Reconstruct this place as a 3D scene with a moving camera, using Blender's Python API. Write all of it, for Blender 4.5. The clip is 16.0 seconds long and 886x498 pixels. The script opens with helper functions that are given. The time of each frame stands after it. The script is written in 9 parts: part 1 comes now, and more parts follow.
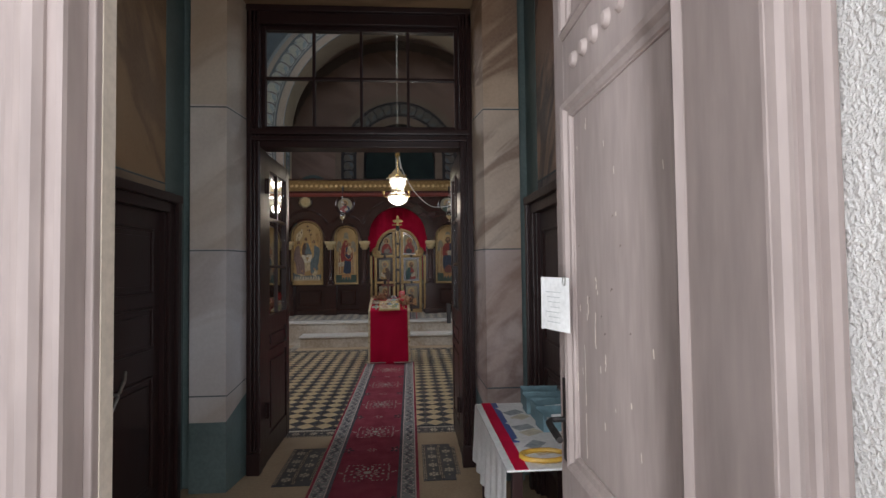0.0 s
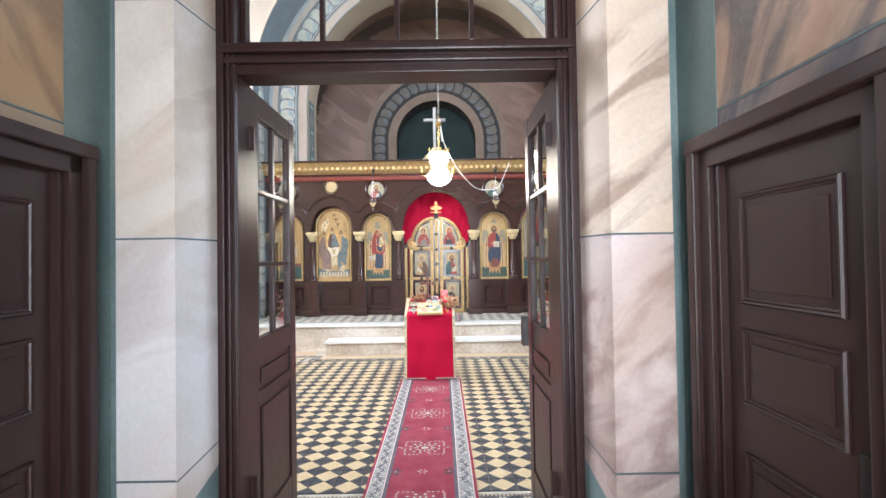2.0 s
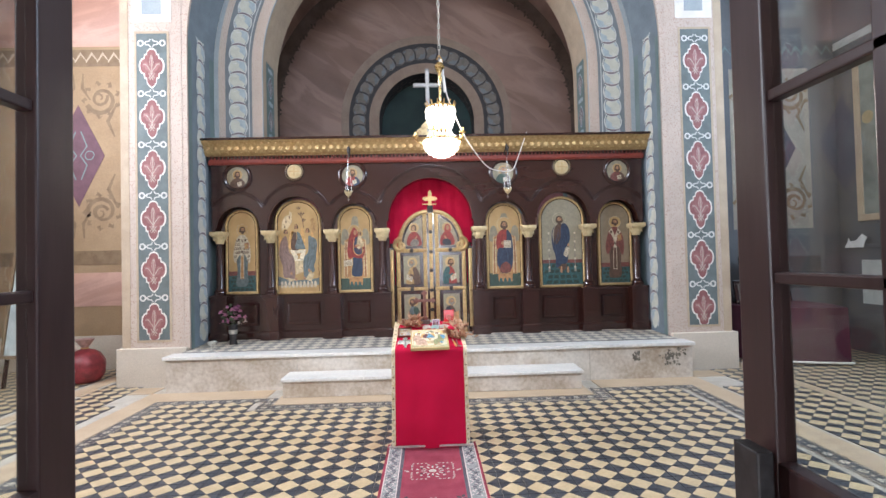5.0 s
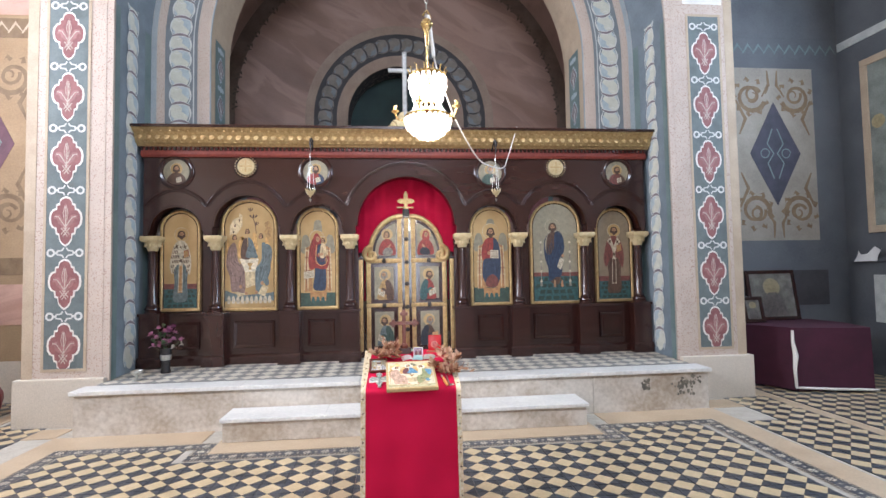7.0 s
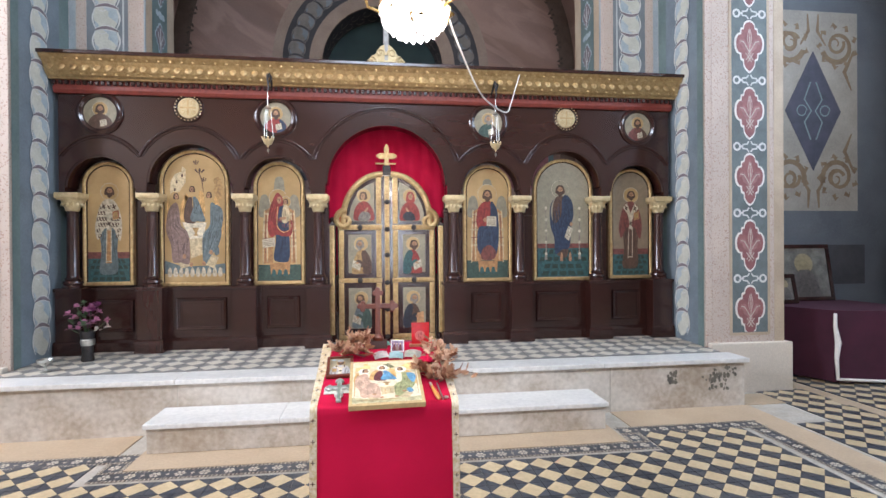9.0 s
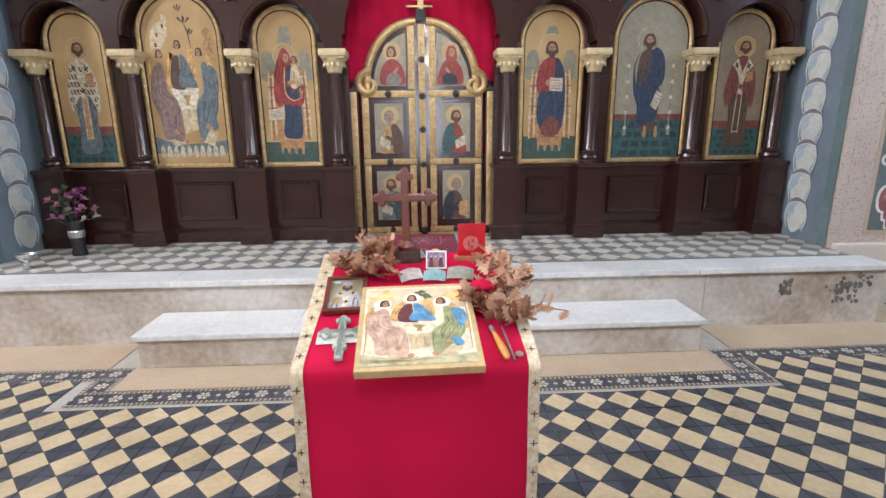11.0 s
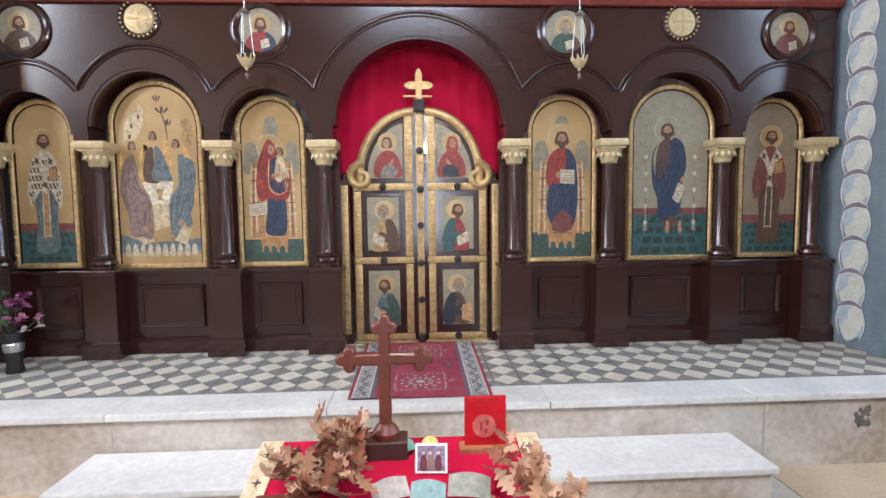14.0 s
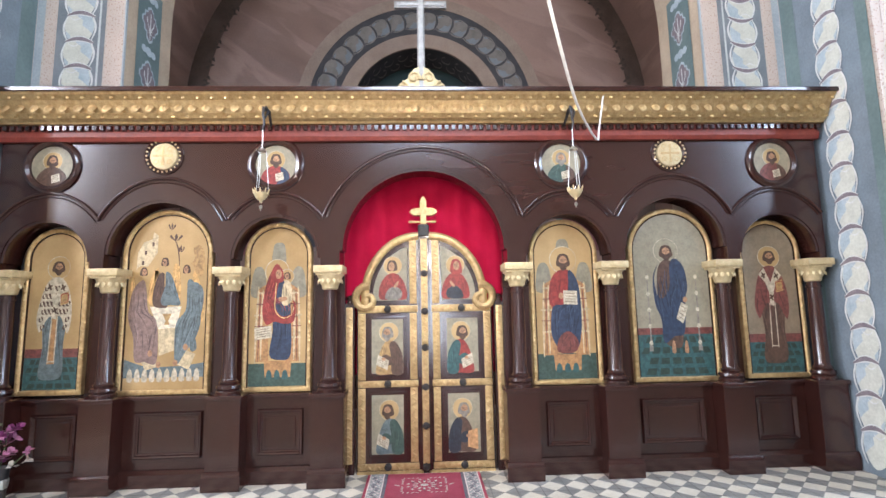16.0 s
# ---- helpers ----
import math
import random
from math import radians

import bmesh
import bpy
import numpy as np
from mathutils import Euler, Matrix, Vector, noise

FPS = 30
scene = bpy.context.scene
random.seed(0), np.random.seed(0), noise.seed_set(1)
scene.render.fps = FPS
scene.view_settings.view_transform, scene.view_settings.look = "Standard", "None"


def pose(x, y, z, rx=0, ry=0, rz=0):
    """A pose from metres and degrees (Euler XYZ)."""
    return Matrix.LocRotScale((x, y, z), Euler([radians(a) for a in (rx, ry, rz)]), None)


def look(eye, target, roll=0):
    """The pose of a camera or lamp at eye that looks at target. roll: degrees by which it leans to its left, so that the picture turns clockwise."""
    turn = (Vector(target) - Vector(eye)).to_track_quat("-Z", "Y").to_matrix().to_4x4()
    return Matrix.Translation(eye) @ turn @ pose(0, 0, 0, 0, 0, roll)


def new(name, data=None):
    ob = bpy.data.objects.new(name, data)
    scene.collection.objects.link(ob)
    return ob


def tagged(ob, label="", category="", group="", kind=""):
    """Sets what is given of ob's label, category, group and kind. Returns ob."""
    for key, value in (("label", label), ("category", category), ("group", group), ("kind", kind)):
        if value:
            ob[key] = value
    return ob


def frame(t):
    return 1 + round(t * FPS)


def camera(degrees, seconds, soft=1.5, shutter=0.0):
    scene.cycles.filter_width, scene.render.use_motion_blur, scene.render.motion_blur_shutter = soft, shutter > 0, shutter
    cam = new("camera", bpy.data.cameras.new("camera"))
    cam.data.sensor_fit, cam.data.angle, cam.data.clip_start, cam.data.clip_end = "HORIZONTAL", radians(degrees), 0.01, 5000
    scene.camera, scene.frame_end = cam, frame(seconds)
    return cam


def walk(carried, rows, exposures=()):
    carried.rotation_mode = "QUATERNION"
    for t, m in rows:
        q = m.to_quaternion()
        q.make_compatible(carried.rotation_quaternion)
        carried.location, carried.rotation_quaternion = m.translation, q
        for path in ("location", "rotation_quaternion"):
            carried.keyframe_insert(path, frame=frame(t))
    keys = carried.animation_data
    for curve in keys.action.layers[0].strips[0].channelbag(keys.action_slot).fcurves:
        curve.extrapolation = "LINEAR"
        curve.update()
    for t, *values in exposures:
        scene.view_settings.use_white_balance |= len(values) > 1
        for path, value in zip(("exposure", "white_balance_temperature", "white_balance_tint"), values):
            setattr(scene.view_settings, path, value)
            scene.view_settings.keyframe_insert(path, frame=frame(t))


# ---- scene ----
cam = camera(83.7, 16.0)
PATH = [
    (0, (-0.092, 0.2, 1.51), (0.041, 2.194, 1.576), -0.7),
    (0.5, (-0.133, 0.571, 1.531), (-0.006, 2.565, 1.606), -0.8),
    (1, (-0.126, 0.94, 1.524), (-0.09, 2.938, 1.587), -1.0),
    (1.5, (-0.153, 1.268, 1.521), (-0.16, 3.268, 1.568), -0.9),
    (2, (-0.254, 1.646, 1.532), (-0.25, 3.646, 1.569), -0.9),
    (2.5, (-0.255, 2.039, 1.534), (-0.252, 4.039, 1.569), -0.9),
    (3, (-0.289, 2.409, 1.534), (-0.282, 4.409, 1.568), -1.0),
    (3.5, (-0.377, 2.777, 1.549), (-0.349, 4.777, 1.584), -1.0),
    (6, (-0.454, 4.217, 1.575), (-0.355, 6.213, 1.653), -1.4),
    (6.5, (-0.494, 4.446, 1.58), (-0.357, 6.438, 1.696), -1.2),
    (7, (-0.518, 4.714, 1.56), (-0.322, 6.702, 1.654), -1.0),
    (7.5, (-0.449, 4.966, 1.568), (-0.213, 6.95, 1.641), -0.7),
    (8, (-0.436, 5.237, 1.547), (-0.174, 7.219, 1.598), -0.5),
    (10.5, (-0.46, 6.464, 1.44), (-0.299, 8.436, 1.15), 0.0),
    (11, (-0.41, 6.71, 1.409), (-0.316, 8.653, 0.944), -0.6),
    (11.5, (-0.413, 6.905, 1.365), (-0.332, 8.809, 0.757), -0.9),
    (12, (-0.458, 7.084, 1.34), (-0.349, 8.958, 0.649), -0.9),
    (12.5, (-0.437, 7.205, 1.329), (-0.328, 9.069, 0.61), -0.6),
    (13, (-0.41, 7.27, 1.335), (-0.318, 9.135, 0.62), -0.5),
    (13.5, (-0.388, 7.282, 1.402), (-0.334, 9.222, 0.918), -0.5),
    (14, (-0.375, 7.273, 1.512), (-0.279, 9.265, 1.368), -0.7),
    (14.5, (-0.363, 7.247, 1.668), (-0.259, 9.242, 1.776), -0.7),
    (15, (-0.364, 7.239, 1.701), (-0.266, 9.224, 1.925), -0.9),
    (15.5, (-0.361, 7.239, 1.684), (-0.274, 9.222, 1.93), -1.1),
    (16, (-0.376, 7.24, 1.697), (-0.29, 9.223, 1.947), -1.1),
]
EXPOSURES = [(t, stops, 6350 if t < 0.3 else 6050 if t < 1 else 5950 if t < 5 else 5900, 11 if t < 0.3 else 8 if t < 5 else 12) for t, stops in ((0, -0.97), (0.5, -0.05), (1.0, 0.64), (1.5, 1.38), (2.0, 1.52), (2.5, 1.5), (3.0, 1.33), (3.5, 1.25), (6.0, 1.0), (8.0, 1.08), (10.5, 0.9), (12.5, 0.85), (13.5, 0.75), (14.5, 1.34), (16, 1.52))]
walk(cam, [(t, look(eye, target, roll)) for t, eye, target, roll in PATH], EXPOSURES)

# ---- light ----
AX = -0.36  # the church's long axis
world = bpy.data.worlds.new("sky")
scene.world = world
world.use_nodes = True
sky = world.node_tree.nodes.new("ShaderNodeTexSky")
sky.sky_type, sky.sun_disc = "NISHITA", False
sky.sun_elevation, sky.sun_rotation = radians(57), radians(-51)
world.node_tree.links.new(sky.outputs[0], world.node_tree.nodes["Background"].inputs[0])
world.node_tree.nodes["Background"].inputs[1].default_value = 0.12

sun = new("sun", bpy.data.lights.new("sun", "SUN"))
sun.data.energy, sun.data.angle, sun.data.color = 5.0, radians(0.5), (1.0, 0.94, 0.85)
sun.matrix_world = look((0, 0, 0), (0.42, -0.34, -0.83))


def area_lamp(name, eye, target, wide, high, watts, colour):
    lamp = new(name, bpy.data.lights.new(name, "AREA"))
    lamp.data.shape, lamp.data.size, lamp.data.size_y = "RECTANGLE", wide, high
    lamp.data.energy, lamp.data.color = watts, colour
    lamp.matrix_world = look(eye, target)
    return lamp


# daylight in the nave's windows, an assumed west window and the entrance
for wy in (6.2, 9.2):
    area_lamp("daylight_south", (6.42, wy, 4.6), (0, wy, 2.6), 1.1, 2.4, 104, (0.74, 0.86, 1.0))
    area_lamp("daylight_north", (-7.14, wy, 4.6), (0, wy, 2.2), 1.1, 2.4, 176, (0.95, 0.96, 1.0))
area_lamp("daylight_west", (AX, 4.15, 6.6), (AX, 11, 2.4), 2.2, 1.8, 150, (0.84, 0.92, 1.0))
area_lamp("daylight_entrance", (-0.45, -0.25, 2.0), (-0.45, 4.0, 1.2), 1.7, 2.6, 84, (0.97, 0.97, 1.0))
# added fill just inside the doorway, brightening the narthex
area_lamp("daylight_open_leaf", (-0.10, 1.05, 1.45), (-0.36, 4.0, 1.35), 0.76, 2.5, 23, (0.95, 0.97, 1.0))

# ---- materials ----
def nodes_of(name):
    m = bpy.data.materials.new(name)
    m.use_nodes = True
    t = m.node_tree
    return m, t, t.nodes["Principled BSDF"]


def node(t, kind, **inputs):
    n = t.nodes.new(kind)
    for key, value in inputs.items():
        n.inputs[key.replace("_", " ")].default_value = value
    return n


def ramp(t, source, stops):
    r = t.nodes.new("ShaderNodeValToRGB")
    els = r.color_ramp.elements
    while len(els) < len(stops):
        els.new(0.5)
    for el, (at, c) in zip(els, stops):
        el.position, el.color = at, (*c, 1)
    t.links.new(source, r.inputs[0])
    return r.outputs[0]


def mixed(t, factor, a, b, blend="MIX"):
    n = t.nodes.new("ShaderNodeMix")
    n.data_type, n.blend_type = "RGBA", blend
    for value, socket in ((factor, n.inputs[0]), (a, n.inputs[6]), (b, n.inputs[7])):
        if hasattr(value, "is_output"):
            t.links.new(value, socket)
        elif isinstance(value, (int, float)):
            socket.default_value = value
        else:
            socket.default_value = (*value, 1)
    return n.outputs[2]


def place(t, scale=(1, 1, 1), turn=(0, 0, 0), world_space=True):
    g = t.nodes.new("ShaderNodeNewGeometry") if world_space else t.nodes.new("ShaderNodeTexCoord")
    mp = t.nodes.new("ShaderNodeMapping")
    mp.inputs["Scale"].default_value = scale
    mp.inputs["Rotation"].default_value = [radians(a) for a in turn]
    t.links.new(g.outputs["Position"] if world_space else g.outputs["Object"], mp.inputs[0])
    return mp.outputs[0]


def noisy(t, vec, scale, detail=4.0, rough=0.55, warp=0.0):
    n = node(t, "ShaderNodeTexNoise", Scale=scale, Detail=detail, Roughness=rough, Distortion=warp)
    t.links.new(vec, n.inputs["Vector"])
    return n.outputs["Fac"]


def bumped(t, shader, height, strength, distance):
    b = node(t, "ShaderNodeBump", Strength=strength, Distance=distance)
    t.links.new(height, b.inputs["Height"])
    t.links.new(b.outputs[0], shader.inputs["Normal"])


def plain(name, a, b, scale=6.0, rough=0.5, metal=0.0, bump=0.15, fine=60.0, dist=0.002, vary=0.0, stretch=(1, 1, 1), coat=0.0, local=False, spread=(0.35, 0.65), even=1.0):
    """A surface of two close colours, mottled at two scales, with fine relief."""
    m, t, s = nodes_of(name)
    vec = place(t, stretch, world_space=not local)
    big, small = noisy(t, vec, scale, 5.0), noisy(t, vec, fine, 3.0)
    colour = ramp(t, big, [(spread[0], a), (spread[1], b)])
    colour = mixed(t, 0.22 * even, colour, ramp(t, small, [(0.3, tuple(c * 0.55 for c in a)), (0.7, tuple(min(1, c * 1.25) for c in b))]))
    if vary:
        info = t.nodes.new("ShaderNodeObjectInfo")
        light = node(t, "ShaderNodeMapRange", To_Min=1 - vary, To_Max=1 + vary)
        t.links.new(info.outputs["Random"], light.inputs[0])
        tint = t.nodes.new("ShaderNodeVectorMath")
        tint.operation = "SCALE"
        t.links.new(colour, tint.inputs[0])
        t.links.new(light.outputs[0], tint.inputs["Scale"])
        colour = tint.outputs[0]
    t.links.new(colour, s.inputs["Base Color"])
    r = node(t, "ShaderNodeMapRange", To_Min=max(0.03, rough - 0.1 * even), To_Max=min(1, rough + 0.12 * even))
    t.links.new(small, r.inputs[0])
    t.links.new(r.outputs[0], s.inputs["Roughness"])
    s.inputs["Metallic"].default_value = metal
    s.inputs["Coat Weight"].default_value = coat
    bumped(t, s, small, bump, dist)
    return m


def marbled(name, base, light, vein, turn=(0, 35, 0), scale=1.1, rough=0.55, veins=0.55, blocks=()):
    """Marble painted on plaster: broad slanting clouds with darker streaks."""
    m, t, s = nodes_of(name)
    spun = t.nodes.new("ShaderNodeMapping")
    spun.vector_type = "TEXTURE"
    spun.inputs["Rotation"].default_value = [-radians(a) for a in turn]
    spun.inputs["Scale"].default_value = (1.9, 1.9, 0.5)
    t.links.new(place(t), spun.inputs[0])
    vec = spun.outputs[0]
    cloud = noisy(t, vec, scale, 3.0, 0.5, 0.6)
    streak = noisy(t, vec, scale * 1.7, 4.0, 0.5, 1.0)
    fine = noisy(t, place(t), 45, 4.0)
    colour = ramp(t, cloud, [(0.32, base), (0.62, light)])
    colour = mixed(t, ramp(t, streak, [(0.47, (0, 0, 0)), (0.55, (veins, veins, veins)), (0.60, (veins, veins, veins)), (0.72, (0, 0, 0))]), colour, vein)
    colour = mixed(t, 0.12, colour, ramp(t, fine, [(0.35, tuple(c * 0.6 for c in base)), (0.65, light)]))
    warm = noisy(t, vec, scale * 0.8, 2.0, 0.5, 0.4)
    colour = mixed(t, ramp(t, warm, [(0.46, (0, 0, 0)), (0.66, (0.5, 0.5, 0.5))]), colour, (base[0] * 0.98, base[1] * 0.84, base[2] * 0.66))
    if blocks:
        # each block between two joint lines is tinted, cool daylight and warm bounce included: rows of the block's foot
        # and tint
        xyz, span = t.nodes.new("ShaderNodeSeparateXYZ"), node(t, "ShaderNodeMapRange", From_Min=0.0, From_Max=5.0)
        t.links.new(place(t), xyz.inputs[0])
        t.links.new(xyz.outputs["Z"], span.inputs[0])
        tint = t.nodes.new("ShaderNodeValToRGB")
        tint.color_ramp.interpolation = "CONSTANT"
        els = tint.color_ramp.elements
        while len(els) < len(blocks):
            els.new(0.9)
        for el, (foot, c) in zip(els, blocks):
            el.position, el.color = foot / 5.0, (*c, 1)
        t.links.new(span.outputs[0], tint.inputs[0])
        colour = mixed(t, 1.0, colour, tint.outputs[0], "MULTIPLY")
    stain = noisy(t, place(t), 0.9, 6.0, 0.65)
    colour = mixed(t, ramp(t, stain, [(0.55, (0, 0, 0)), (0.75, (0.25, 0.25, 0.25))]), colour, tuple(c * 0.55 for c in base))
    t.links.new(colour, s.inputs["Base Color"])
    s.inputs["Roughness"].default_value = rough
    bumped(t, s, fine, 0.12, 0.003)
    return m


def glass(name, tint=(0.95, 0.97, 0.96), rough=0.02, share=0.14):
    m, t, s = nodes_of(name)
    clear = node(t, "ShaderNodeBsdfTransparent", Color=(*tint, 1))
    gloss = node(t, "ShaderNodeBsdfGlossy", Roughness=rough)
    facing = node(t, "ShaderNodeLayerWeight", Blend=0.5)
    power = t.nodes.new("ShaderNodeMath")
    power.operation = "POWER"
    power.inputs[1].default_value = 4.0
    t.links.new(facing.outputs["Facing"], power.inputs[0])
    fres = node(t, "ShaderNodeMapRange", To_Min=0.04, To_Max=0.8)
    t.links.new(power.outputs[0], fres.inputs[0])
    mix = t.nodes.new("ShaderNodeMixShader")
    t.links.new(fres.outputs[0], mix.inputs[0])
    t.links.new(clear.outputs[0], mix.inputs[1])
    t.links.new(gloss.outputs[0], mix.inputs[2])
    t.links.new(mix.outputs[0], t.nodes["Material Output"].inputs[0])
    return m


def glowing(name, colour, strength):
    m, t, s = nodes_of(name)
    s.inputs["Base Color"].default_value = (*colour, 1)
    s.inputs["Emission Color"].default_value = (*colour, 1)
    s.inputs["Emission Strength"].default_value = strength
    return m


M = {}
M["stucco"] = plain("white_stucco", (0.72, 0.72, 0.69), (0.84, 0.84, 0.81), 3, 0.9, bump=0.9, fine=130, dist=0.01)
M["plaster"] = plain("plaster", (0.50, 0.44, 0.36), (0.60, 0.53, 0.44), 1.5, 0.85, bump=0.3, fine=70)
M["ceil"] = plain("ceiling_plaster", (0.50, 0.44, 0.38), (0.60, 0.54, 0.47), 1.2, 0.9)
M["ochre"] = plain("ochre_plaster", (0.27, 0.180, 0.100), (0.35, 0.243, 0.142), 2.0, 0.8, bump=0.2)
# the south aisle's shade is put into this grey-blue
M["greyblue"] = plain("shaded_grey_blue_plaster", (0.085, 0.092, 0.105), (0.125, 0.132, 0.142), 1.6, 0.8, bump=0.2)
M["slate"] = plain("blue_grey_paint", (0.105, 0.150, 0.148), (0.155, 0.210, 0.205), 2.2, 0.55, bump=0.2, fine=40)
M["marble_l"] = marbled("cream_grey_marbling", (0.51, 0.48, 0.465), (0.66, 0.635, 0.615), (0.40, 0.34, 0.30), (0, 40, 0), 0.8, veins=0.5, blocks=((0.0, (1.0, 1.01, 1.04)), (1.63, (1.04, 1.0, 0.93)), (2.62, (0.97, 0.88, 0.74))))
M["marble_r"] = marbled("rosy_marbling", (0.42, 0.325, 0.27), (0.68, 0.61, 0.55), (0.25, 0.175, 0.15), (0, 42, 0), 1.05, veins=0.85, blocks=((0.0, (0.94, 0.92, 0.98)), (1.62, (1.02, 0.97, 0.88)), (2.62, (0.98, 0.86, 0.70))))
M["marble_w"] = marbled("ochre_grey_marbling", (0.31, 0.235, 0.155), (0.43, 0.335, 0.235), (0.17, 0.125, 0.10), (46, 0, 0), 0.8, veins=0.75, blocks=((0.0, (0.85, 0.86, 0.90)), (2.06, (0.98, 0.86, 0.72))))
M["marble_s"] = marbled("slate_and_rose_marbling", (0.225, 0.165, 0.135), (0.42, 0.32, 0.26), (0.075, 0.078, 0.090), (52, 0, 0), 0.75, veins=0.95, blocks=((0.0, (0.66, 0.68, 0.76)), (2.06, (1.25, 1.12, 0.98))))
M["apse"] = marbled("brown_marbling", (0.20, 0.125, 0.10), (0.35, 0.225, 0.18), (0.45, 0.30, 0.24), (0, -30, 0), 0.7, veins=0.5)
M["rosepanel"] = marbled("rose_wall_paint", (0.44, 0.25, 0.20), (0.54, 0.34, 0.27), (0.35, 0.2, 0.17), (0, 20, 0), 0.8)
M["brownpaint"] = plain("brown_door_paint", (0.025, 0.0118, 0.0115), (0.037, 0.0180, 0.0168), 3, 0.33, bump=0.15, fine=45, stretch=(1, 1, 0.15))
M["oldpaint"] = plain("faded_mauve_brown_paint", (0.29, 0.235, 0.215), (0.40, 0.335, 0.312), 1.6, 0.6, bump=0.35, fine=35, stretch=(1, 1, 0.18))
M["chip"] = plain("bare_chipped_wood", (0.62, 0.55, 0.48), (0.75, 0.68, 0.60), 20, 0.8)
M["walnut"] = plain("dark_walnut", (0.0250, 0.0078, 0.0060), (0.034, 0.0112, 0.0086), 1.2, 0.21, bump=0.008, even=0.3, fine=14, stretch=(1, 1, 0.2), coat=0.15)
M["walnut_h"] = plain("dark_walnut_rails", (0.0260, 0.0082, 0.0064), (0.035, 0.0116, 0.0090), 1.2, 0.21, bump=0.008, even=0.3, fine=14, stretch=(0.2, 1, 1), coat=0.15)
M["redwood"] = plain("red_stained_wood", (0.10, 0.022, 0.012), (0.15, 0.038, 0.020), 9, 0.36, bump=0.1, fine=50, stretch=(1, 1, 0.25), coat=0.05)
M["gilt"] = plain("old_gilding", (0.40, 0.265, 0.115), (0.60, 0.44, 0.22), 28, 0.42, 0.75, bump=0.5, fine=120, dist=0.003)
M["gilt_red"] = plain("red_bole", (0.16, 0.026, 0.018), (0.22, 0.04, 0.025), 15, 0.45)
M["goldleaf"] = plain("icon_gold_ground", (0.36, 0.235, 0.10), (0.50, 0.345, 0.16), 2.6, 0.40, 0.3, bump=0.04, fine=60, even=0.35)
M["capital"] = plain("pale_gilt_capital", (0.48, 0.37, 0.195), (0.61, 0.50, 0.29), 25, 0.45, 0.35, bump=0.5, fine=110)
M["marblewhite"] = plain("white_marble", (0.56, 0.55, 0.52), (0.72, 0.70, 0.66), 2.2, 0.33, bump=0.1, fine=30, spread=(0.3, 0.62))
M["marblestained"] = plain("stained_limestone", (0.36, 0.285, 0.205), (0.60, 0.55, 0.48), 1.5, 0.6, bump=0.25, fine=24, spread=(0.37, 0.56))
M["cement"] = plain("buff_cement", (0.42, 0.31, 0.20), (0.50, 0.385, 0.26), 2.4, 0.55, bump=0.15, fine=50)
M["grout"] = plain("tile_grout", (0.40, 0.36, 0.30), (0.48, 0.44, 0.37), 9, 0.85)
M["tcream"] = plain("cream_cement_tile", (0.50, 0.385, 0.22), (0.60, 0.475, 0.29), 6, 0.36, bump=0.06, fine=40, vary=0.08)
M["tdark"] = plain("slate_blue_cement_tile", (0.042, 0.046, 0.058), (0.072, 0.076, 0.088), 9, 0.34, bump=0.06, fine=40, vary=0.22)
M["tbrown"] = plain("brown_cement_tile", (0.075, 0.058, 0.048), (0.11, 0.085, 0.07), 9, 0.4, bump=0.06)
M["crimson"] = plain("crimson_cloth", (0.40, 0.004, 0.034), (0.50, 0.006, 0.046), 2, 0.75, bump=0.35, fine=420, dist=0.001)
M["velvet"] = plain("red_velvet_curtain", (0.46, 0.004, 0.036), (0.60, 0.008, 0.055), 4, 0.7, bump=0.25, fine=300, dist=0.001)
M["carpet"] = plain("madder_carpet_pile", (0.45, 0.088, 0.132), (0.54, 0.122, 0.17), 9, 0.95, bump=0.6, fine=320, dist=0.003)
M["carpet_w"] = plain("ivory_carpet_pile", (0.52, 0.42, 0.38), (0.64, 0.54, 0.49), 30, 0.95, bump=0.5, fine=320, dist=0.003)
M["carpet_g"] = plain("grey_carpet_pile", (0.22, 0.22, 0.22), (0.32, 0.32, 0.31), 30, 0.95, bump=0.5, fine=320, dist=0.003)
M["carpet_b"] = plain("slate_carpet_pile", (0.10, 0.085, 0.10), (0.15, 0.13, 0.15), 30, 0.95, bump=0.5, fine=320, dist=0.003)
M["white"] = plain("ivory_paint", (0.66, 0.63, 0.57), (0.78, 0.75, 0.70), 5, 0.6)


def speckled(name, ground, dot, scale=42):
    """Paint flicked with small dark drops."""
    m, t, s = nodes_of(name)
    vec = place(t)
    cloud = noisy(t, vec, 2.5, 4.0)
    drops = noisy(t, vec, scale, 1.5, 0.4)
    colour = ramp(t, cloud, [(0.35, tuple(c * 0.88 for c in ground)), (0.65, ground)])
    colour = mixed(t, ramp(t, drops, [(0.60, (0, 0, 0)), (0.645, (0.85, 0.85, 0.85))]), colour, dot)
    t.links.new(colour, s.inputs["Base Color"])
    s.inputs["Roughness"].default_value = 0.72
    bumped(t, s, drops, 0.1, 0.002)
    return m


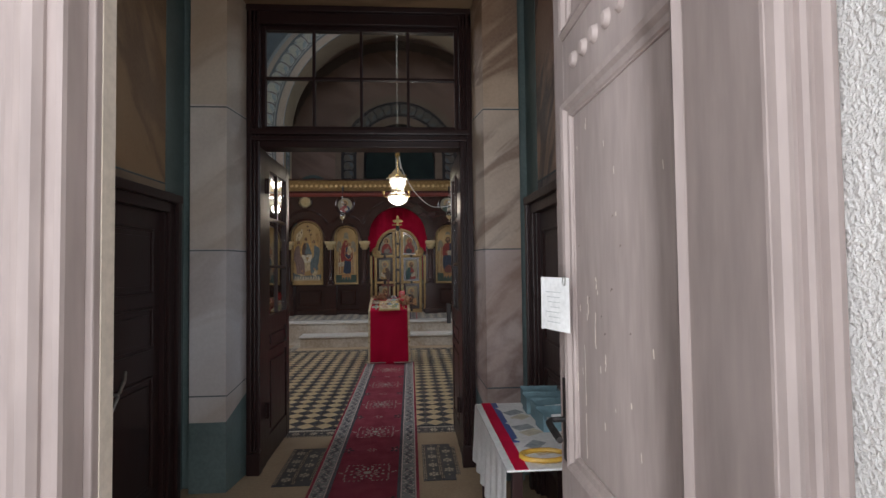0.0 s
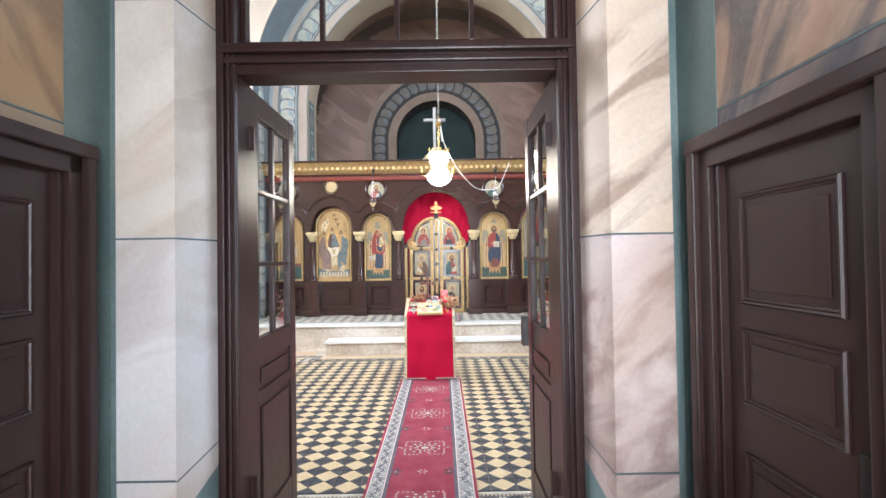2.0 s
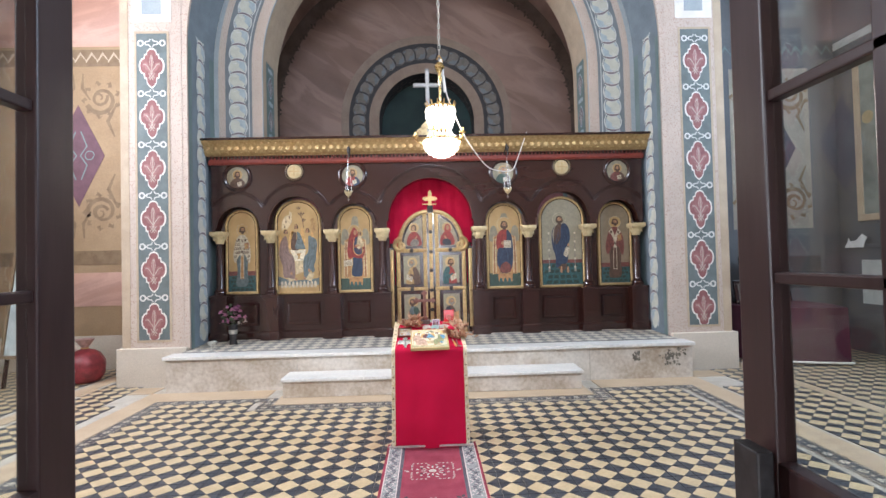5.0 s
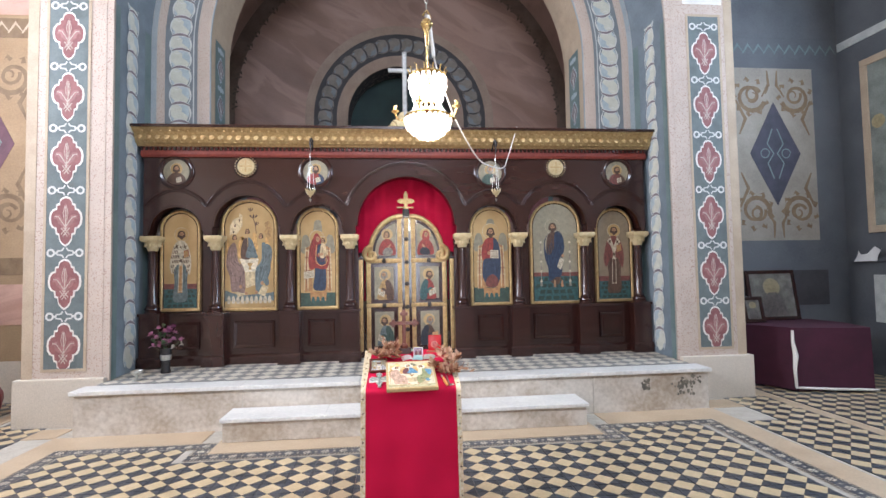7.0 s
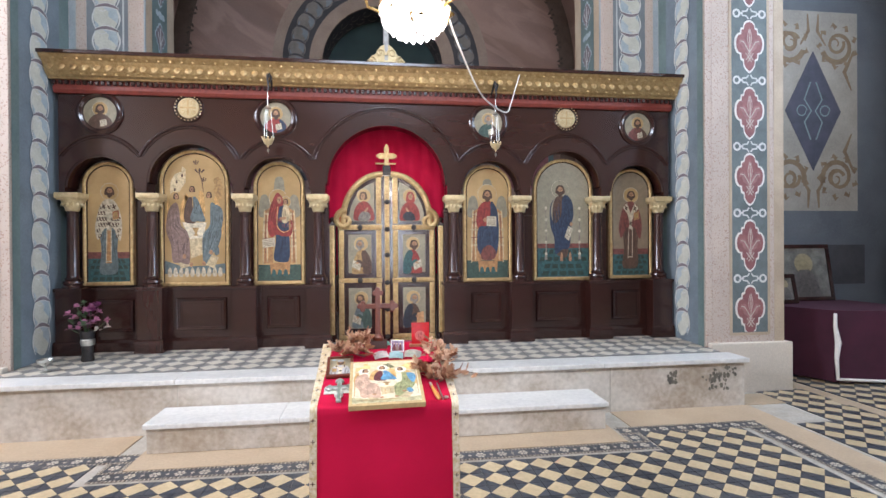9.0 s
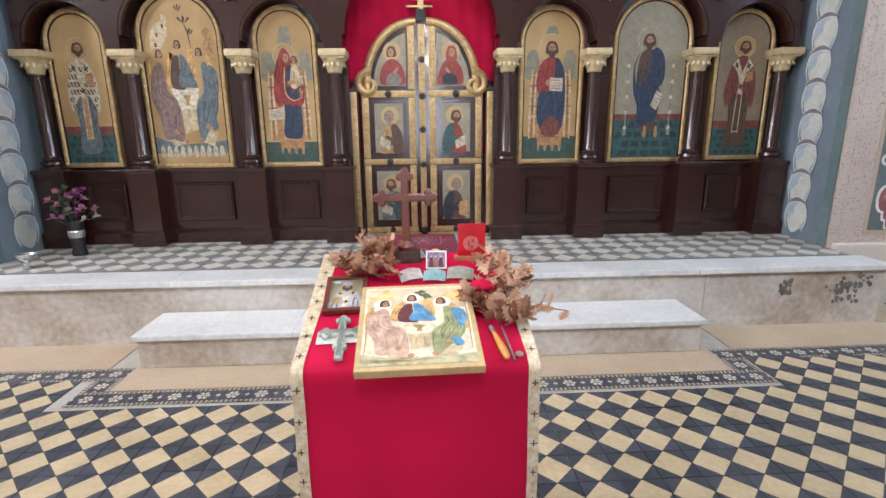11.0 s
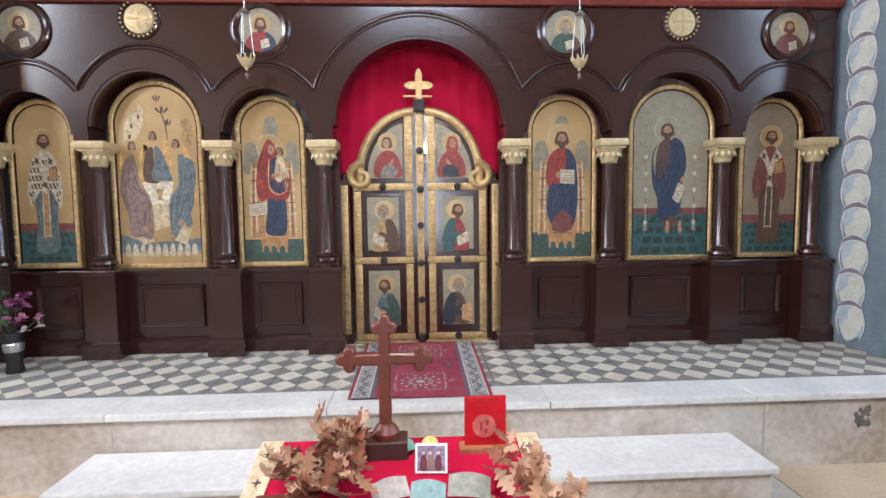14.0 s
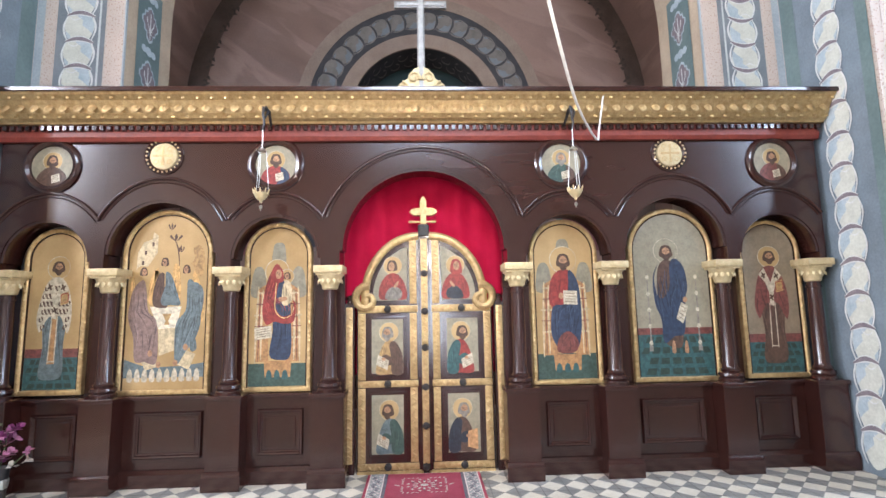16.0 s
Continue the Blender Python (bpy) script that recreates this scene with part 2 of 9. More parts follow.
M["pinkdots"] = speckled("speckled_rose_paint", (0.53, 0.44, 0.37), (0.34, 0.22, 0.18), 75)
M["chainpale"] = plain("cream_leaf_paint", (0.50, 0.50, 0.43), (0.60, 0.60, 0.52), 7, 0.7)
M["chainblue"] = plain("pale_blue_leaf_paint", (0.33, 0.40, 0.44), (0.44, 0.50, 0.53), 9, 0.7)
M["chainline"] = plain("chalky_outline_paint", (0.55, 0.56, 0.54), (0.66, 0.66, 0.63), 14, 0.7)
M["chainlink"] = plain("mauve_grey_link_paint", (0.17, 0.14, 0.155), (0.24, 0.20, 0.21), 14, 0.7)
M["bluepaint"] = plain("faded_blue_paint", (0.29, 0.33, 0.35), (0.38, 0.42, 0.44), 3, 0.7)
M["greenblue"] = plain("dark_slate_paint", (0.075, 0.10, 0.11), (0.12, 0.15, 0.155), 4, 0.7)
M["maroon"] = plain("maroon_paint", (0.20, 0.075, 0.075), (0.29, 0.12, 0.115), 9, 0.7)
M["leafgrey"] = plain("pale_grey_leaf_paint", (0.42, 0.44, 0.43), (0.55, 0.57, 0.55), 8, 0.7)
M["buffpaint"] = plain("buff_paint", (0.40, 0.31, 0.22), (0.49, 0.39, 0.28), 4, 0.7)
M["scroll"] = plain("olive_scroll_paint", (0.155, 0.098, 0.052), (0.215, 0.145, 0.08), 8, 0.7)
M["plum"] = plain("plum_paint", (0.085, 0.035, 0.05), (0.13, 0.055, 0.075), 5, 0.7)
M["night"] = plain("dark_blue_green_recess", (0.007, 0.022, 0.022), (0.016, 0.04, 0.038), 2, 0.7)
M["archground"] = plain("grey_blue_arch_paint", (0.15, 0.17, 0.185), (0.21, 0.235, 0.25), 3, 0.7)
# dimmed leaf, ground and buff: shade is mixed into these three colours
M["dimleaf"] = plain("shaded_brown_grey_leaf", (0.15, 0.135, 0.12), (0.23, 0.205, 0.18), 6, 0.75)
M["dimground"] = plain("shaded_dark_band", (0.038, 0.036, 0.040), (0.062, 0.058, 0.062), 4, 0.75)
M["dimbuff"] = plain("shaded_buff_band", (0.26, 0.19, 0.145), (0.33, 0.25, 0.195), 4, 0.75)
M["inkslate"] = plain("ink_slate_paint", (0.04, 0.04, 0.055), (0.065, 0.06, 0.085), 5, 0.7)
M["glass"] = glass("window_glass")
M["crystal"], t, s = nodes_of("cut_crystal")
s.inputs["Base Color"].default_value = (0.93, 0.92, 0.90, 1)
s.inputs["Roughness"].default_value = 0.08
milky = node(t, "ShaderNodeBsdfTranslucent", Color=(0.96, 0.94, 0.90, 1))
clear = node(t, "ShaderNodeBsdfTransparent", Color=(0.97, 0.97, 0.96, 1))
m1, m2 = t.nodes.new("ShaderNodeMixShader"), t.nodes.new("ShaderNodeMixShader")
m1.inputs[0].default_value, m2.inputs[0].default_value = 0.55, 0.25
t.links.new(clear.outputs[0], m1.inputs[1])
t.links.new(milky.outputs[0], m1.inputs[2])
t.links.new(m1.outputs[0], m2.inputs[1])
t.links.new(s.outputs[0], m2.inputs[2])
t.links.new(m2.outputs[0], t.nodes["Material Output"].inputs[0])
M["brass"] = plain("brass", (0.62, 0.42, 0.16), (0.76, 0.55, 0.24), 20, 0.25, 1.0, bump=0.05)
M["silver"] = plain("tarnished_silver", (0.40, 0.41, 0.38), (0.60, 0.60, 0.56), 40, 0.3, 0.9, bump=0.2, fine=90)
M["iron"] = plain("dark_iron", (0.03, 0.028, 0.028), (0.055, 0.05, 0.05), 20, 0.45, 0.7)
M["bulb"] = glowing("lit_bulb", (1.0, 0.90, 0.74), 55)
M["paper"] = plain("white_paper", (0.74, 0.74, 0.72), (0.84, 0.84, 0.82), 5, 0.85)
M["sky"] = glowing("daylight_pane", (0.86, 0.93, 1.0), 3.0)


def paint(name, c, spread_by=0.18, rough=0.5, metal=0.0, scale=18):
    if name not in M:
        M[name] = plain(name, tuple(x * (1 - spread_by) for x in c), tuple(min(1, x * (1 + spread_by)) for x in c), scale, rough, metal, bump=0.1)
    return M[name]


for key in ("crimson", "velvet", "carpet", "carpet_w", "carpet_g", "carpet_b"):
    M[key].node_tree.nodes["Principled BSDF"].inputs["Specular IOR Level"].default_value = 0.12
for key in ("brownpaint", "walnut", "walnut_h"):
    M[key].node_tree.nodes["Principled BSDF"].inputs["Specular IOR Level"].default_value = 0.3 if key == "brownpaint" else 0.55

# ---- tools ----
def part(name, bm, material, parent=None, label="", smooth=False):
    """Links a bmesh as one mesh object under a thing or a part."""
    me = bpy.data.meshes.new(name)
    bmesh.ops.recalc_face_normals(bm, faces=bm.faces)
    bm.to_mesh(me)
    bm.free()
    for m in material if isinstance(material, (list, tuple)) else [material]:
        me.materials.append(M[m] if isinstance(m, str) else m)
    if smooth:
        me.polygons.foreach_set("use_smooth", [True] * len(me.polygons))
        me.set_sharp_from_angle(angle=radians(38))
    ob = new(name, me)
    if parent:
        ob.parent = parent
        ob.matrix_parent_inverse = parent.matrix_world.inverted()
    if label:
        ob["label"] = label
    return ob


def thing(name, at, label, category, group="", kind=""):
    ob = new(name)
    ob.empty_display_size = 0.1
    ob.matrix_world = at if isinstance(at, Matrix) else Matrix.Translation(at)
    return tagged(ob, label, category, group, kind)


def solo(name, bm, material, label, category, group="", kind="", smooth=False):
    return tagged(part(name, bm, material, None, "", smooth), label, category, group, kind)


def structure(name, bm, material, label="", smooth=False, parent=None):
    return tagged(part(name, bm, material, parent, "", smooth), label, "", "", "structure")


def box(x0, x1, y0, y1, z0, z1, bevel=0.0, bm=None, index=0):
    b = bmesh.new()
    bmesh.ops.create_cube(b, size=1)
    bmesh.ops.scale(b, vec=(x1 - x0, y1 - y0, z1 - z0), verts=b.verts)
    bmesh.ops.translate(b, vec=((x0 + x1) / 2, (y0 + y1) / 2, (z0 + z1) / 2), verts=b.verts)
    if bevel:
        bmesh.ops.bevel(b, geom=b.edges, offset=bevel, segments=2, affect="EDGES", profile=0.6)
    return joined(b, bm, index)


def joined(b, bm, index=0):
    for f in b.faces:
        f.material_index = index
    if bm is None:
        return b
    me = bpy.data.meshes.new("scratch")
    b.to_mesh(me)
    b.free()
    bm.from_mesh(me)
    bpy.data.meshes.remove(me)
    return bm


def prism(outline, y0, y1, bevel=0.0, bm=None, index=0):
    """A shape drawn in x and z, from y0 to y1."""
    b = bmesh.new()
    f = b.faces.new([b.verts.new((x, y0, z)) for x, z in outline])
    ext = bmesh.ops.extrude_face_region(b, geom=[f])
    vs = [v for v in ext["geom"] if isinstance(v, bmesh.types.BMVert)]
    bmesh.ops.translate(b, vec=(0, y1 - y0, 0), verts=vs)
    bmesh.ops.recalc_face_normals(b, faces=b.faces)
    if bevel:
        rim = [e for e in b.edges if all(abs(v.co.y - y0) < 1e-6 for v in e.verts)]
        bmesh.ops.bevel(b, geom=rim, offset=bevel, segments=1, affect="EDGES", profile=0.5)
    return joined(b, bm, index)


def arc(cx, cz, r, a0, a1, n):
    return [(cx + r * math.cos(radians(a0 + (a1 - a0) * i / n)), cz + r * math.sin(radians(a0 + (a1 - a0) * i / n))) for i in range(n + 1)]


def arched(cx, half, z0, z1, n=20):
    """The outline of a round-headed shape: its foot, its top."""
    spring = z1 - half
    return [(cx - half, z0), (cx + half, z0)] + arc(cx, spring, half, 0, 180, n)


def band(cx, cz, r0, r1, a0, a1, y0, y1, n=32, bevel=0.0, bm=None, index=0):
    return prism(arc(cx, cz, r1, a0, a1, n) + arc(cx, cz, r0, a1, a0, n), y0, y1, bevel, bm, index)


def ringed(cx, half0, half1, z0, spring, y0, y1, n=24, bevel=0.0, bm=None, index=0):
    """A round-headed border: two uprights and the arch over them."""
    outer = [(cx + half1, z0)] + arc(cx, spring, half1, 0, 180, n) + [(cx - half1, z0)]
    inner = [(cx - half0, z0)] + arc(cx, spring, half0, 180, 0, n) + [(cx + half0, z0)]
    return prism(outer + inner, y0, y1, bevel, bm, index)


def lathe(profile, segs=20, at=(0, 0, 0), bm=None, index=0):
    """A shape turned round the upright through at: rows of radius and height."""
    b = bmesh.new()
    rows = []
    for r, z in profile:
        if r < 1e-5:
            rows.append([b.verts.new((at[0], at[1], at[2] + z))])
        else:
            rows.append([b.verts.new((at[0] + r * math.cos(2 * math.pi * i / segs), at[1] + r * math.sin(2 * math.pi * i / segs), at[2] + z)) for i in range(segs)])
    for p, q in zip(rows, rows[1:]):
        for i in range(segs):
            j = (i + 1) % segs
            loop = [p[i % len(p)], p[j % len(p)], q[j % len(q)], q[i % len(q)]]
            loop = list(dict.fromkeys(loop))
            if len(loop) > 2:
                b.faces.new(loop)
    for row in (rows[0], rows[-1]):
        if len(row) > 2:
            b.faces.new(row)
    return joined(b, bm, index)


def tube(points, radius, segs=8, bm=None, index=0):
    """A round rod or cord along points; radius is a number or one for each point."""
    b = bmesh.new()
    pts = [Vector(p) for p in points]
    radii = radius if isinstance(radius, (list, tuple)) else [radius] * len(pts)
    rows, side = [], None
    for i, p in enumerate(pts):
        way = (pts[min(i + 1, len(pts) - 1)] - pts[max(i - 1, 0)]).normalized()
        if side is None:
            side = way.cross(Vector((0, 0, 1)) if abs(way.z) < 0.9 else Vector((1, 0, 0))).normalized()
        side = (side - way * side.dot(way)).normalized()
        up = way.cross(side)
        rows.append([b.verts.new(p + radii[i] * (math.cos(2 * math.pi * k / segs) * side + math.sin(2 * math.pi * k / segs) * up)) for k in range(segs)])
    for p, q in zip(rows, rows[1:]):
        for k in range(segs):
            b.faces.new((p[k], p[(k + 1) % segs], q[(k + 1) % segs], q[k]))
    b.faces.new(rows[0])
    b.faces.new(rows[-1])
    return joined(b, bm, index)


def turned(bm, m):
    bmesh.ops.transform(bm, matrix=m, verts=bm.verts)
    return bm


def swept(profile, x0, x1, bm=None, index=0):
    """A moulding along x: its profile is drawn in y and z."""
    b = bmesh.new()
    ends = [[b.verts.new((x, y, z)) for y, z in profile] for x in (x0, x1)]
    n = len(profile)
    for i in range(n):
        j = (i + 1) % n
        b.faces.new((ends[0][i], ends[0][j], ends[1][j], ends[1][i]))
    b.faces.new(ends[0])
    b.faces.new(ends[1])
    return joined(b, bm, index)


def disc(cx, cz, r, y0, y1, n=24, bm=None, index=0, bevel=0.0):
    return prism(arc(cx, cz, r, 0, 360 - 360 / n, n - 1), y0, y1, bevel, bm, index)

# ---- ground, floors, walls, ceilings ----
structure("ground", box(-200, 200, -200, 200, -0.6, -0.04), "cement", "dry buff ground round the church")

WL, WR = -1.67, 0.77          # the narthex's side walls
NL, NR, NE = -7.07, 6.35, 11.6  # the nave's side walls and its east wall
TOP = 8.6

structure("floor_narthex", box(WL - 0.3, WR + 0.3, -0.1, 4.15, -0.03, 0.0), "cement", "worn buff cement floor of the narthex")
structure("floor_nave", box(NL - 0.3, NR + 0.3, 4.15, 12.4, -0.03, -0.006), "grout", "nave floor under its patterned cement tiles")

# outer wall, with the double door's opening
b = box(WL - 1.5, -1.45, -0.1, 0.88, -0.04, 4.4)
box(0.47, WR + 1.5, -0.1, 0.88, -0.04, 4.4, bm=b)
box(-1.45, 0.47, -0.1, 0.88, 2.95, 4.4, bm=b)
structure("wall_west", b, "stucco", "white roughcast outer wall")

# side walls of the narthex, each with a doorway
def narthex_side(name, xw, out, y0, y1, top, material="marble_w"):
    xa, xb = (xw, xw + out)
    lo, hi = min(xa, xb), max(xa, xb)
    b = box(lo, hi, 0.88, y0, 0, 4.05)
    box(lo, hi, y1, 3.78, 0, 4.05, bm=b)
    box(lo, hi, y0, y1, top, 4.05, bm=b)
    box(lo + (0.12 if out < 0 else 0.3), hi - (0.3 if out < 0 else 0.12), y0, y1, 0, top, bm=b)
    return structure(name, b, material, "narthex wall painted as ochre and grey marble")


DL, DR = (2.72, 3.54, 1.95), (2.70, 3.48, 1.93)
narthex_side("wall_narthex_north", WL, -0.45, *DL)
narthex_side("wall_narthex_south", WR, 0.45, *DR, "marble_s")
structure("ceiling_narthex", box(WL - 0.4, WR + 0.4, 0.8, 4.65, 4.05, 4.2), "ceil", "plain plaster ceiling of the narthex")

# wall between narthex and nave: pilasters with splayed reveals round the glazed door
def reveal(name, side):
    x_out, x_in, x_door = (-1.588, -1.345, -1.305) if side < 0 else (0.695, 0.44, 0.395)
    far = NL if side < 0 else NR
    nave_in = -1.36 if side < 0 else 0.45
    b = bmesh.new()
    plan = [(x_out, 3.67), (x_in, 3.67), (x_door, 3.97), (x_door, 4.13), (nave_in, 4.16), (nave_in, 4.20), (far, 4.20), (far, 3.76), (x_out, 3.76)]
    f = b.faces.new([b.verts.new((x, y, 0)) for x, y in plan])
    up = bmesh.ops.extrude_face_region(b, geom=[f])
    bmesh.ops.translate(b, vec=(0, 0, 4.05), verts=[v for v in up["geom"] if isinstance(v, bmesh.types.BMVert)])
    return structure(name, b, "marble_l" if side < 0 else "marble_r", "pilaster and wall painted as pale veined marble")


reveal("wall_nave_west_north", -1)
reveal("wall_nave_west_south", 1)
b = box(-1.305, 0.395, 3.70, 4.18, 3.49, 4.05)
box(NL, NR, 3.9, 4.2, 4.05, 5.7, bm=b)
# opening left for the west window, which is unseen and added for its light
box(NL, NR, 3.9, 4.2, 7.5, TOP, bm=b)
box(NL, AX - 1.1, 3.9, 4.2, 5.7, 7.5, bm=b)
box(AX + 1.1, NR, 3.9, 4.2, 5.7, 7.5, bm=b)
structure("wall_nave_west", b, "marble_w", "upper west wall of the nave with an assumed window")

# nave side walls with two windows each
def nave_side(name, xw, out, material):
    lo, hi = min(xw, xw + out), max(xw, xw + out)
    b = box(lo, hi, 3.9, 12.4, -0.03, 3.4)
    box(lo, hi, 3.9, 12.4, 5.8, TOP, bm=b)
    for y0, y1 in ((3.9, 5.65), (6.75, 8.65), (9.75, 12.4)):
        box(lo, hi, y0, y1, 3.4, 5.8, bm=b)
    return structure(name, b, material, "painted nave wall with tall windows")


nave_side("wall_nave_north", NL, -0.5, "ochre")
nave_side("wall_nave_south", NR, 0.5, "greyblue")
structure("ceiling_nave", box(NL - 0.5, NR + 0.5, 3.9, 12.6, TOP, TOP + 0.2), "ceil", "high plaster ceiling of the nave")

# chancel arch: piers and stepped arches
R1, R2, SPRING = 3.23, 2.50, 4.55
P_OUT = 4.11
def arch_wall(r, half_out, y0, y1, top):
    inner = [(AX - r, -0.03)] + arc(AX, SPRING, r, 180, 0, 40) + [(AX + r, -0.03)]
    return prism(inner + [(AX + half_out, -0.03), (AX + half_out, top), (AX - half_out, top), (AX - half_out, -0.03)], y0, y1)


structure("wall_chancel_arch", arch_wall(R1, P_OUT, 10.42, 11.27, TOP), "pinkdots", "piers and arch before the sanctuary, painted plaster")
structure("wall_inner_arch", arch_wall(R2, P_OUT, 11.27, 12.0, TOP), "bluepaint", "inner order of the chancel arch, painted plaster")
structure("wall_east_north", box(NL, AX - P_OUT, NE, NE + 0.4, -0.03, TOP), "ochre", "warm ochre painted east wall")
structure("wall_east_south", box(AX + P_OUT, NR, NE, NE + 0.4, -0.03, TOP), "greyblue", "grey east wall with the aisle's shade put into its colour")
# sanctuary behind the arch: vaulted sides and the end wall with its blue recess
NZ, AW, RV = 4.5, 14.0, 3.30
structure("wall_sanctuary", arch_wall(RV, P_OUT, 12.0, AW, TOP), "apse", "vaulted sides of the sanctuary painted as brown marble")
cut = [(AX - 0.99, 2.5)] + arc(AX, NZ, 0.99, 180, 0, 30) + [(AX + 0.99, 2.5)]
b = prism(cut + [(AX + RV + 0.1, 2.5), (AX + RV + 0.1, TOP), (AX - RV - 0.1, TOP), (AX - RV - 0.1, 2.5)], AW, AW + 0.35)
box(AX - RV - 0.1, AX + RV + 0.1, AW, AW + 0.35, -0.03, 2.5, bm=b)
structure("wall_apse", b, "apse", "dark brown marbled sanctuary end wall")
structure("wall_recess", box(AX - 1.4, AX + 1.4, AW + 0.56, AW + 0.7, 2.2, 6.0), "night", "dark blue-green back of the recess")
structure("floor_sanctuary", box(AX - RV, AX + RV, 12.0, AW, -0.03, 0.45), "marblestained", "raised sanctuary floor behind the screen")

# solea: platform and step
structure("platform", box(AX - 3.33, AX + 3.31, 9.99, 12.0, -0.03, 0.405), "marblestained", "stained limestone platform before the screen")

# ---- painted ornament on piers, arches and walls ----
def stroke(points, width, y0, y1, bm=None, index=0):
    """A brush stroke drawn in x and z; width is a number or one for each point."""
    pts = [Vector((x, z)) for x, z in points]
    widths = width if isinstance(width, (list, tuple)) else [width] * len(pts)
    one, two = [], []
    for i, p in enumerate(pts):
        d = (pts[min(i + 1, len(pts) - 1)] - pts[max(i - 1, 0)]).normalized()
        n = Vector((-d.y, d.x)) * widths[i] / 2
        one.append(p + n)
        two.append(p - n)
    b = bm if bm is not None else bmesh.new()
    va = [b.verts.new((p.x, y0, p.y)) for p in one]
    vb = [b.verts.new((p.x, y0, p.y)) for p in two]
    for i in range(len(pts) - 1):
        f = b.faces.new((va[i], va[i + 1], vb[i + 1], vb[i]))
        f.material_index = index
    return b


def spiral(cx, cz, r0, r1, a0, turns, n=22):
    pts = []
    for i in range(n + 1):
        k = i / n
        a, r = radians(a0 + 360 * turns * k), r0 + (r1 - r0) * k
        pts.append((cx + r * math.cos(a), cz + r * math.sin(a)))
    return pts


def tapered(n, w, end=0.35):
    return [w * (1 - (1 - end) * i / (n - 1)) for i in range(n)]


def fleur_panel(name, cx, z0, z1, half, y, label, count=6):
    """An upright painted border: a dark field with a row of red quatrefoils, each with a lily in it."""
    field = structure(name, box(cx - half, cx + half, y - 0.004, y, z0, z1), paint("grey_slate_field", (0.125, 0.15, 0.15), 0.22, 0.7, scale=6), label)
    edge = box(cx - half - 0.028, cx - half, y - 0.006, y, z0 - 0.03, z1 + 0.03)
    box(cx + half, cx + half + 0.028, y - 0.006, y, z0 - 0.03, z1 + 0.03, bm=edge)
    box(cx - half, cx + half, y - 0.006, y, z0 - 0.03, z0, bm=edge)
    box(cx - half, cx + half, y - 0.006, y, z1, z1 + 0.03, bm=edge)
    part("painted_edge", edge, "buffpaint", field)
    pitch = (z1 - z0) / count
    # half of the stepped four-lobed outline, from its top to its foot
    half_line = [(0.0, 1.0), (0.22, 0.96), (0.37, 0.86), (0.41, 0.70), (0.58, 0.68), (0.60, 0.50), (0.80, 0.47), (0.96, 0.32), (1.0, 0.12), (0.95, -0.08), (0.80, -0.22), (0.60, -0.25), (0.58, -0.46), (0.41, -0.50), (0.38, -0.72), (0.22, -0.88), (0.0, -0.98)]
    whole = half_line + [(-x, z) for x, z in half_line[-2:0:-1]]
    lily = [(0.0, 0.80), (0.16, 0.55), (0.18, 0.30), (0.10, 0.05), (0.40, 0.30), (0.72, 0.30), (0.82, 0.10), (0.62, 0.12), (0.50, -0.08), (0.20, -0.20), (0.22, -0.34), (0.0, -0.42)]
    lily = lily + [(-x, z) for x, z in lily[-2:0:-1]]
    wa, ha = half * 0.74, pitch * 0.375
    for i in range(count):
        cz = z0 + pitch * (i + 0.5) - 0.13 + random.uniform(-0.006, 0.006)
        def at(raw, k=1.0, grow=0.0):
            out = []
            for x, z in raw:
                d = math.hypot(x * wa, z * ha)
                f = (d + grow) / d
                out.append((cx + k * x * wa * f, max(z0 + 0.004, cz + k * z * ha * f)))
            return out
        part("quatrefoil_outline", prism(at(whole, 1, 0.022), y - 0.007, y - 0.004), "white", field)
        part("quatrefoil", prism(at(whole), y - 0.009, y - 0.007), "maroon", field)
        part("lily", prism(at(lily), y - 0.0105, y - 0.009), paint("rosy_lily_paint", (0.30, 0.135, 0.13), 0.2), field)
        b = bmesh.new()
        yy = y - 0.012
        for raw, w in (([(0.0, -0.30), (0.03, 0.1), (0.0, 0.66)], 0.010), ([(0.03, -0.2), (0.25, 0.0), (0.48, 0.20), (0.74, 0.22)], 0.010), ([(-0.03, -0.2), (-0.25, 0.0), (-0.48, 0.20), (-0.74, 0.22)], 0.010), ([(0.10, 0.1), (0.17, 0.35), (0.05, 0.70)], 0.006), ([(-0.10, 0.1), (-0.17, 0.35), (-0.05, 0.70)], 0.006), ([(-0.30, -0.26), (0.16, -0.62)], 0.010), ([(-0.12, -0.24), (0.28, -0.54)], 0.010), ([(0.30, -0.26), (-0.16, -0.62)], 0.010), ([(0.12, -0.24), (-0.28, -0.54)], 0.010)):
            stroke(at(raw), w, yy, yy, b)
        part("lily_lines", b, "pinkdots", field)
        kz = cz + pitch / 2
        if kz < z1 - 0.03:
            k = bmesh.new()
            for s in (-1, 1):
                stroke([(cx + s * half * 0.72 + 0.034 * math.cos(a), kz + 0.036 * math.sin(a)) for a in [2 * math.pi * q / 12 for q in range(13)]], 0.022, y - 0.008, y - 0.008, k)
                stroke([(cx + s * half * 0.56, kz), (cx + s * half * 0.38, kz)], 0.024, y - 0.0085, y - 0.0085, k)
                for e in (-1, 1):
                    stroke([(cx + s * 0.012, kz + e * 0.055), (cx + s * 0.03, kz + e * 0.026), (cx + s * half * 0.40, kz + e * 0.020), (cx + s * half * 0.40, kz)], 0.016, y - 0.0088, y - 0.0088, k)
            part("knot", k, "chainline", field)
    return field


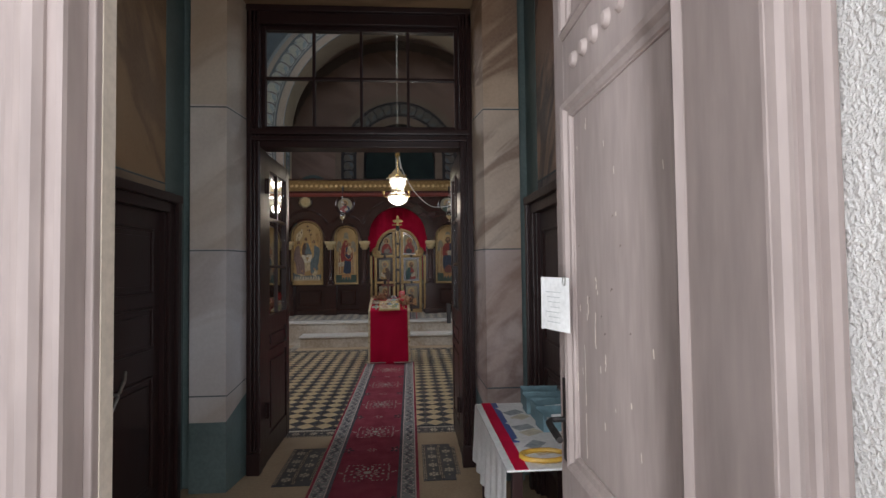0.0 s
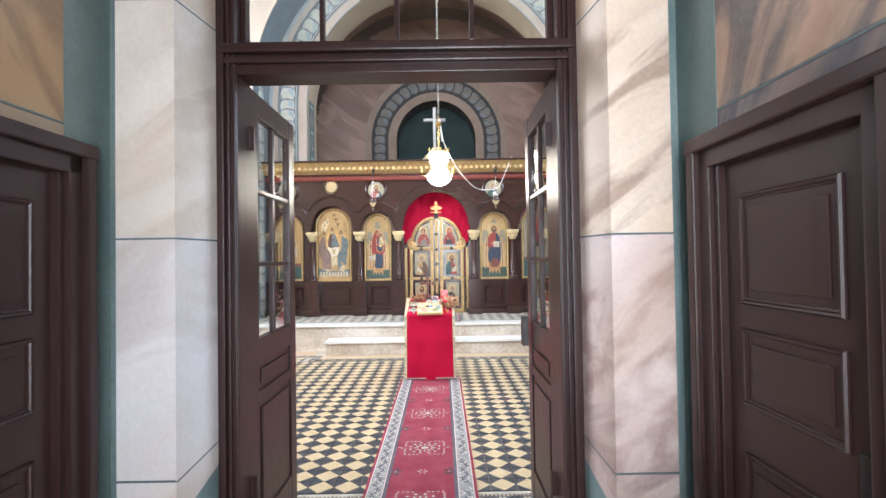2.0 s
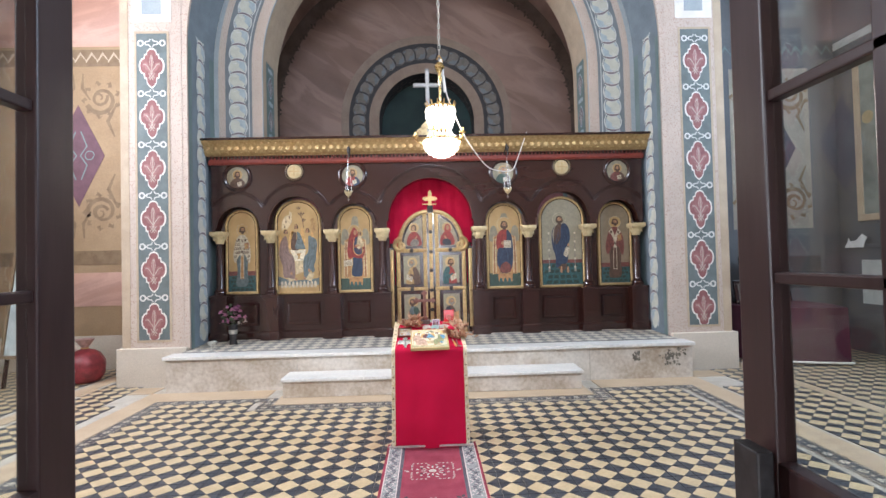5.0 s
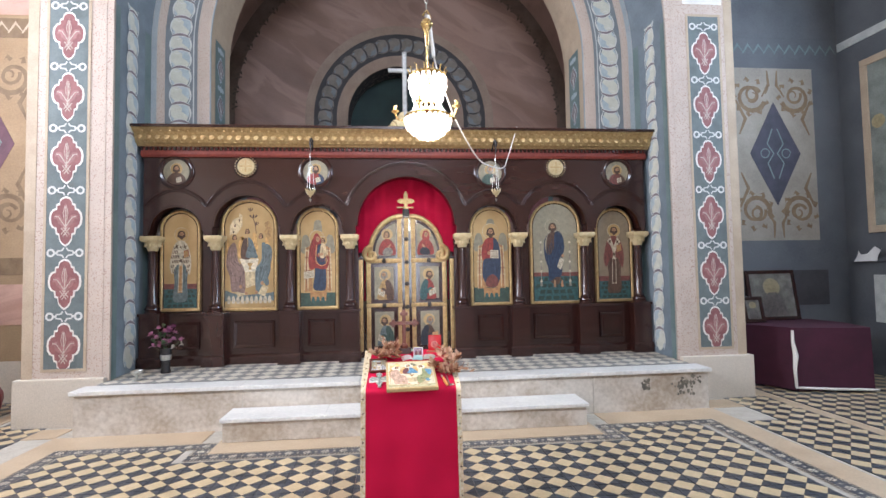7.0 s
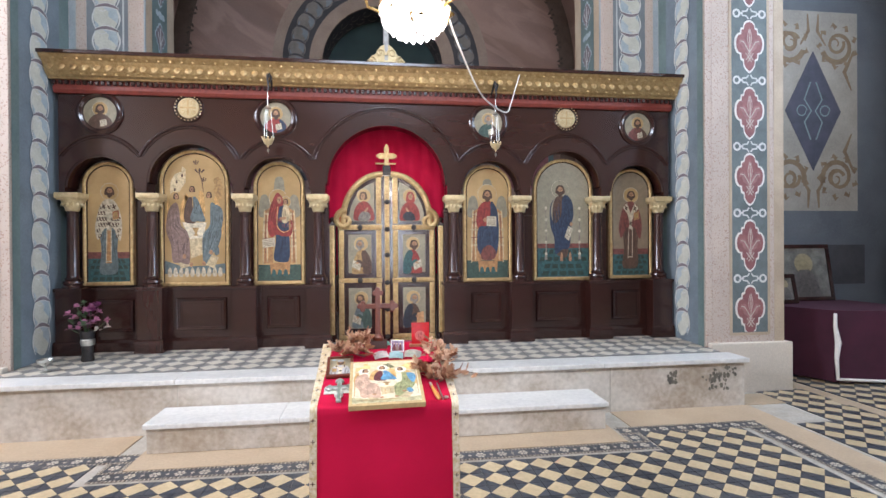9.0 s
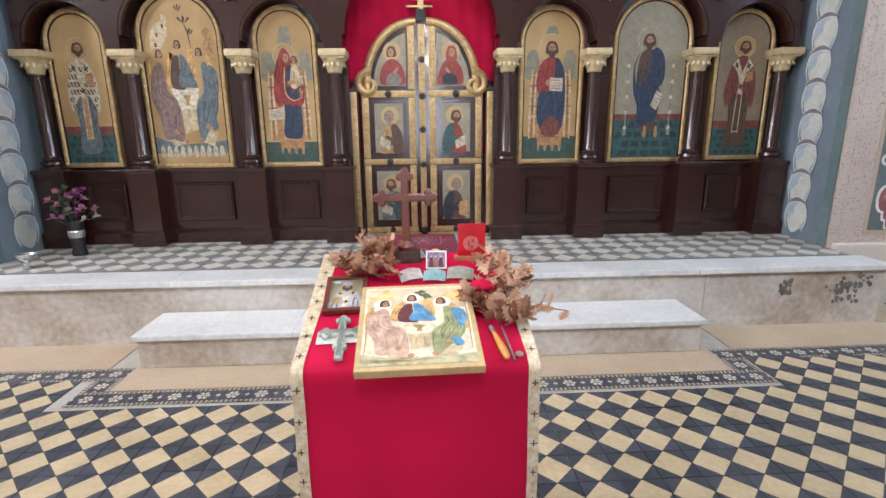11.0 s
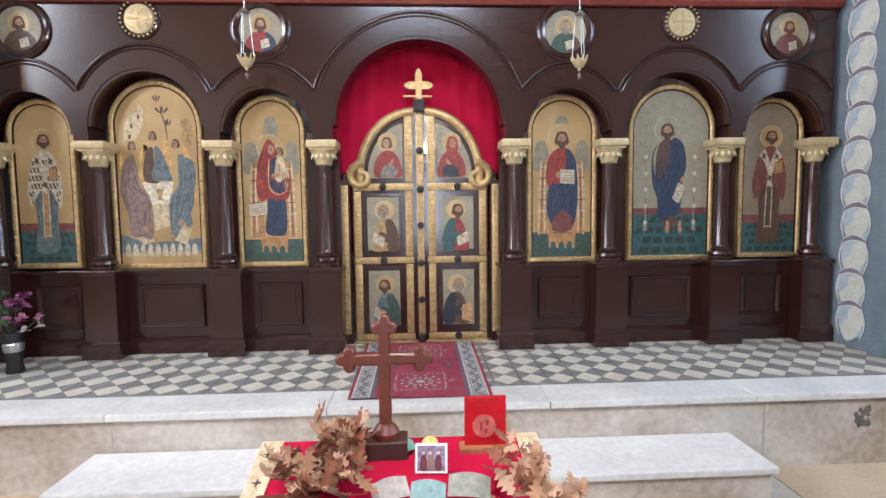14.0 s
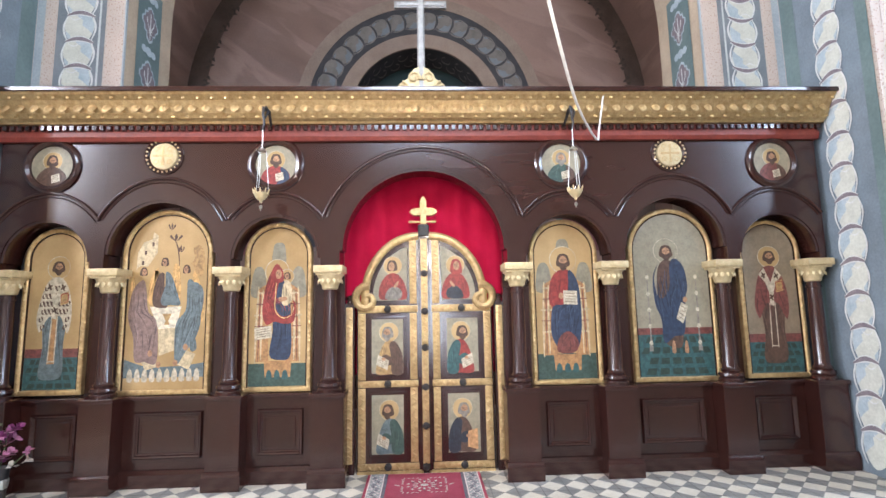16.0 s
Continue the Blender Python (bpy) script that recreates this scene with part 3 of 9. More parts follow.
PF = 10.42
for u, side in ((-3.69, "north"), (3.72, "south")):
    fleur_panel("trim_pier_" + side, AX + u, 0.60, 4.70, 0.20, PF, "painted border of red lilies on slate ground")
    upper = structure("trim_pier_upper_" + side, box(AX + u - 0.26, AX + u + 0.26, PF - 0.004, PF, 4.86, 6.6), "white", "pale painted field on the upper pier")
    part("blue_field", box(AX + u - 0.13, AX + u + 0.13, PF - 0.007, PF - 0.004, 4.96, 6.4), "bluepaint", upper)
    s = 1 if u > 0 else -1
    lo, hi = sorted((AX + s * 3.25, AX + s * P_OUT + s * 0.05))
    structure("plinth_pier_" + side, box(lo, hi, PF - 0.06, PF + 0.9, -0.02, 0.50, 0.012), "plaster", "worn plaster plinth of the pier")
    b = box(*sorted((AX + s * 3.30, AX + s * 3.42)), PF - 0.003, PF, 0.5, 7.4)
    structure("trim_pier_stripe_" + side, b, "pinkdots", "speckled rose painted stripe")
    b = box(*sorted((AX + s * 4.0, AX + s * P_OUT)), PF - 0.003, PF, 0.5, 7.4)
    structure("trim_pier_edge_" + side, b, "buffpaint", "buff painted edge of the pier")


def chain_of_links(name, spots, size, label, tones=("chainpale", "chainblue", "chainlink", "chainline")):
    """A run of pale leafy bulbs held by crossing links. Each spot is a function that sets a point
    (across, along, lift), in units of size, on the painted surface."""
    layers = [bmesh.new() for _ in tones]
    def fill(bm, spot, raw, lift):
        bm.faces.new([bm.verts.new(spot(a * size, c * size, lift)) for a, c in raw])
    def ribbon(bm, spot, pts, w, lift):
        n = len(pts)
        for k in range(n - 1):
            (a, c), (a2, c2) = pts[k], pts[k + 1]
            d = math.hypot(a2 - a, c2 - c) or 1.0
            nx, nz = -(c2 - c) / d * w / 2, (a2 - a) / d * w / 2
            w1 = math.sin(math.pi * (0.12 + 0.76 * k / (n - 1)))
            w2 = math.sin(math.pi * (0.12 + 0.76 * (k + 1) / (n - 1)))
            bm.faces.new([bm.verts.new(spot(p * size, q * size, lift)) for p, q in ((a + nx * w1, c + nz * w1), (a2 + nx * w2, c2 + nz * w2), (a2 - nx * w2, c2 - nz * w2), (a - nx * w1, c - nz * w1))])
    for i, spot in enumerate(spots):
        j = random.uniform(0.95, 1.05)
        step = 0.0003 * (i % 2)
        bulb = [(0.52 * j * math.cos(q) + 0.05 * math.sin(2 * q), 0.60 * math.sin(q) + 0.04 * math.cos(3 * q)) for q in [2 * math.pi * k / 18 for k in range(18)]]
        fill(layers[0], spot, bulb, 0.002 + step)
        fill(layers[1], spot, [(0.50 * j, 0.12), (0.40, 0.42), (0.12, 0.56), (-0.12, 0.46), (0.10, 0.30), (0.08, 0.10), (0.28, -0.05), (0.46, -0.22)], 0.003 + step)
        fill(layers[1], spot, [(-0.48, -0.12), (-0.30, -0.30), (-0.34, -0.46), (-0.44, -0.34)], 0.003 + step)
        for s in (-1, 1):
            ribbon(layers[3], spot, [(s * (0.40 + 0.16 * math.sin(math.pi * k / 8)), -0.50 + k / 8) for k in range(9)], 0.07, 0.0035)
        link = [(-0.46 + 0.98 * k / 8, 0.42 + 0.17 * math.sin(math.pi * (0.1 + 0.9 * k / 8))) for k in range(9)]
        ribbon(layers[3], spot, link, 0.22, 0.0042)
        ribbon(layers[2], spot, link, 0.14, 0.0050)
        ribbon(layers[3], spot, [(-0.36 + 0.4 * k / 5, 0.40 - 0.10 * math.sin(math.pi * k / 5)) for k in range(6)], 0.05, 0.0046)
    ob = structure(name, layers[0], tones[0], label)
    for nm, bm, m in (("blue_tint", layers[1], tones[1]), ("link", layers[2], tones[2]), ("pale_outline", layers[3], tones[3])):
        tagged(part(nm, bm, m, ob), kind="stuff")
    return ob


def leaf_chain(name, path, y, size, label, tones=("chainpale", "chainblue", "chainlink", "chainline")):
    """The chain along a line in x and z, on a surface that looks to -y."""
    spots = []
    n = len(path)
    for i, (x, z) in enumerate(path):
        (x1, z1), (x2, z2) = path[max(i - 1, 0)], path[min(i + 1, n - 1)]
        d = math.hypot(x2 - x1, z2 - z1)
        spots.append(lambda a, c, lift, x=x, z=z, tx=(x2 - x1) / d, tz=(z2 - z1) / d: (x + c * tx + a * tz, y - lift, z + c * tz - a * tx))
    return chain_of_links(name, spots, size, label, tones)


def arch_path(r, z0, pitch):
    pts = []
    z = z0
    while z < SPRING:
        pts.append((AX - r, z))
        z += pitch
    n = int(math.pi * r / pitch)
    pts += [(AX + r * math.cos(math.pi - math.pi * i / n), SPRING + r * math.sin(math.pi * i / n)) for i in range(n + 1)]
    z -= pitch
    while z > z0:
        pts.append((AX + r, z))
        z -= pitch
    return pts


AF = 11.27
def arch_stripe(name, r0, r1, y0, y1, material, label, z0=0.45):
    return structure(name, ringed(AX, r0, r1, z0, SPRING, y0, y1, 48), material, label)


arch_stripe("trim_arch_rose", 2.51, 2.66, AF - 0.004, AF, "pinkdots", "speckled rose stripe round the inner arch")
arch_stripe("trim_arch_dark", 2.66, 3.06, AF - 0.003, AF, "archground", "slate painted band round the inner arch")
arch_stripe("trim_arch_line", 2.700, 2.715, AF - 0.006, AF, "leafgrey", "pale line round the inner arch")
arch_stripe("trim_arch_buff", 3.06, 3.16, AF - 0.005, AF, "pinkdots", "rose stripe round the inner arch")
leaf_chain("trim_arch_leaves", arch_path(2.87, 0.6, 0.235), AF - 0.003, 0.235, "pale leaf rounds painted on the arch")


def soffit(name, r, y0, y1, material, label, lift=0.004):
    """A painted lining on the underside of an arch and its jambs."""
    b = bmesh.new()
    line = [(AX - r + lift, 0.44)] + arc(AX, SPRING, r - lift, 180, 0, 48) + [(AX + r - lift, 0.44)]
    rows = [[b.verts.new((x, y, z)) for x, z in line] for y in (y0, y1)]
    for i in range(len(line) - 1):
        b.faces.new((rows[0][i], rows[0][i + 1], rows[1][i + 1], rows[1][i]))
    return structure(name, b, material, label)


soffit("trim_reveal", R1, PF + 0.03, AF - 0.01, paint("steel_blue_lining", (0.165, 0.200, 0.230), 0.16, 0.7, scale=4), "faded blue lining of the chancel arch")
soffit("trim_reveal_inner", R2, AF + 0.02, 12.0, "buffpaint", "buff lining of the inner arch")


def reveal_leaves(name, s):
    """The leaf rounds on the jamb's side face."""
    x = AX + s * (R1 - 0.009)
    spots = []
    for i in range(18):
        spots.append(lambda a, c, lift, z=0.66 + 0.245 * i, y=10.80 + 0.010 * math.sin(i * 1.7): (x - s * lift, y + a * 0.88, z + c))
    ob = chain_of_links(name, spots, 0.245, "pale leafy links painted on the jamb")
    edge = bmesh.new()
    for y0, y1 in ((10.445, 10.54), (11.10, 11.25)):
        edge.faces.new([edge.verts.new((x + s * 0.002, y, z)) for y, z in ((y0, 0.45), (y1, 0.45), (y1, 4.7), (y0, 4.7))])
    part("pale_edge", edge, "slate", ob)
    # knotwork strip on the inner arch's jamb
    x2 = AX + s * (R2 - 0.010)
    k = bmesh.new()
    k.faces.new([k.verts.new((x2, y, z)) for y, z in ((11.42, 2.9), (11.80, 2.9), (11.80, 4.75), (11.42, 4.75))])
    knot = structure(name + "_inner", k, "slate", "blue painted panel on the inner jamb")
    leaf_line = [(0.0, 1.0), (0.34, 0.84), (0.42, 0.62), (0.66, 0.60), (0.74, 0.34), (1.0, 0.20), (1.0, -0.06), (0.72, -0.20), (0.68, -0.44), (0.40, -0.50), (0.36, -0.80), (0.0, -1.0)]
    leaf_line = leaf_line + [(-p, q) for p, q in leaf_line[-2:0:-1]]
    for i in range(4):
        z = 2.80 + 0.52 * i
        for nm, grow, lift, m in (("leaf_outline", 1.16, 0.003, "chainblue"), ("painted_leaf", 1.0, 0.005, "chainlink")):
            q = bmesh.new()
            q.faces.new([q.verts.new((x2 - s * lift, 11.61 + 0.115 * grow * a, z + 0.155 * grow * c)) for a, c in leaf_line])
            part(nm, q, m, knot)
        q = bmesh.new()
        for pts in ([(0.0, -0.9), (0.0, 0.7)], [(0.0, -0.4), (0.45, 0.05), (0.5, 0.35)], [(0.0, -0.4), (-0.45, 0.05), (-0.5, 0.35)], [(-0.3, -0.3), (0.3, -0.6)], [(0.3, -0.3), (-0.3, -0.6)]):
            for (a, c), (a2, c2) in zip(pts, pts[1:]):
                q.faces.new([q.verts.new((x2 - s * 0.007, 11.61 + 0.115 * p, z + 0.155 * r)) for p, r in ((a - 0.06, c), (a + 0.06, c), (a2 + 0.05, c2), (a2 - 0.05, c2))])
        part("leaf_veins", q, "chainline", knot)
        q = bmesh.new()
        for a, r in ((-0.075, 0.04), (0.075, 0.04), (0.0, 0.05)):
            q.faces.new([q.verts.new((x2 - s * (0.004 + 0.0004 * (a == 0)), 11.61 + a + r * math.cos(e), z + 0.26 + 0.9 * r * math.sin(e))) for e in [2 * math.pi * k / 10 for k in range(10)]])
        part("knot", q, "chainblue", knot)


reveal_leaves("trim_jamb_north", -1)
reveal_leaves("trim_jamb_south", 1)

# bands round the sanctuary's recess, its dimness put into their paint
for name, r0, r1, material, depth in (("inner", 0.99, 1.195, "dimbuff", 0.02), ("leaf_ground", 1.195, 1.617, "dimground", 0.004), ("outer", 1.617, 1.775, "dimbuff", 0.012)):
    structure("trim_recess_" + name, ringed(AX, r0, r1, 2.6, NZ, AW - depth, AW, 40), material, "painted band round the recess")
pts = [(AX - 1.406, 2.85 + 0.24 * i) for i in range(7)]
pts += [(AX + 1.406 * math.cos(math.pi - math.pi * i / 19), NZ + 1.406 * math.sin(math.pi * i / 19)) for i in range(20)]
pts += [(AX + 1.406, 4.29 - 0.24 * i) for i in range(7)]
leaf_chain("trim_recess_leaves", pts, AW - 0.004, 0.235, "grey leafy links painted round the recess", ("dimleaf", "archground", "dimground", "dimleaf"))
b = bmesh.new()
line = [(AX - 0.984, 2.6)] + arc(AX, NZ, 0.984, 180, 0, 40) + [(AX + 0.984, 2.6)]
rows = [[b.verts.new((x, y, z)) for x, z in line] for y in (AW + 0.002, AW + 0.56)]
for i in range(len(line) - 1):
    b.faces.new((rows[0][i], rows[0][i + 1], rows[1][i + 1], rows[1][i]))
lining = structure("trim_recess_lining", b, "dimground", "lining of the recess, darkened as in shade, with a painted tendril")
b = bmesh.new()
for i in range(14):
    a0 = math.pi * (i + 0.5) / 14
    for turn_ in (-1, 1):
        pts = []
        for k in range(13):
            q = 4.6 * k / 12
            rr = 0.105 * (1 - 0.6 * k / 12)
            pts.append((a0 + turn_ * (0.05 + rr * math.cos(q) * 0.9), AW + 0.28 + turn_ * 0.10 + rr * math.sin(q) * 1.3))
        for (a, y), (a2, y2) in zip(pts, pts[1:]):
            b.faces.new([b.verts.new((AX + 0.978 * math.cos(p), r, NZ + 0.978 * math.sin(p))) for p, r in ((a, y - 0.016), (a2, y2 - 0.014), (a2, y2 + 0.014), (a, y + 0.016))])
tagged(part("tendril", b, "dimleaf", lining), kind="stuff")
arch_edge = structure("trim_vault_edge", ringed(AX, RV - 0.26, RV - 0.002, 2.6, SPRING, AW - 0.006, AW, 48), paint("dark_umber_band", (0.125, 0.088, 0.068), 0.3, 0.75, scale=3), "dark painted band along the vault's edge")
b = bmesh.new()
for i in range(34):
    a = math.pi * (i + 0.5) / 34
    for k in range(4):
        e = a + (k - 1.5) * 0.018
        r = RV - 0.26 + 0.05 * (k % 2)
        px, pz = AX + r * math.cos(e), SPRING + r * math.sin(e)
        stroke([(px, pz), (px - 0.05 * math.cos(a + 0.5 * (k - 1.5)), pz - 0.07 * math.sin(a + 0.5 * (k - 1.5)))], [0.05, 0.012], AW - 0.010, AW - 0.010, b)
tagged(part("leaf_garland", b, paint("dark_olive_garland", (0.085, 0.066, 0.050), 0.3, 0.75), arch_edge), kind="stuff")
for s in (-1, 1):
    structure("trim_niche", ringed(AX + s * 2.39, 0.434, 0.52, 2.5, 3.52, AW - 0.02, AW, 20), "slate", "painted round-headed niche border")
    structure("trim_niche_field", prism(arched(AX + s * 2.39, 0.434, 2.5, 3.954), AW - 0.005, AW), "maroon", "dull red painted niche")


def scroll_panel(name, x0, x1, z0, z1, y, ground, dark, label):
    """A wall panel with a lozenge in the middle and four leafy scrolls."""
    cx, cz, hw, hh = (x0 + x1) / 2, (z0 + z1) / 2, (x1 - x0) / 2, (z1 - z0) / 2
    panel = structure(name, box(x0, x1, y - 0.006, y, z0, z1), ground, label)
    part("lozenge", prism([(cx, cz - hh * 0.60), (cx + hw * 0.62, cz), (cx, cz + hh * 0.60), (cx - hw * 0.62, cz)], y - 0.010, y - 0.006), dark, panel)
    inner = bmesh.new()
    for s in (-1, 1):
        stroke([(cx + s * 0.04, cz + 0.38), (cx + s * 0.13, cz + 0.15), (cx + s * 0.03, cz), (cx + s * 0.13, cz - 0.15), (cx + s * 0.04, cz - 0.38)], 0.022, y - 0.012, y - 0.012, inner)
        stroke(spiral(cx + s * 0.17, cz, 0.075, 0.06, 0, 1.0), 0.016, y - 0.012, y - 0.012, inner)
    part("lozenge_tracery", inner, "slate", panel)
    b = bmesh.new()
    yy = y - 0.009
    for sx in (-1, 1):
        for sz in (-1, 1):
            mx, mz = cx + sx * hw * 0.55, cz + sz * hh * 0.66
            pts = spiral(mx, mz, hw * 0.36, hw * 0.10, 200 if sx > 0 else -20, 1.3 * (1 if sx * sz > 0 else -1))
            stroke(pts, tapered(len(pts), 0.075), yy, yy, b)
            pts = spiral(mx - sx * hw * 0.05, mz + sz * hh * 0.02, hw * 0.20, hw * 0.05, 20, 1.2 * (-1 if sx * sz > 0 else 1))
            stroke(pts, tapered(len(pts), 0.05), yy - 0.0005, yy - 0.0005, b)
            stroke([(cx + sx * hw * 0.12, cz + sz * hh * 0.97), (cx + sx * hw * 0.10, cz + sz * hh * 0.80), (cx + sx * hw * 0.28, cz + sz * hh * 0.66)], [0.02, 0.05, 0.02], yy, yy, b)
            stroke([(cx + sx * hw * 0.92, cz + sz * hh * 0.62), (cx + sx * hw * 0.70, cz + sz * hh * 0.40), (cx + sx * hw * 0.86, cz + sz * hh * 0.22)], [0.03, 0.06, 0.02], yy - 0.001, yy - 0.001, b)
            for k in range(9):
                a = radians(40 * k + 15)
                r = hw * 0.36
                px, pz = mx + r * math.cos(a), mz + r * math.sin(a)
                stroke([(px, pz), (px + 0.07 * math.cos(a + 0.7), pz + 0.07 * math.sin(a + 0.7)), (px + 0.08 * math.cos(a + 1.4), pz + 0.08 * math.sin(a + 1.4))], [0.06, 0.05, 0.006], yy + 0.001, yy + 0.001, b)
    part("scrolls", b, "scroll", panel)
    return panel


scroll_panel("trim_scroll_north", -6.47, -5.175, 2.0, 4.66, NE, "ochre", "plum", "ochre wall panel with scrolls and a plum lozenge")
# south panel: same scrolls, its paints greyed to carry the aisle's shade
scroll_panel("trim_scroll_south", 4.577, 5.90, 1.95, 4.58, NE, paint("shaded_buff_paint", (0.29, 0.255, 0.21), 0.14, 0.7, scale=3), "inkslate", "shade-greyed buff wall panel with scrolls and a dark lozenge")
# south fields take darker colours that hold the aisle's shade
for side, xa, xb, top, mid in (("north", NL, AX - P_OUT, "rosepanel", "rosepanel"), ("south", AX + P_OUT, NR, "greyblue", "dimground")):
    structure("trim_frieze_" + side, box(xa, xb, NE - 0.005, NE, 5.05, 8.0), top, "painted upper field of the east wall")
    band_ob = structure("trim_leaf_band_" + side, box(xa, xb, NE - 0.006, NE, 4.74, 5.0), "scroll" if side == "north" else "greyblue", "painted leaf band on the east wall")
    b = bmesh.new()
    x = xa + 0.1
    while x < xb - 0.1:
        stroke([(x - 0.09, 4.80), (x, 4.94), (x + 0.09, 4.82)], [0.02, 0.05, 0.01], NE - 0.009, NE - 0.009, b)
        x += 0.17
    part("leaves", b, "buffpaint" if side == "north" else "slate", band_ob)
    structure("trim_low_band_" + side, box(xa, xb, NE - 0.008, NE, 1.62, 1.84), "scroll" if side == "north" else "greyblue", "painted low band")
    structure("trim_low_panel_" + side, box(xa + 0.9, xb - 0.35, NE - 0.009, NE, 0.98, 1.50), mid, "painted dado panel, rose on the north, shade-dark on the south")
    structure("trim_foot_" + side, box(xa, xb, NE - 0.02, NE, -0.02, 0.52), "plaster", "plain plaster foot of the wall")

# joints scratched into the narthex marbling, its slate corner strips and dado
def narthex_lines():
    n = 0
    for x0, x1, y, z, tilt in ((-1.588, -1.345, 3.668, 1.63, 0), (0.44, 0.695, 3.668, 1.62, 0), (-1.588, -1.345, 3.668, 2.62, 0), (0.44, 0.695, 3.668, 2.62, 0), (-1.588, -1.345, 3.668, 0.645, 0), (0.44, 0.695, 3.668, 0.645, 0)):
        structure("trim_joint", box(x0, x1, y - 0.002, y + 0.004, z - 0.004, z + 0.004), "greenblue", "dark painted joint line")
    for x0, y0, x1, y1, zs in ((-1.345, 3.67, -1.305, 3.97, (1.63, 2.62, 0.70)), (0.44, 3.67, 0.395, 3.97, (1.62, 2.62, 0.70))):
        for z in zs:
            b = bmesh.new()
            s = 1 if x0 < 0 else -1
            p = [(x0 + s * 0.002, y0), (x1 + s * 0.002, y1)]
            dz = -0.06 if z < 1 else 0.0
            b.faces.new([b.verts.new(c) for c in ((*p[0], z - 0.004 + dz), (*p[1], z - 0.004), (*p[1], z + 0.004), (*p[0], z + 0.004 + dz))])
            structure("trim_joint", b, "greenblue", "dark painted joint line")
    for x, y0, y1, z, s in ((WL, 0.9, 3.50, 2.06, 1), (WR, 0.9, 3.46, 2.06, -1), (WL, 0.9, 2.66, 1.10, 1)):
        structure("trim_joint", box(*sorted((x - s * 0.002, x + s * 0.003)), y0, y1, z - 0.004, z + 0.004), "greenblue", "dark painted joint line")
    for x, y, z0, z1, s in ((WL, 2.9, 2.06, 3.2, 1),):
        structure("trim_joint", box(*sorted((x - s * 0.002, x + s * 0.003)), y - 0.004, y + 0.004, z0, z1), "greenblue", "dark painted joint line")


narthex_lines()
for s, x, xo, ym in ((1, WL, -1.588, 3.50), (-1, WR, 0.695, 3.46)):
    b = box(*sorted((x, x + s * 0.004)), ym, 3.757, 0, 4.05)
    structure("trim_corner_strip", b, "slate", "slate blue painted corner strip")
    b = box(*sorted((x, xo)), 3.755, 3.76, 0, 4.05)
    structure("trim_corner_return", b, "slate", "slate blue painted corner strip")
    b = bmesh.new()
    xi, xd = (-1.345, -1.305) if s > 0 else (0.44, 0.395)
    top = [(xo, 3.667, 0.47), (xi + s * 0.001, 3.667, 0.47), (xd + s * 0.003, 3.97, 0.60)]
    low = [(p[0], p[1], 0.0) for p in top]
    for i in range(2):
        b.faces.new([b.verts.new(c) for c in (low[i], low[i + 1], top[i + 1], top[i])])
    structure("trim_dado", b, "slate", "slate blue painted dado of the pilaster")
    b = box(*sorted((x, x + s * 0.003)), 0.88, 2.66, 0, 0.5)
    structure("trim_dado_side", b, "slate", "slate blue painted dado")


def flake(x, s, y, z, wide, high, seed):
    """A spot where the paint has come off the wall, at the side wall x."""
    rnd = random.Random(seed)
    b = bmesh.new()
    n = 14
    pts = []
    for k in range(n):
        a = 2 * math.pi * k / n
        r = rnd.uniform(0.55, 1.05)
        pts.append((y + wide * r * math.cos(a), z + high * r * math.sin(a)))
    b.faces.new([b.verts.new((x + s * 0.0025, p, q)) for p, q in pts])
    structure("trim_flake", b, "white", "bare white spot where the wall paint has flaked")


for k, (y, z, w, h) in enumerate(((2.50, 1.20, 0.030, 0.13), (2.46, 1.05, 0.022, 0.05), (2.53, 1.36, 0.008, 0.012), (2.2, 1.5, 0.012, 0.02), (2.56, 0.86, 0.010, 0.02))):
    flake(WL, 1, y, z, w, h, k)
for k, (y, z, w, h) in enumerate(((2.45, 1.32, 0.008, 0.013), (2.47, 2.05, 0.035, 0.014), (2.56, 2.03, 0.012, 0.006), (2.35, 1.12, 0.012, 0.005), (2.42, 1.0, 0.006, 0.008))):
    flake(WR, -1, y, z, w, h, 20 + k)

# ---- doors ----
def panel_frame(b, x0, x1, z0, z1, y, d, w, index=0):
    """A raised mitred moulding round a panel, on the face y, standing out by d; it adds one closed ring."""
    loops = []
    for inset, out in ((0.0, 0.0), (0.0, 0.55), (0.22, 1.0), (0.55, 0.85), (0.75, 0.45), (1.0, 0.35), (1.0, 0.0)):
        e, yy = inset * w, y + out * d
        loops.append([b.verts.new(c) for c in ((x0 + e, yy, z0 + e), (x1 - e, yy, z0 + e), (x1 - e, yy, z1 - e), (x0 + e, yy, z1 - e))])
    for p, q in zip(loops, loops[1:] + loops[:1]):
        for i in range(4):
            b.faces.new((p[i], p[(i + 1) % 4], q[(i + 1) % 4], q[i])).material_index = index
    return b


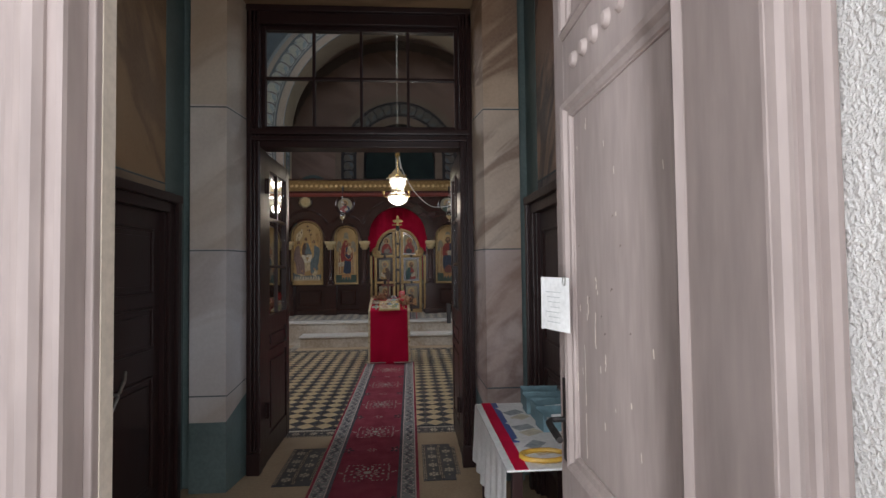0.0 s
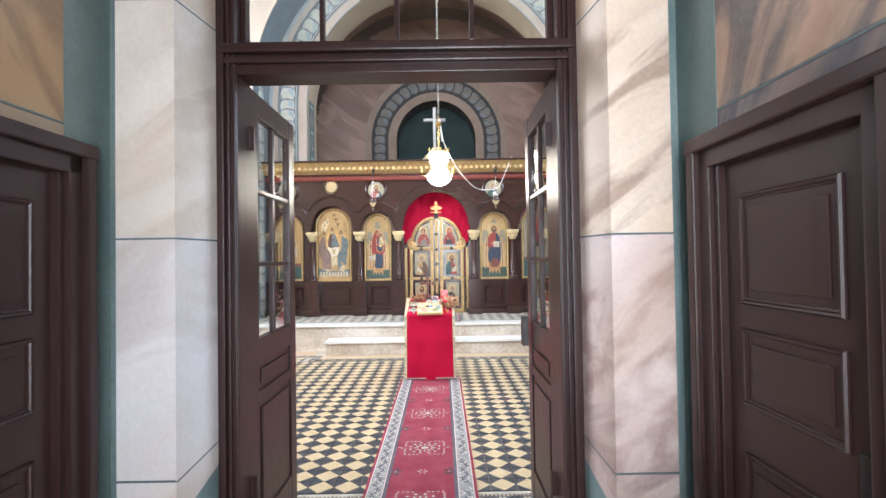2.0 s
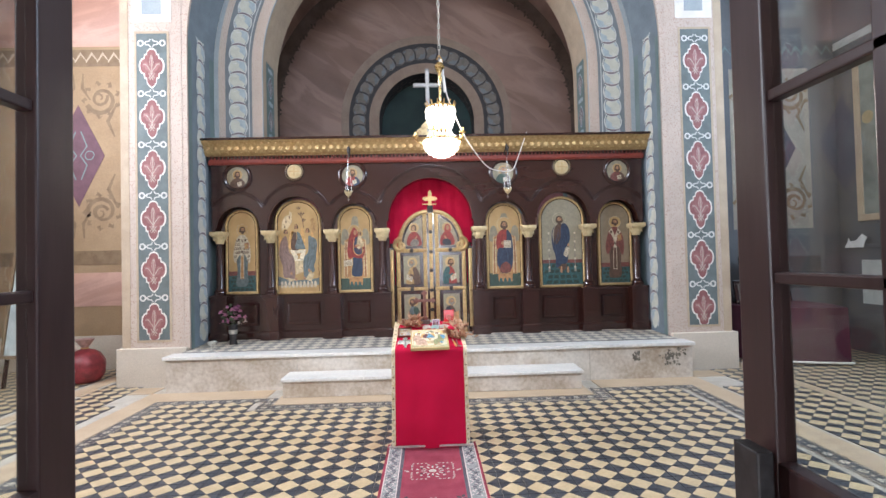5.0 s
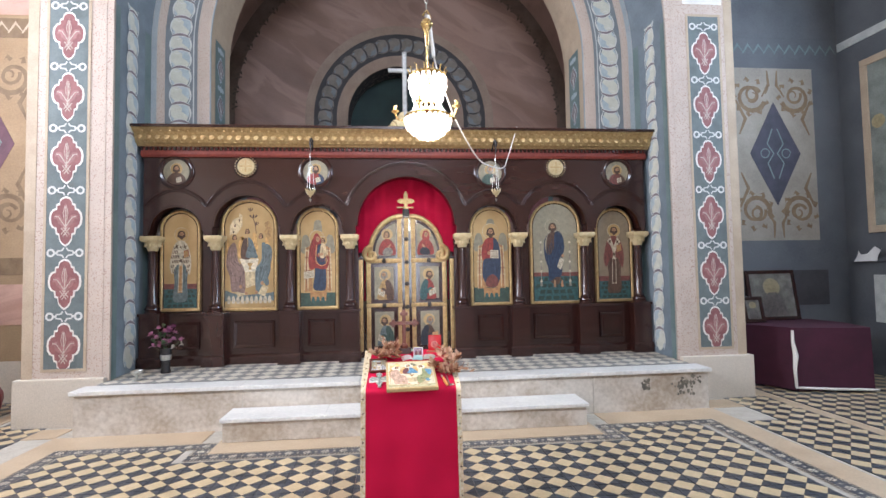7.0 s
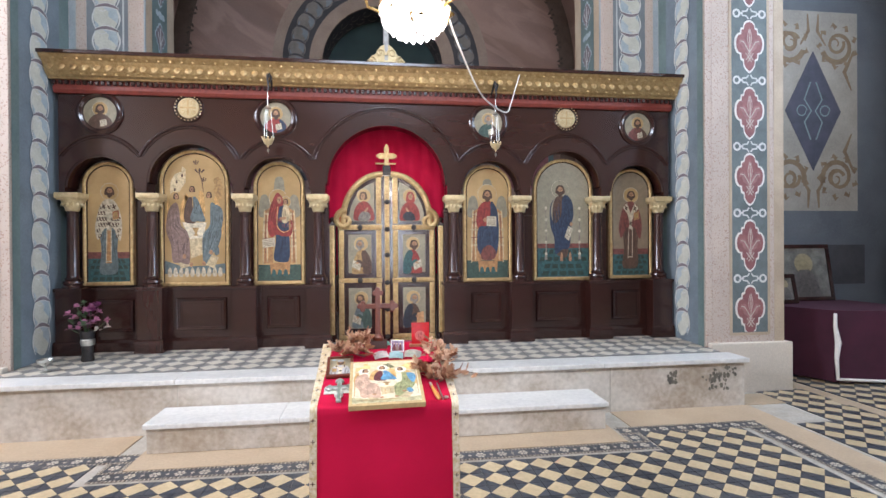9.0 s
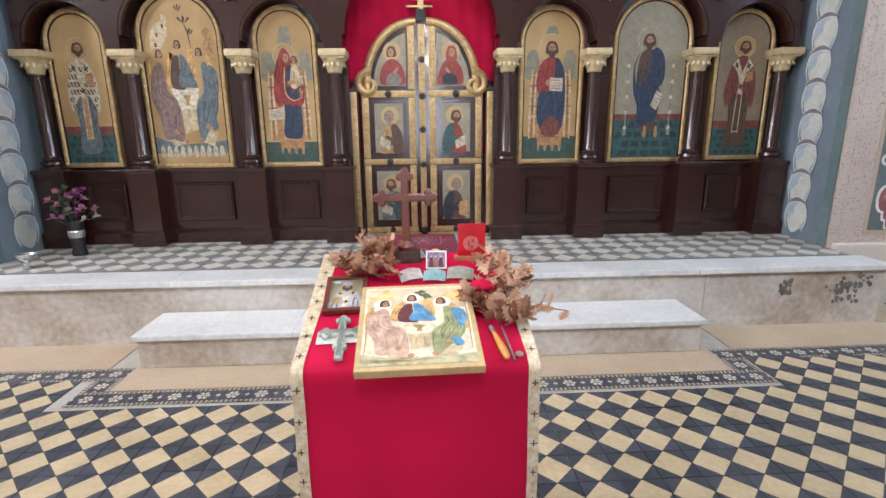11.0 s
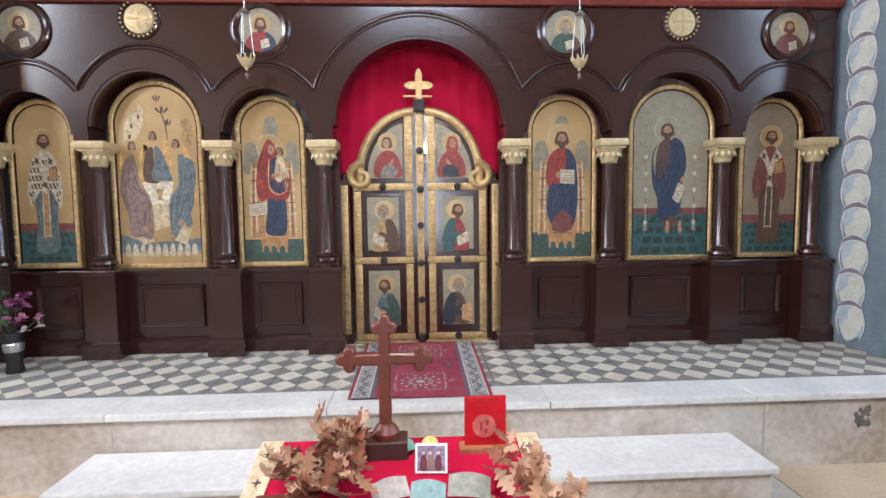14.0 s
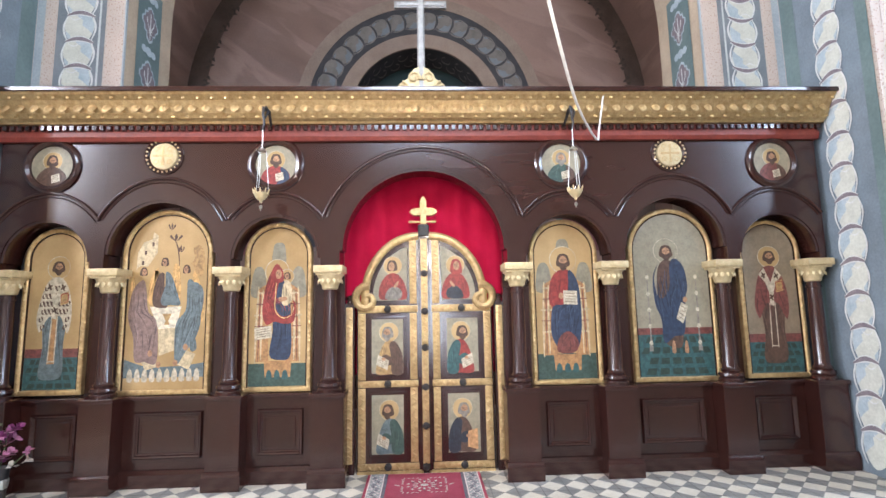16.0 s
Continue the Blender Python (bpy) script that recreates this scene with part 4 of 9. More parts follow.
def side_door(at, wide, high, label, keyed):
    """A four-panel door in its moulded frame, seen from its own front (looking along +y)."""
    d = thing("side_door", at, label, "door")
    half = wide / 2
    def add(name, bm, m, text="", parent=None):
        o = part(name, turned(bm, at), m, parent or d, text)
        return o
    for s in (-1, 1):
        fr = box(*sorted((s * (half - 0.085), s * (half + 0.005))), -0.045, 0.03, 0, high, 0.006)
        box(*sorted((s * (half - 0.02), s * (half + 0.03))), -0.07, 0.0, 0, high + 0.03, 0.008, bm=fr)
        box(*sorted((s * (half - 0.11), s * (half - 0.085))), -0.025, 0.03, 0, high - 0.08, 0.005, bm=fr)
        add("jamb", fr, "brownpaint")
    fr = box(-half, half, -0.045, 0.03, high - 0.085, high, 0.006)
    box(-half - 0.035, half + 0.035, -0.075, 0.0, high - 0.02, high + 0.035, 0.008, bm=fr)
    add("head", fr, "brownpaint")
    leaf = add("leaf", box(-half + 0.085, half - 0.085, 0.005, 0.05, 0.01, high - 0.085), "brownpaint")
    b = bmesh.new()
    inner = half - 0.085
    for z0, z1 in ((0.18, 0.86), (1.02, 1.28), (1.36, high - 0.20)):
        panel_frame(b, -inner + 0.11, inner - 0.11, z0, z1, 0.005, -0.014, 0.022)
        box(-inner + 0.16, inner - 0.16, -0.004, 0.006, z0 + 0.05, z1 - 0.05, 0.003, bm=b)
    add("panels", b, "brownpaint", "raised panels and mouldings", leaf)
    if keyed:
        add("keyhole_plate", box(inner - 0.075, inner - 0.035, -0.008, 0.006, 0.90, 1.04, 0.004), "iron", "iron keyhole plate", leaf)
        tag = box(inner - 0.075, inner - 0.03, -0.022, -0.006, 0.845, 0.90, 0.004)
        add("key_tag", tag, paint("yellow_green_plastic", (0.42, 0.50, 0.08)), "yellow-green key tag", leaf)
    else:
        # a slanted glint on this door, modelled as two silver lever pieces
        b = tube([(-0.105, -0.035, 0.955), (-0.14, -0.05, 0.915), (-0.185, -0.05, 0.860)], [0.008, 0.010, 0.009], 8)
        add("lever_handle", b, "silver", "slanted silver bar shaped as a lever, for a glint", leaf)
        b = tube([(-0.195, -0.05, 0.845), (-0.30, -0.05, 0.735)], [0.009, 0.010], 8)
        tube([(-0.19, -0.05, 0.852), (-0.19, 0.01, 0.852)], 0.010, 8, bm=b)
        add("lever_grip", b, "silver", "lower silver bar of the glint", leaf)
    return d


side_door(pose(WL + 0.002, 3.105, 0, 0, 0, 90), 0.89, 1.955, "closed dark brown panelled door in the marbled wall", False)
side_door(pose(WR - 0.002, 3.12, 0, 0, 0, -90), 0.83, 1.935, "closed dark brown panelled door with a key tag", True)

# glazed inner door: fixed frame with fanlight, two open leaves
inner = thing("glazed_door", (-0.455, 4.04, 0), "dark brown double door with glazed open leaves and fanlight", "door")
XL, XR = -1.305, 0.395
for s, x in ((-1, XL), (1, XR)):
    b = box(*sorted((x, x - s * 0.10)), 3.955, 4.12, 0, 3.49, 0.006)
    for k, (o, w, yy) in enumerate(((0.022, 0.026, 3.925), (0.054, 0.016, 3.94), (0.078, 0.018, 3.945))):
        box(*sorted((x - s * o, x - s * (o + w))), yy, 3.96, 0.16, 3.47, 0.006, bm=b)
    part("jamb", b, "brownpaint", inner)
    part("jamb_block", box(*sorted((x - s * 0.012, x - s * 0.108)), 3.915, 4.0, 0, 0.16, 0.006), "brownpaint", inner)
b = box(XL, XR, 3.955, 4.12, 3.355, 3.49, 0.006)
box(XL + 0.003, XR - 0.003, 3.925, 3.96, 3.44, 3.487, 0.008, bm=b)
part("head", b, "brownpaint", inner)
b = box(XL + 0.10, XR - 0.10, 3.955, 4.12, 2.41, 2.555, 0.006)
box(XL + 0.02, XR - 0.02, 3.915, 3.965, 2.50, 2.545, 0.010, bm=b)
box(XL + 0.04, XR - 0.04, 3.93, 3.965, 2.455, 2.485, 0.008, bm=b)
part("transom", b, "brownpaint", inner)
fan = part("fanlight", box(XL + 0.10, XL + 0.128, 4.00, 4.05, 2.555, 3.355, 0.004), "brownpaint", inner)
gx0, gx1, gz0, gz1 = XL + 0.128, XR - 0.128, 2.583, 3.327
part("fanlight_stile", box(XR - 0.128, XR - 0.10, 4.00, 4.05, 2.555, 3.355, 0.004), "brownpaint", fan)
part("fanlight_rail", box(gx0, gx1, 4.00, 4.05, 2.555, 2.583, 0.004), "brownpaint", fan)
part("fanlight_rail", box(gx0, gx1, 4.00, 4.05, 3.327, 3.355, 0.004), "brownpaint", fan)
for i in range(1, 4):
    x = gx0 + (gx1 - gx0) * i / 4
    part("muntin", box(x - 0.011, x + 0.011, 4.005, 4.045, gz0, gz1, 0.004), "brownpaint", fan)
part("muntin", box(gx0, gx1, 4.007, 4.043, 2.945, 2.967, 0.004), "brownpaint", fan)
for i in range(4):
    for j in range(2):
        x = gx0 + (gx1 - gx0) * i / 4
        z0, z1 = ((gz0, 2.945), (2.967, gz1))[j]
        p = part("pane", box(x + 0.011, x + (gx1 - gx0) / 4 - 0.011, 4.022, 4.026, z0, z1), "glass", fan, "dusty window pane")
        p.visible_shadow = False


def glazed_leaf(hinge_x, s):
    """One leaf, standing open at a right angle into the nave; s is the side on which it hangs."""
    x0, x1 = sorted((hinge_x, hinge_x - s * 0.045))
    ya, yb, top = 4.10, 4.845, 2.405
    leaf = part("door_leaf", box(x0, x1, ya, ya + 0.115, 0.012, top, 0.005), "brownpaint", inner, "open glazed leaf")
    part("stile", box(x0, x1, yb - 0.105, yb, 0.012, top, 0.005), "brownpaint", leaf)
    for z0, z1 in ((2.285, top), (1.005, 1.13), (0.80, 0.86), (0.012, 0.20)):
        part("rail", box(x0 + 0.002, x1 - 0.002, ya + 0.11, yb - 0.10, z0, z1, 0.004), "brownpaint", leaf)
    for z0, z1 in ((0.86, 1.005), (0.20, 0.80)):
        b = box(x0 + 0.014, x1 - 0.014, ya + 0.11, yb - 0.10, z0, z1)
        for face in (x0 + 0.008, x1 - 0.008):
            box(face - 0.006, face + 0.006, ya + 0.16, yb - 0.15, z0 + 0.035, z1 - 0.035, 0.004, bm=b)
        part("door_panel", b, "brownpaint", leaf)
    y0, y1 = ya + 0.115, yb - 0.105
    ym = (y0 + y1) / 2
    part("muntin", box(x0 + 0.008, x1 - 0.008, ym - 0.016, ym + 0.016, 1.13, 2.285, 0.004), "brownpaint", leaf)
    zs = (1.13, 1.515, 1.90, 2.285)
    for z in zs[1:3]:
        part("muntin", box(x0 + 0.008, x1 - 0.008, y0, y1, z - 0.012, z + 0.012, 0.004), "brownpaint", leaf)
    for z0, z1 in zip(zs, zs[1:]):
        for p0, p1 in ((y0, ym - 0.016), (ym + 0.016, y1)):
            g = part("pane", box((x0 + x1) / 2 - 0.002, (x0 + x1) / 2 + 0.002, p0, p1, z0 + 0.008, z1 - 0.008), "glass", leaf, "clear glass pane")
            g.visible_shadow = False
    for z in (2.14, 0.42):
        b = tube([(hinge_x - s * 0.005, 4.10, z - 0.075), (hinge_x - s * 0.005, 4.10, z + 0.075)], 0.016, 10)
        tube([(hinge_x - s * 0.005, 4.10, z - 0.09), (hinge_x - s * 0.005, 4.10, z + 0.09)], 0.008, 8, bm=b)
        box(*sorted((hinge_x - s * 0.02, hinge_x - s * 0.075)), 4.085, 4.098, z - 0.06, z + 0.06, 0.003, bm=b)
        box(*sorted((hinge_x - s * 0.055, hinge_x + s * 0.02)), 4.078, 4.087, z - 0.045, z + 0.045, 0.003, bm=b)
        part("hinge", b, "brownpaint", leaf, "painted butt hinge")
    return leaf


glazed_leaf(XL + 0.055, -1)
gr = glazed_leaf(XR - 0.055, 1)
b = box(XR - 0.155, XR - 0.12, 4.72, 4.80, 0.98, 1.16, 0.004)
part("lock_case", b, "iron", gr, "iron lock case")

# outer double door: one leaf open against the wall, the other closed
def outer_leaf(name, at, label, free_side, extras):
    """A heavy panelled leaf, 0.84 wide, seen from its front (looking along +y), its hinge at x = 0."""
    d = thing(name, at, label, "door", "entrance doors")
    W, H = 0.84, 2.78
    def add(n, bm, m, text="", parent=None, smooth=False):
        return part(n, turned(bm, at), m, parent or d, text, smooth)
    body = add("leaf", box(0, W, 0.012, 0.055, 0.01, H, 0.004), "oldpaint")
    for n, (a, c) in (("hinge_stile", (0.0, 0.125)), ("lock_stile", (W - 0.095, W))):
        add(n, box(a, c, 0, 0.014, 0.01, H, 0.005), "oldpaint", "", body)
    for z0, z1 in ((0.01, 0.20), (0.80, 0.92), (1.98, 2.17), (H - 0.14, H)):
        add("rail", box(0.12, W - 0.09, 0.001, 0.014, z0, z1, 0.004), "oldpaint", "", body)
    for z0, z1 in ((0.20, 0.80), (0.92, 1.98), (2.17, H - 0.14)):
        b = bmesh.new()
        panel_frame(b, 0.115, W - 0.09, z0, z1, 0.012, -0.026, 0.038)
        panel_frame(b, 0.15, W - 0.125, z0 + 0.036, z1 - 0.036, 0.012, -0.012, 0.014)
        add("panel_moulding", b, "oldpaint", "", body)
    b = bmesh.new()
    for i in range(7):
        bmesh_ball = lathe([(0, 0.018), (0.017, 0.012), (0.024, 0.0)], 12)
        turned(bmesh_ball, pose(0.20 + 0.075 * i, 0.001, 2.075, 90))
        joined(bmesh_ball, b)
    add("carved_bosses", b, "oldpaint", "row of carved bosses", body, True)
    if extras:
        rnd = random.Random(4)
        chips = bmesh.new()
        for x, z, l in ((0.64, 1.21, 0.16), (0.56, 1.34, 0.09), (0.61, 1.40, 0.05), (0.70, 1.18, 0.05), (0.64, 1.05, 0.12), (0.55, 1.46, 0.03), (0.60, 1.88, 0.03), (0.08, 1.52, 0.04), (0.09, 1.30, 0.02), (0.5, 1.27, 0.04)):
            pts = [(x + rnd.uniform(-0.003, 0.003), z - l / 2 + l * k / 6) for k in range(7)]
            stroke(pts, [rnd.uniform(0.003, 0.008) for k in pts], 0.0095, 0.0095, chips)
        for k in range(26):
            x, z = rnd.uniform(0.2, 0.72), rnd.uniform(0.3, 1.95)
            stroke([(x, z), (x + 0.002, z + rnd.uniform(0.006, 0.02))], rnd.uniform(0.003, 0.007), 0.0095, 0.0095, chips)
        add("chipped_spots", chips, "chip", "bare chips in the paint", body)
        dents = bmesh.new()
        for x, z, r in ((0.455, 1.45, 0.013), (0.40, 1.55, 0.008), (0.60, 1.42, 0.010), (0.52, 1.38, 0.008), (0.50, 1.34, 0.009), (0.36, 1.36, 0.008), (0.67, 1.56, 0.007), (0.44, 1.62, 0.007)):
            stroke([(x - r * 0.6, z + r * rnd.uniform(-0.3, 0.3)), (x, z), (x + r * 0.5, z - r * 0.5)], [r * 0.25, r * rnd.uniform(0.4, 0.65), r * 0.2], 0.0095, 0.0095, dents)
        add("nail_heads", dents, paint("worn_nail_brown", (0.16, 0.11, 0.095)), "dark nail heads and knots", body)
        tag = bmesh.new()
        cols = 6
        grid = [[tag.verts.new((0.645 + 0.140 * i / cols, -0.028 - 0.040 * (i / cols) ** 1.3 - 0.008 * math.sin(3 * i / cols) * (1 - j / 5), 1.322 + 0.150 * j / 5 - 0.004 * (i == cols) * (j == 0))) for i in range(cols + 1)] for j in range(6)]
        for j in range(5):
            for i in range(cols):
                tag.faces.new((grid[j][i], grid[j][i + 1], grid[j + 1][i + 1], grid[j + 1][i]))
        note = add("notice", tag, "paper", "white paper notice hung on the door")
        add("notice_ring", turned(tube([(0.668 + 0.012 * math.cos(a), -0.036, 1.462 + 0.012 * math.sin(a)) for a in [2 * math.pi * k / 14 for k in range(15)]], 0.0018, 6), Matrix()), "silver", "wire ring", note)
        bars = bmesh.new()
        for k in range(7):
            turned_bar = box(0, rnd.uniform(0.04, 0.075), -0.0015, -0.0005, 1.430 - 0.014 * k, 1.432 - 0.014 * k)
            joined(turned(turned_bar, pose(0.672, -0.046, 0, 0, 0, -18)), bars)
        add("writing", bars, "leafgrey", "faint unreadable lines of writing", note)
        b = box(W - 0.075, W - 0.04, -0.006, 0.002, 0.93, 1.17, 0.003)
        tube([(W - 0.057, 0.0, 1.05), (W - 0.057, -0.045, 1.05), (W - 0.075, -0.058, 1.048), (W - 0.13, -0.058, 1.04), (W - 0.175, -0.056, 1.032)], [0.008, 0.008, 0.010, 0.011, 0.010], 8, bm=b)
        add("lever_handle", b, "iron", "dark iron lever handle on its plate", body)
        b = tube([(W + 0.002, 0.03, 0.99), (W + 0.012, 0.03, 0.99)], 0.014, 10)
        add("brass_latch", b, "brass", "small brass latch", body)
    return d


# the open leaf stands along the wall; its front looks to the doorway
outer_leaf("entrance_door", pose(0.365, 0.87, 0, 0, 0, 90) @ Matrix.Scale(-1, 4, (0, 1, 0)) @ pose(0, 0, 0), "open entrance leaf, faded mauve-brown paint, with a paper notice", 1, True)
outer_leaf("entrance_door", pose(-1.379, 0.86, 0, 0, 0, 0), "closed entrance leaf in faded mauve-brown paint", 1, False)
SH = -0.034
b = box(-0.560 + SH, -0.485 + SH, 0.835, 0.925, 0.01, 2.78, 0.008)
tube([(-0.522 + SH, 0.835, 0.02), (-0.522 + SH, 0.835, 2.77)], 0.018, 10, bm=b)
box(-0.585 + SH, -0.560 + SH, 0.848, 0.87, 0.01, 2.78, 0.006, bm=b)
box(-0.485 + SH, -0.474 + SH, 0.88, 0.925, 0.01, 2.78, 0.003, bm=b)
structure("door_astragal", b, "oldpaint", "moulded meeting strip of the closed entrance leaf")
structure("door_strike", box(-0.4745 + SH, -0.4725 + SH, 0.895, 0.924, 0.4, 2.7), "plaster", "worn bare edge of the closed leaf")
for s, x in ((-1, -1.45), (1, 0.47)):
    b = box(*sorted((x, x - s * 0.105)), 0.80, 0.94, 0, 2.95, 0.006)
    for o, w, yy in ((0.012, 0.022, 0.778), (0.045, 0.016, 0.785), (0.075, 0.024, 0.782)):
        tube([(x - s * (o + w / 2), 0.80, 0.02), (x - s * (o + w / 2), 0.80, 2.93)], w * 0.6, 8, bm=b)
    structure("door_frame_upright", b, "oldpaint", "moulded upright of the entrance frame")
structure("door_frame_head", box(-1.345, 0.365, 0.80, 0.94, 2.80, 2.95, 0.006), "oldpaint", "head of the entrance frame")

# ---- solea ----
step = structure("step", box(-2.145, 1.39, 9.60, 9.99, 0, 0.185, 0.006), "marblestained", "limestone step before the platform")
for x0, x1 in ((-2.165, -1.2), (-1.198, -0.1), (-0.098, 1.41)):
    part("tread_slab", box(x0, x1, 9.575, 9.985, 0.185, 0.222, 0.008), "marblewhite", step)
edge = structure("platform_edge", box(AX - 3.33, AX + 3.31, 10.0, 10.25, 0.402, 0.41), "marblewhite", "white marble nosing of the platform")
for x0, x1 in ((AX - 3.36, -2.09), (-2.087, -0.9), (-0.897, 0.35), (0.353, 1.55), (1.553, AX + 3.34)):
    part("nosing_slab", box(x0, x1, 9.955, 10.235, 0.405, 0.447, 0.008), "marblewhite", edge)
for x in (-2.075, -1.1, 0.2, 1.62):
    structure("trim_slab_joint", box(x - 0.004, x + 0.004, 9.986, 9.992, 0.0, 0.405), "grout", "joint between the platform's facing slabs")
for x0, x1, z0, z1 in ((2.18, 2.26, 0.23, 0.34), (2.50, 2.78, 0.16, 0.30), (2.62, 2.86, 0.24, 0.36)):
    rnd = random.Random(int(x0 * 100))
    b = bmesh.new()
    for k in range(26):
        x, z, r = rnd.uniform(x0, x1), rnd.uniform(z0, z1), rnd.uniform(0.006, 0.022)
        pts = [(x + r * rnd.uniform(0.5, 1.2) * math.cos(a), z + 1.3 * r * rnd.uniform(0.5, 1.2) * math.sin(a)) for a in [math.pi * 2 * j / 7 for j in range(7)]]
        prism(pts, 9.9875 - 0.00012 * k, 9.9915, bm=b)
    structure("trim_soot", b, paint("damp_stain", (0.15, 0.135, 0.11), 0.3, 0.9), "dark damp stains on the platform's face")

# ---- icon screen ----
SY, DY, GY = 10.985, 11.13, 11.20   # arcade face, panel plane, gate plane
SF = 0.47                            # foot of the screen
screen = thing("icon_screen", (AX, 11.1, SF), "dark walnut icon screen with arcade, columns and gilt cornice", "icon screen")


def add(name, bm, material, label="", parent=None, smooth=False):
    return part(name, bm, material, parent or screen, label, smooth)


BAYS = ((0.0, 0.638, 2.17, 0.81, 0.965), (1.115, 0.333, 2.12, 0.43, 0.5), (1.965, 0.408, 2.165, 0.56, 0.6), (2.795, 0.322, 2.11, 0.43, 0.5))
spots = sorted([(s * u, h, z, r) for u, h, z, r, _ in BAYS for s in ((1, -1) if u else (1,))])
outline = [(AX - 3.17, 2.05)]
for u, h, z, r in spots:
    outline += [(AX + u - h, 2.05)] + arc(AX + u, z, h, 180, 0, 20) + [(AX + u + h, 2.05)]
outline += [(AX + 3.17, 2.05), (AX + 3.17, 3.03), (AX - 3.17, 3.03)]
add("arcade", prism(outline, SY, DY + 0.06), "walnut_h", "walnut arcade board")
cusps = (0.765, 1.475, 2.42, 3.165)
for u, h, z, r in spots:
    i = [0, 1.115, 1.965, 2.795].index(abs(u))
    half_l = cusps[0] if i == 0 else abs(u) - cusps[i - 1]
    half_r = cusps[0] if i == 0 else cusps[i] - abs(u)
    if u < 0:
        half_l, half_r = half_r, half_l
    drop = 2.42 - z
    lift = 0.0 if i == 0 else 0.036
    rr = math.hypot((half_l + half_r) / 2, drop)
    a0, a1 = math.degrees(math.atan2(drop, half_r)), math.degrees(math.atan2(drop, -half_l))
    ridge = [(AX + u + rr * math.cos(radians(a0 + (a1 - a0) * k / 30)), SY - 0.004, z + rr * math.sin(radians(a0 + (a1 - a0) * k / 30)) + lift * math.sin(math.pi * k / 30)) for k in range(31)]
    b = tube(ridge, 0.013, 10)
    ridge = [(AX + u + (rr - 0.03) * math.cos(radians(a0 + 1 + (a1 - a0 - 2) * k / 30)), SY - 0.001, z + (rr - 0.03) * math.sin(radians(a0 + 1 + (a1 - a0 - 2) * k / 30)) + lift * math.sin(math.pi * k / 30)) for k in range(31)]
    tube(ridge, 0.007, 8, bm=b)
    add("arch_moulding", b, "walnut", "polished ridge over an arch", smooth=True)
    add("arch_lining", band(AX + u, z, h - 0.022, h + 0.001, 0, 180, SY + 0.006, DY + 0.04, 24), "walnut")

# entablature
b = swept([(SY + 0.06, 3.02), (SY - 0.03, 3.02), (SY - 0.045, 3.05), (SY - 0.045, 3.085), (SY + 0.06, 3.085)], AX - 3.19, AX + 3.19)
add("red_fascia", b, "gilt_red", "dull red painted fascia")
add("dentil_bed", box(AX - 3.18, AX + 3.18, SY - 0.04, SY + 0.06, 3.085, 3.14), "gilt_red", "red ground of the dentils")
dent = bmesh.new()
n = 118
for i in range(n):
    x = AX - 3.17 + 6.34 * i / (n - 1)
    box(x - 0.015, x + 0.015, SY - 0.066, SY - 0.038, 3.096, 3.132, bm=dent)
tagged(add("dentil_row", dent, "walnut", "row of small dark dentils"), kind="stuff")
cym = [(SY + 0.06, 3.14), (SY - 0.075, 3.14), (SY - 0.085, 3.155), (SY - 0.11, 3.17), (SY - 0.135, 3.20), (SY - 0.15, 3.24), (SY - 0.175, 3.285), (SY - 0.215, 3.315), (SY - 0.225, 3.33), (SY + 0.06, 3.33)]
add("gilt_cyma", swept(cym, AX - 3.21, AX + 3.21), "gilt", "carved gilt cornice moulding", smooth=False)
orn = bmesh.new()
n = 62
for i in range(n):
    x = AX - 3.15 + 6.30 * i / (n - 1)
    q = lathe([(0, 0.012), (0.020, 0.008), (0.032, 0.0)], 10)
    turned(q, pose(x, SY - 0.155, 3.238, 62) @ Matrix.Diagonal((1.0, 1.5, 1, 1)))
    joined(q, orn)
    q = lathe([(0, 0.010), (0.010, 0.006), (0.014, 0.0)], 8)
    turned(q, pose(x + 0.051, SY - 0.195, 3.295, 50))
    joined(q, orn)
    q = lathe([(0, 0.008), (0.012, 0.004), (0.016, 0.0)], 8)
    turned(q, pose(x + 0.051, SY - 0.118, 3.18, 50))
    joined(q, orn)
tagged(add("carved_leaves", orn, "gilt", "gilt carved leaves and beads", smooth=True), kind="stuff")
add("cornice_shelf", box(AX - 3.225, AX + 3.225, SY - 0.24, SY + 0.16, 3.33, 3.365, 0.006), "walnut_h", "walnut top shelf")

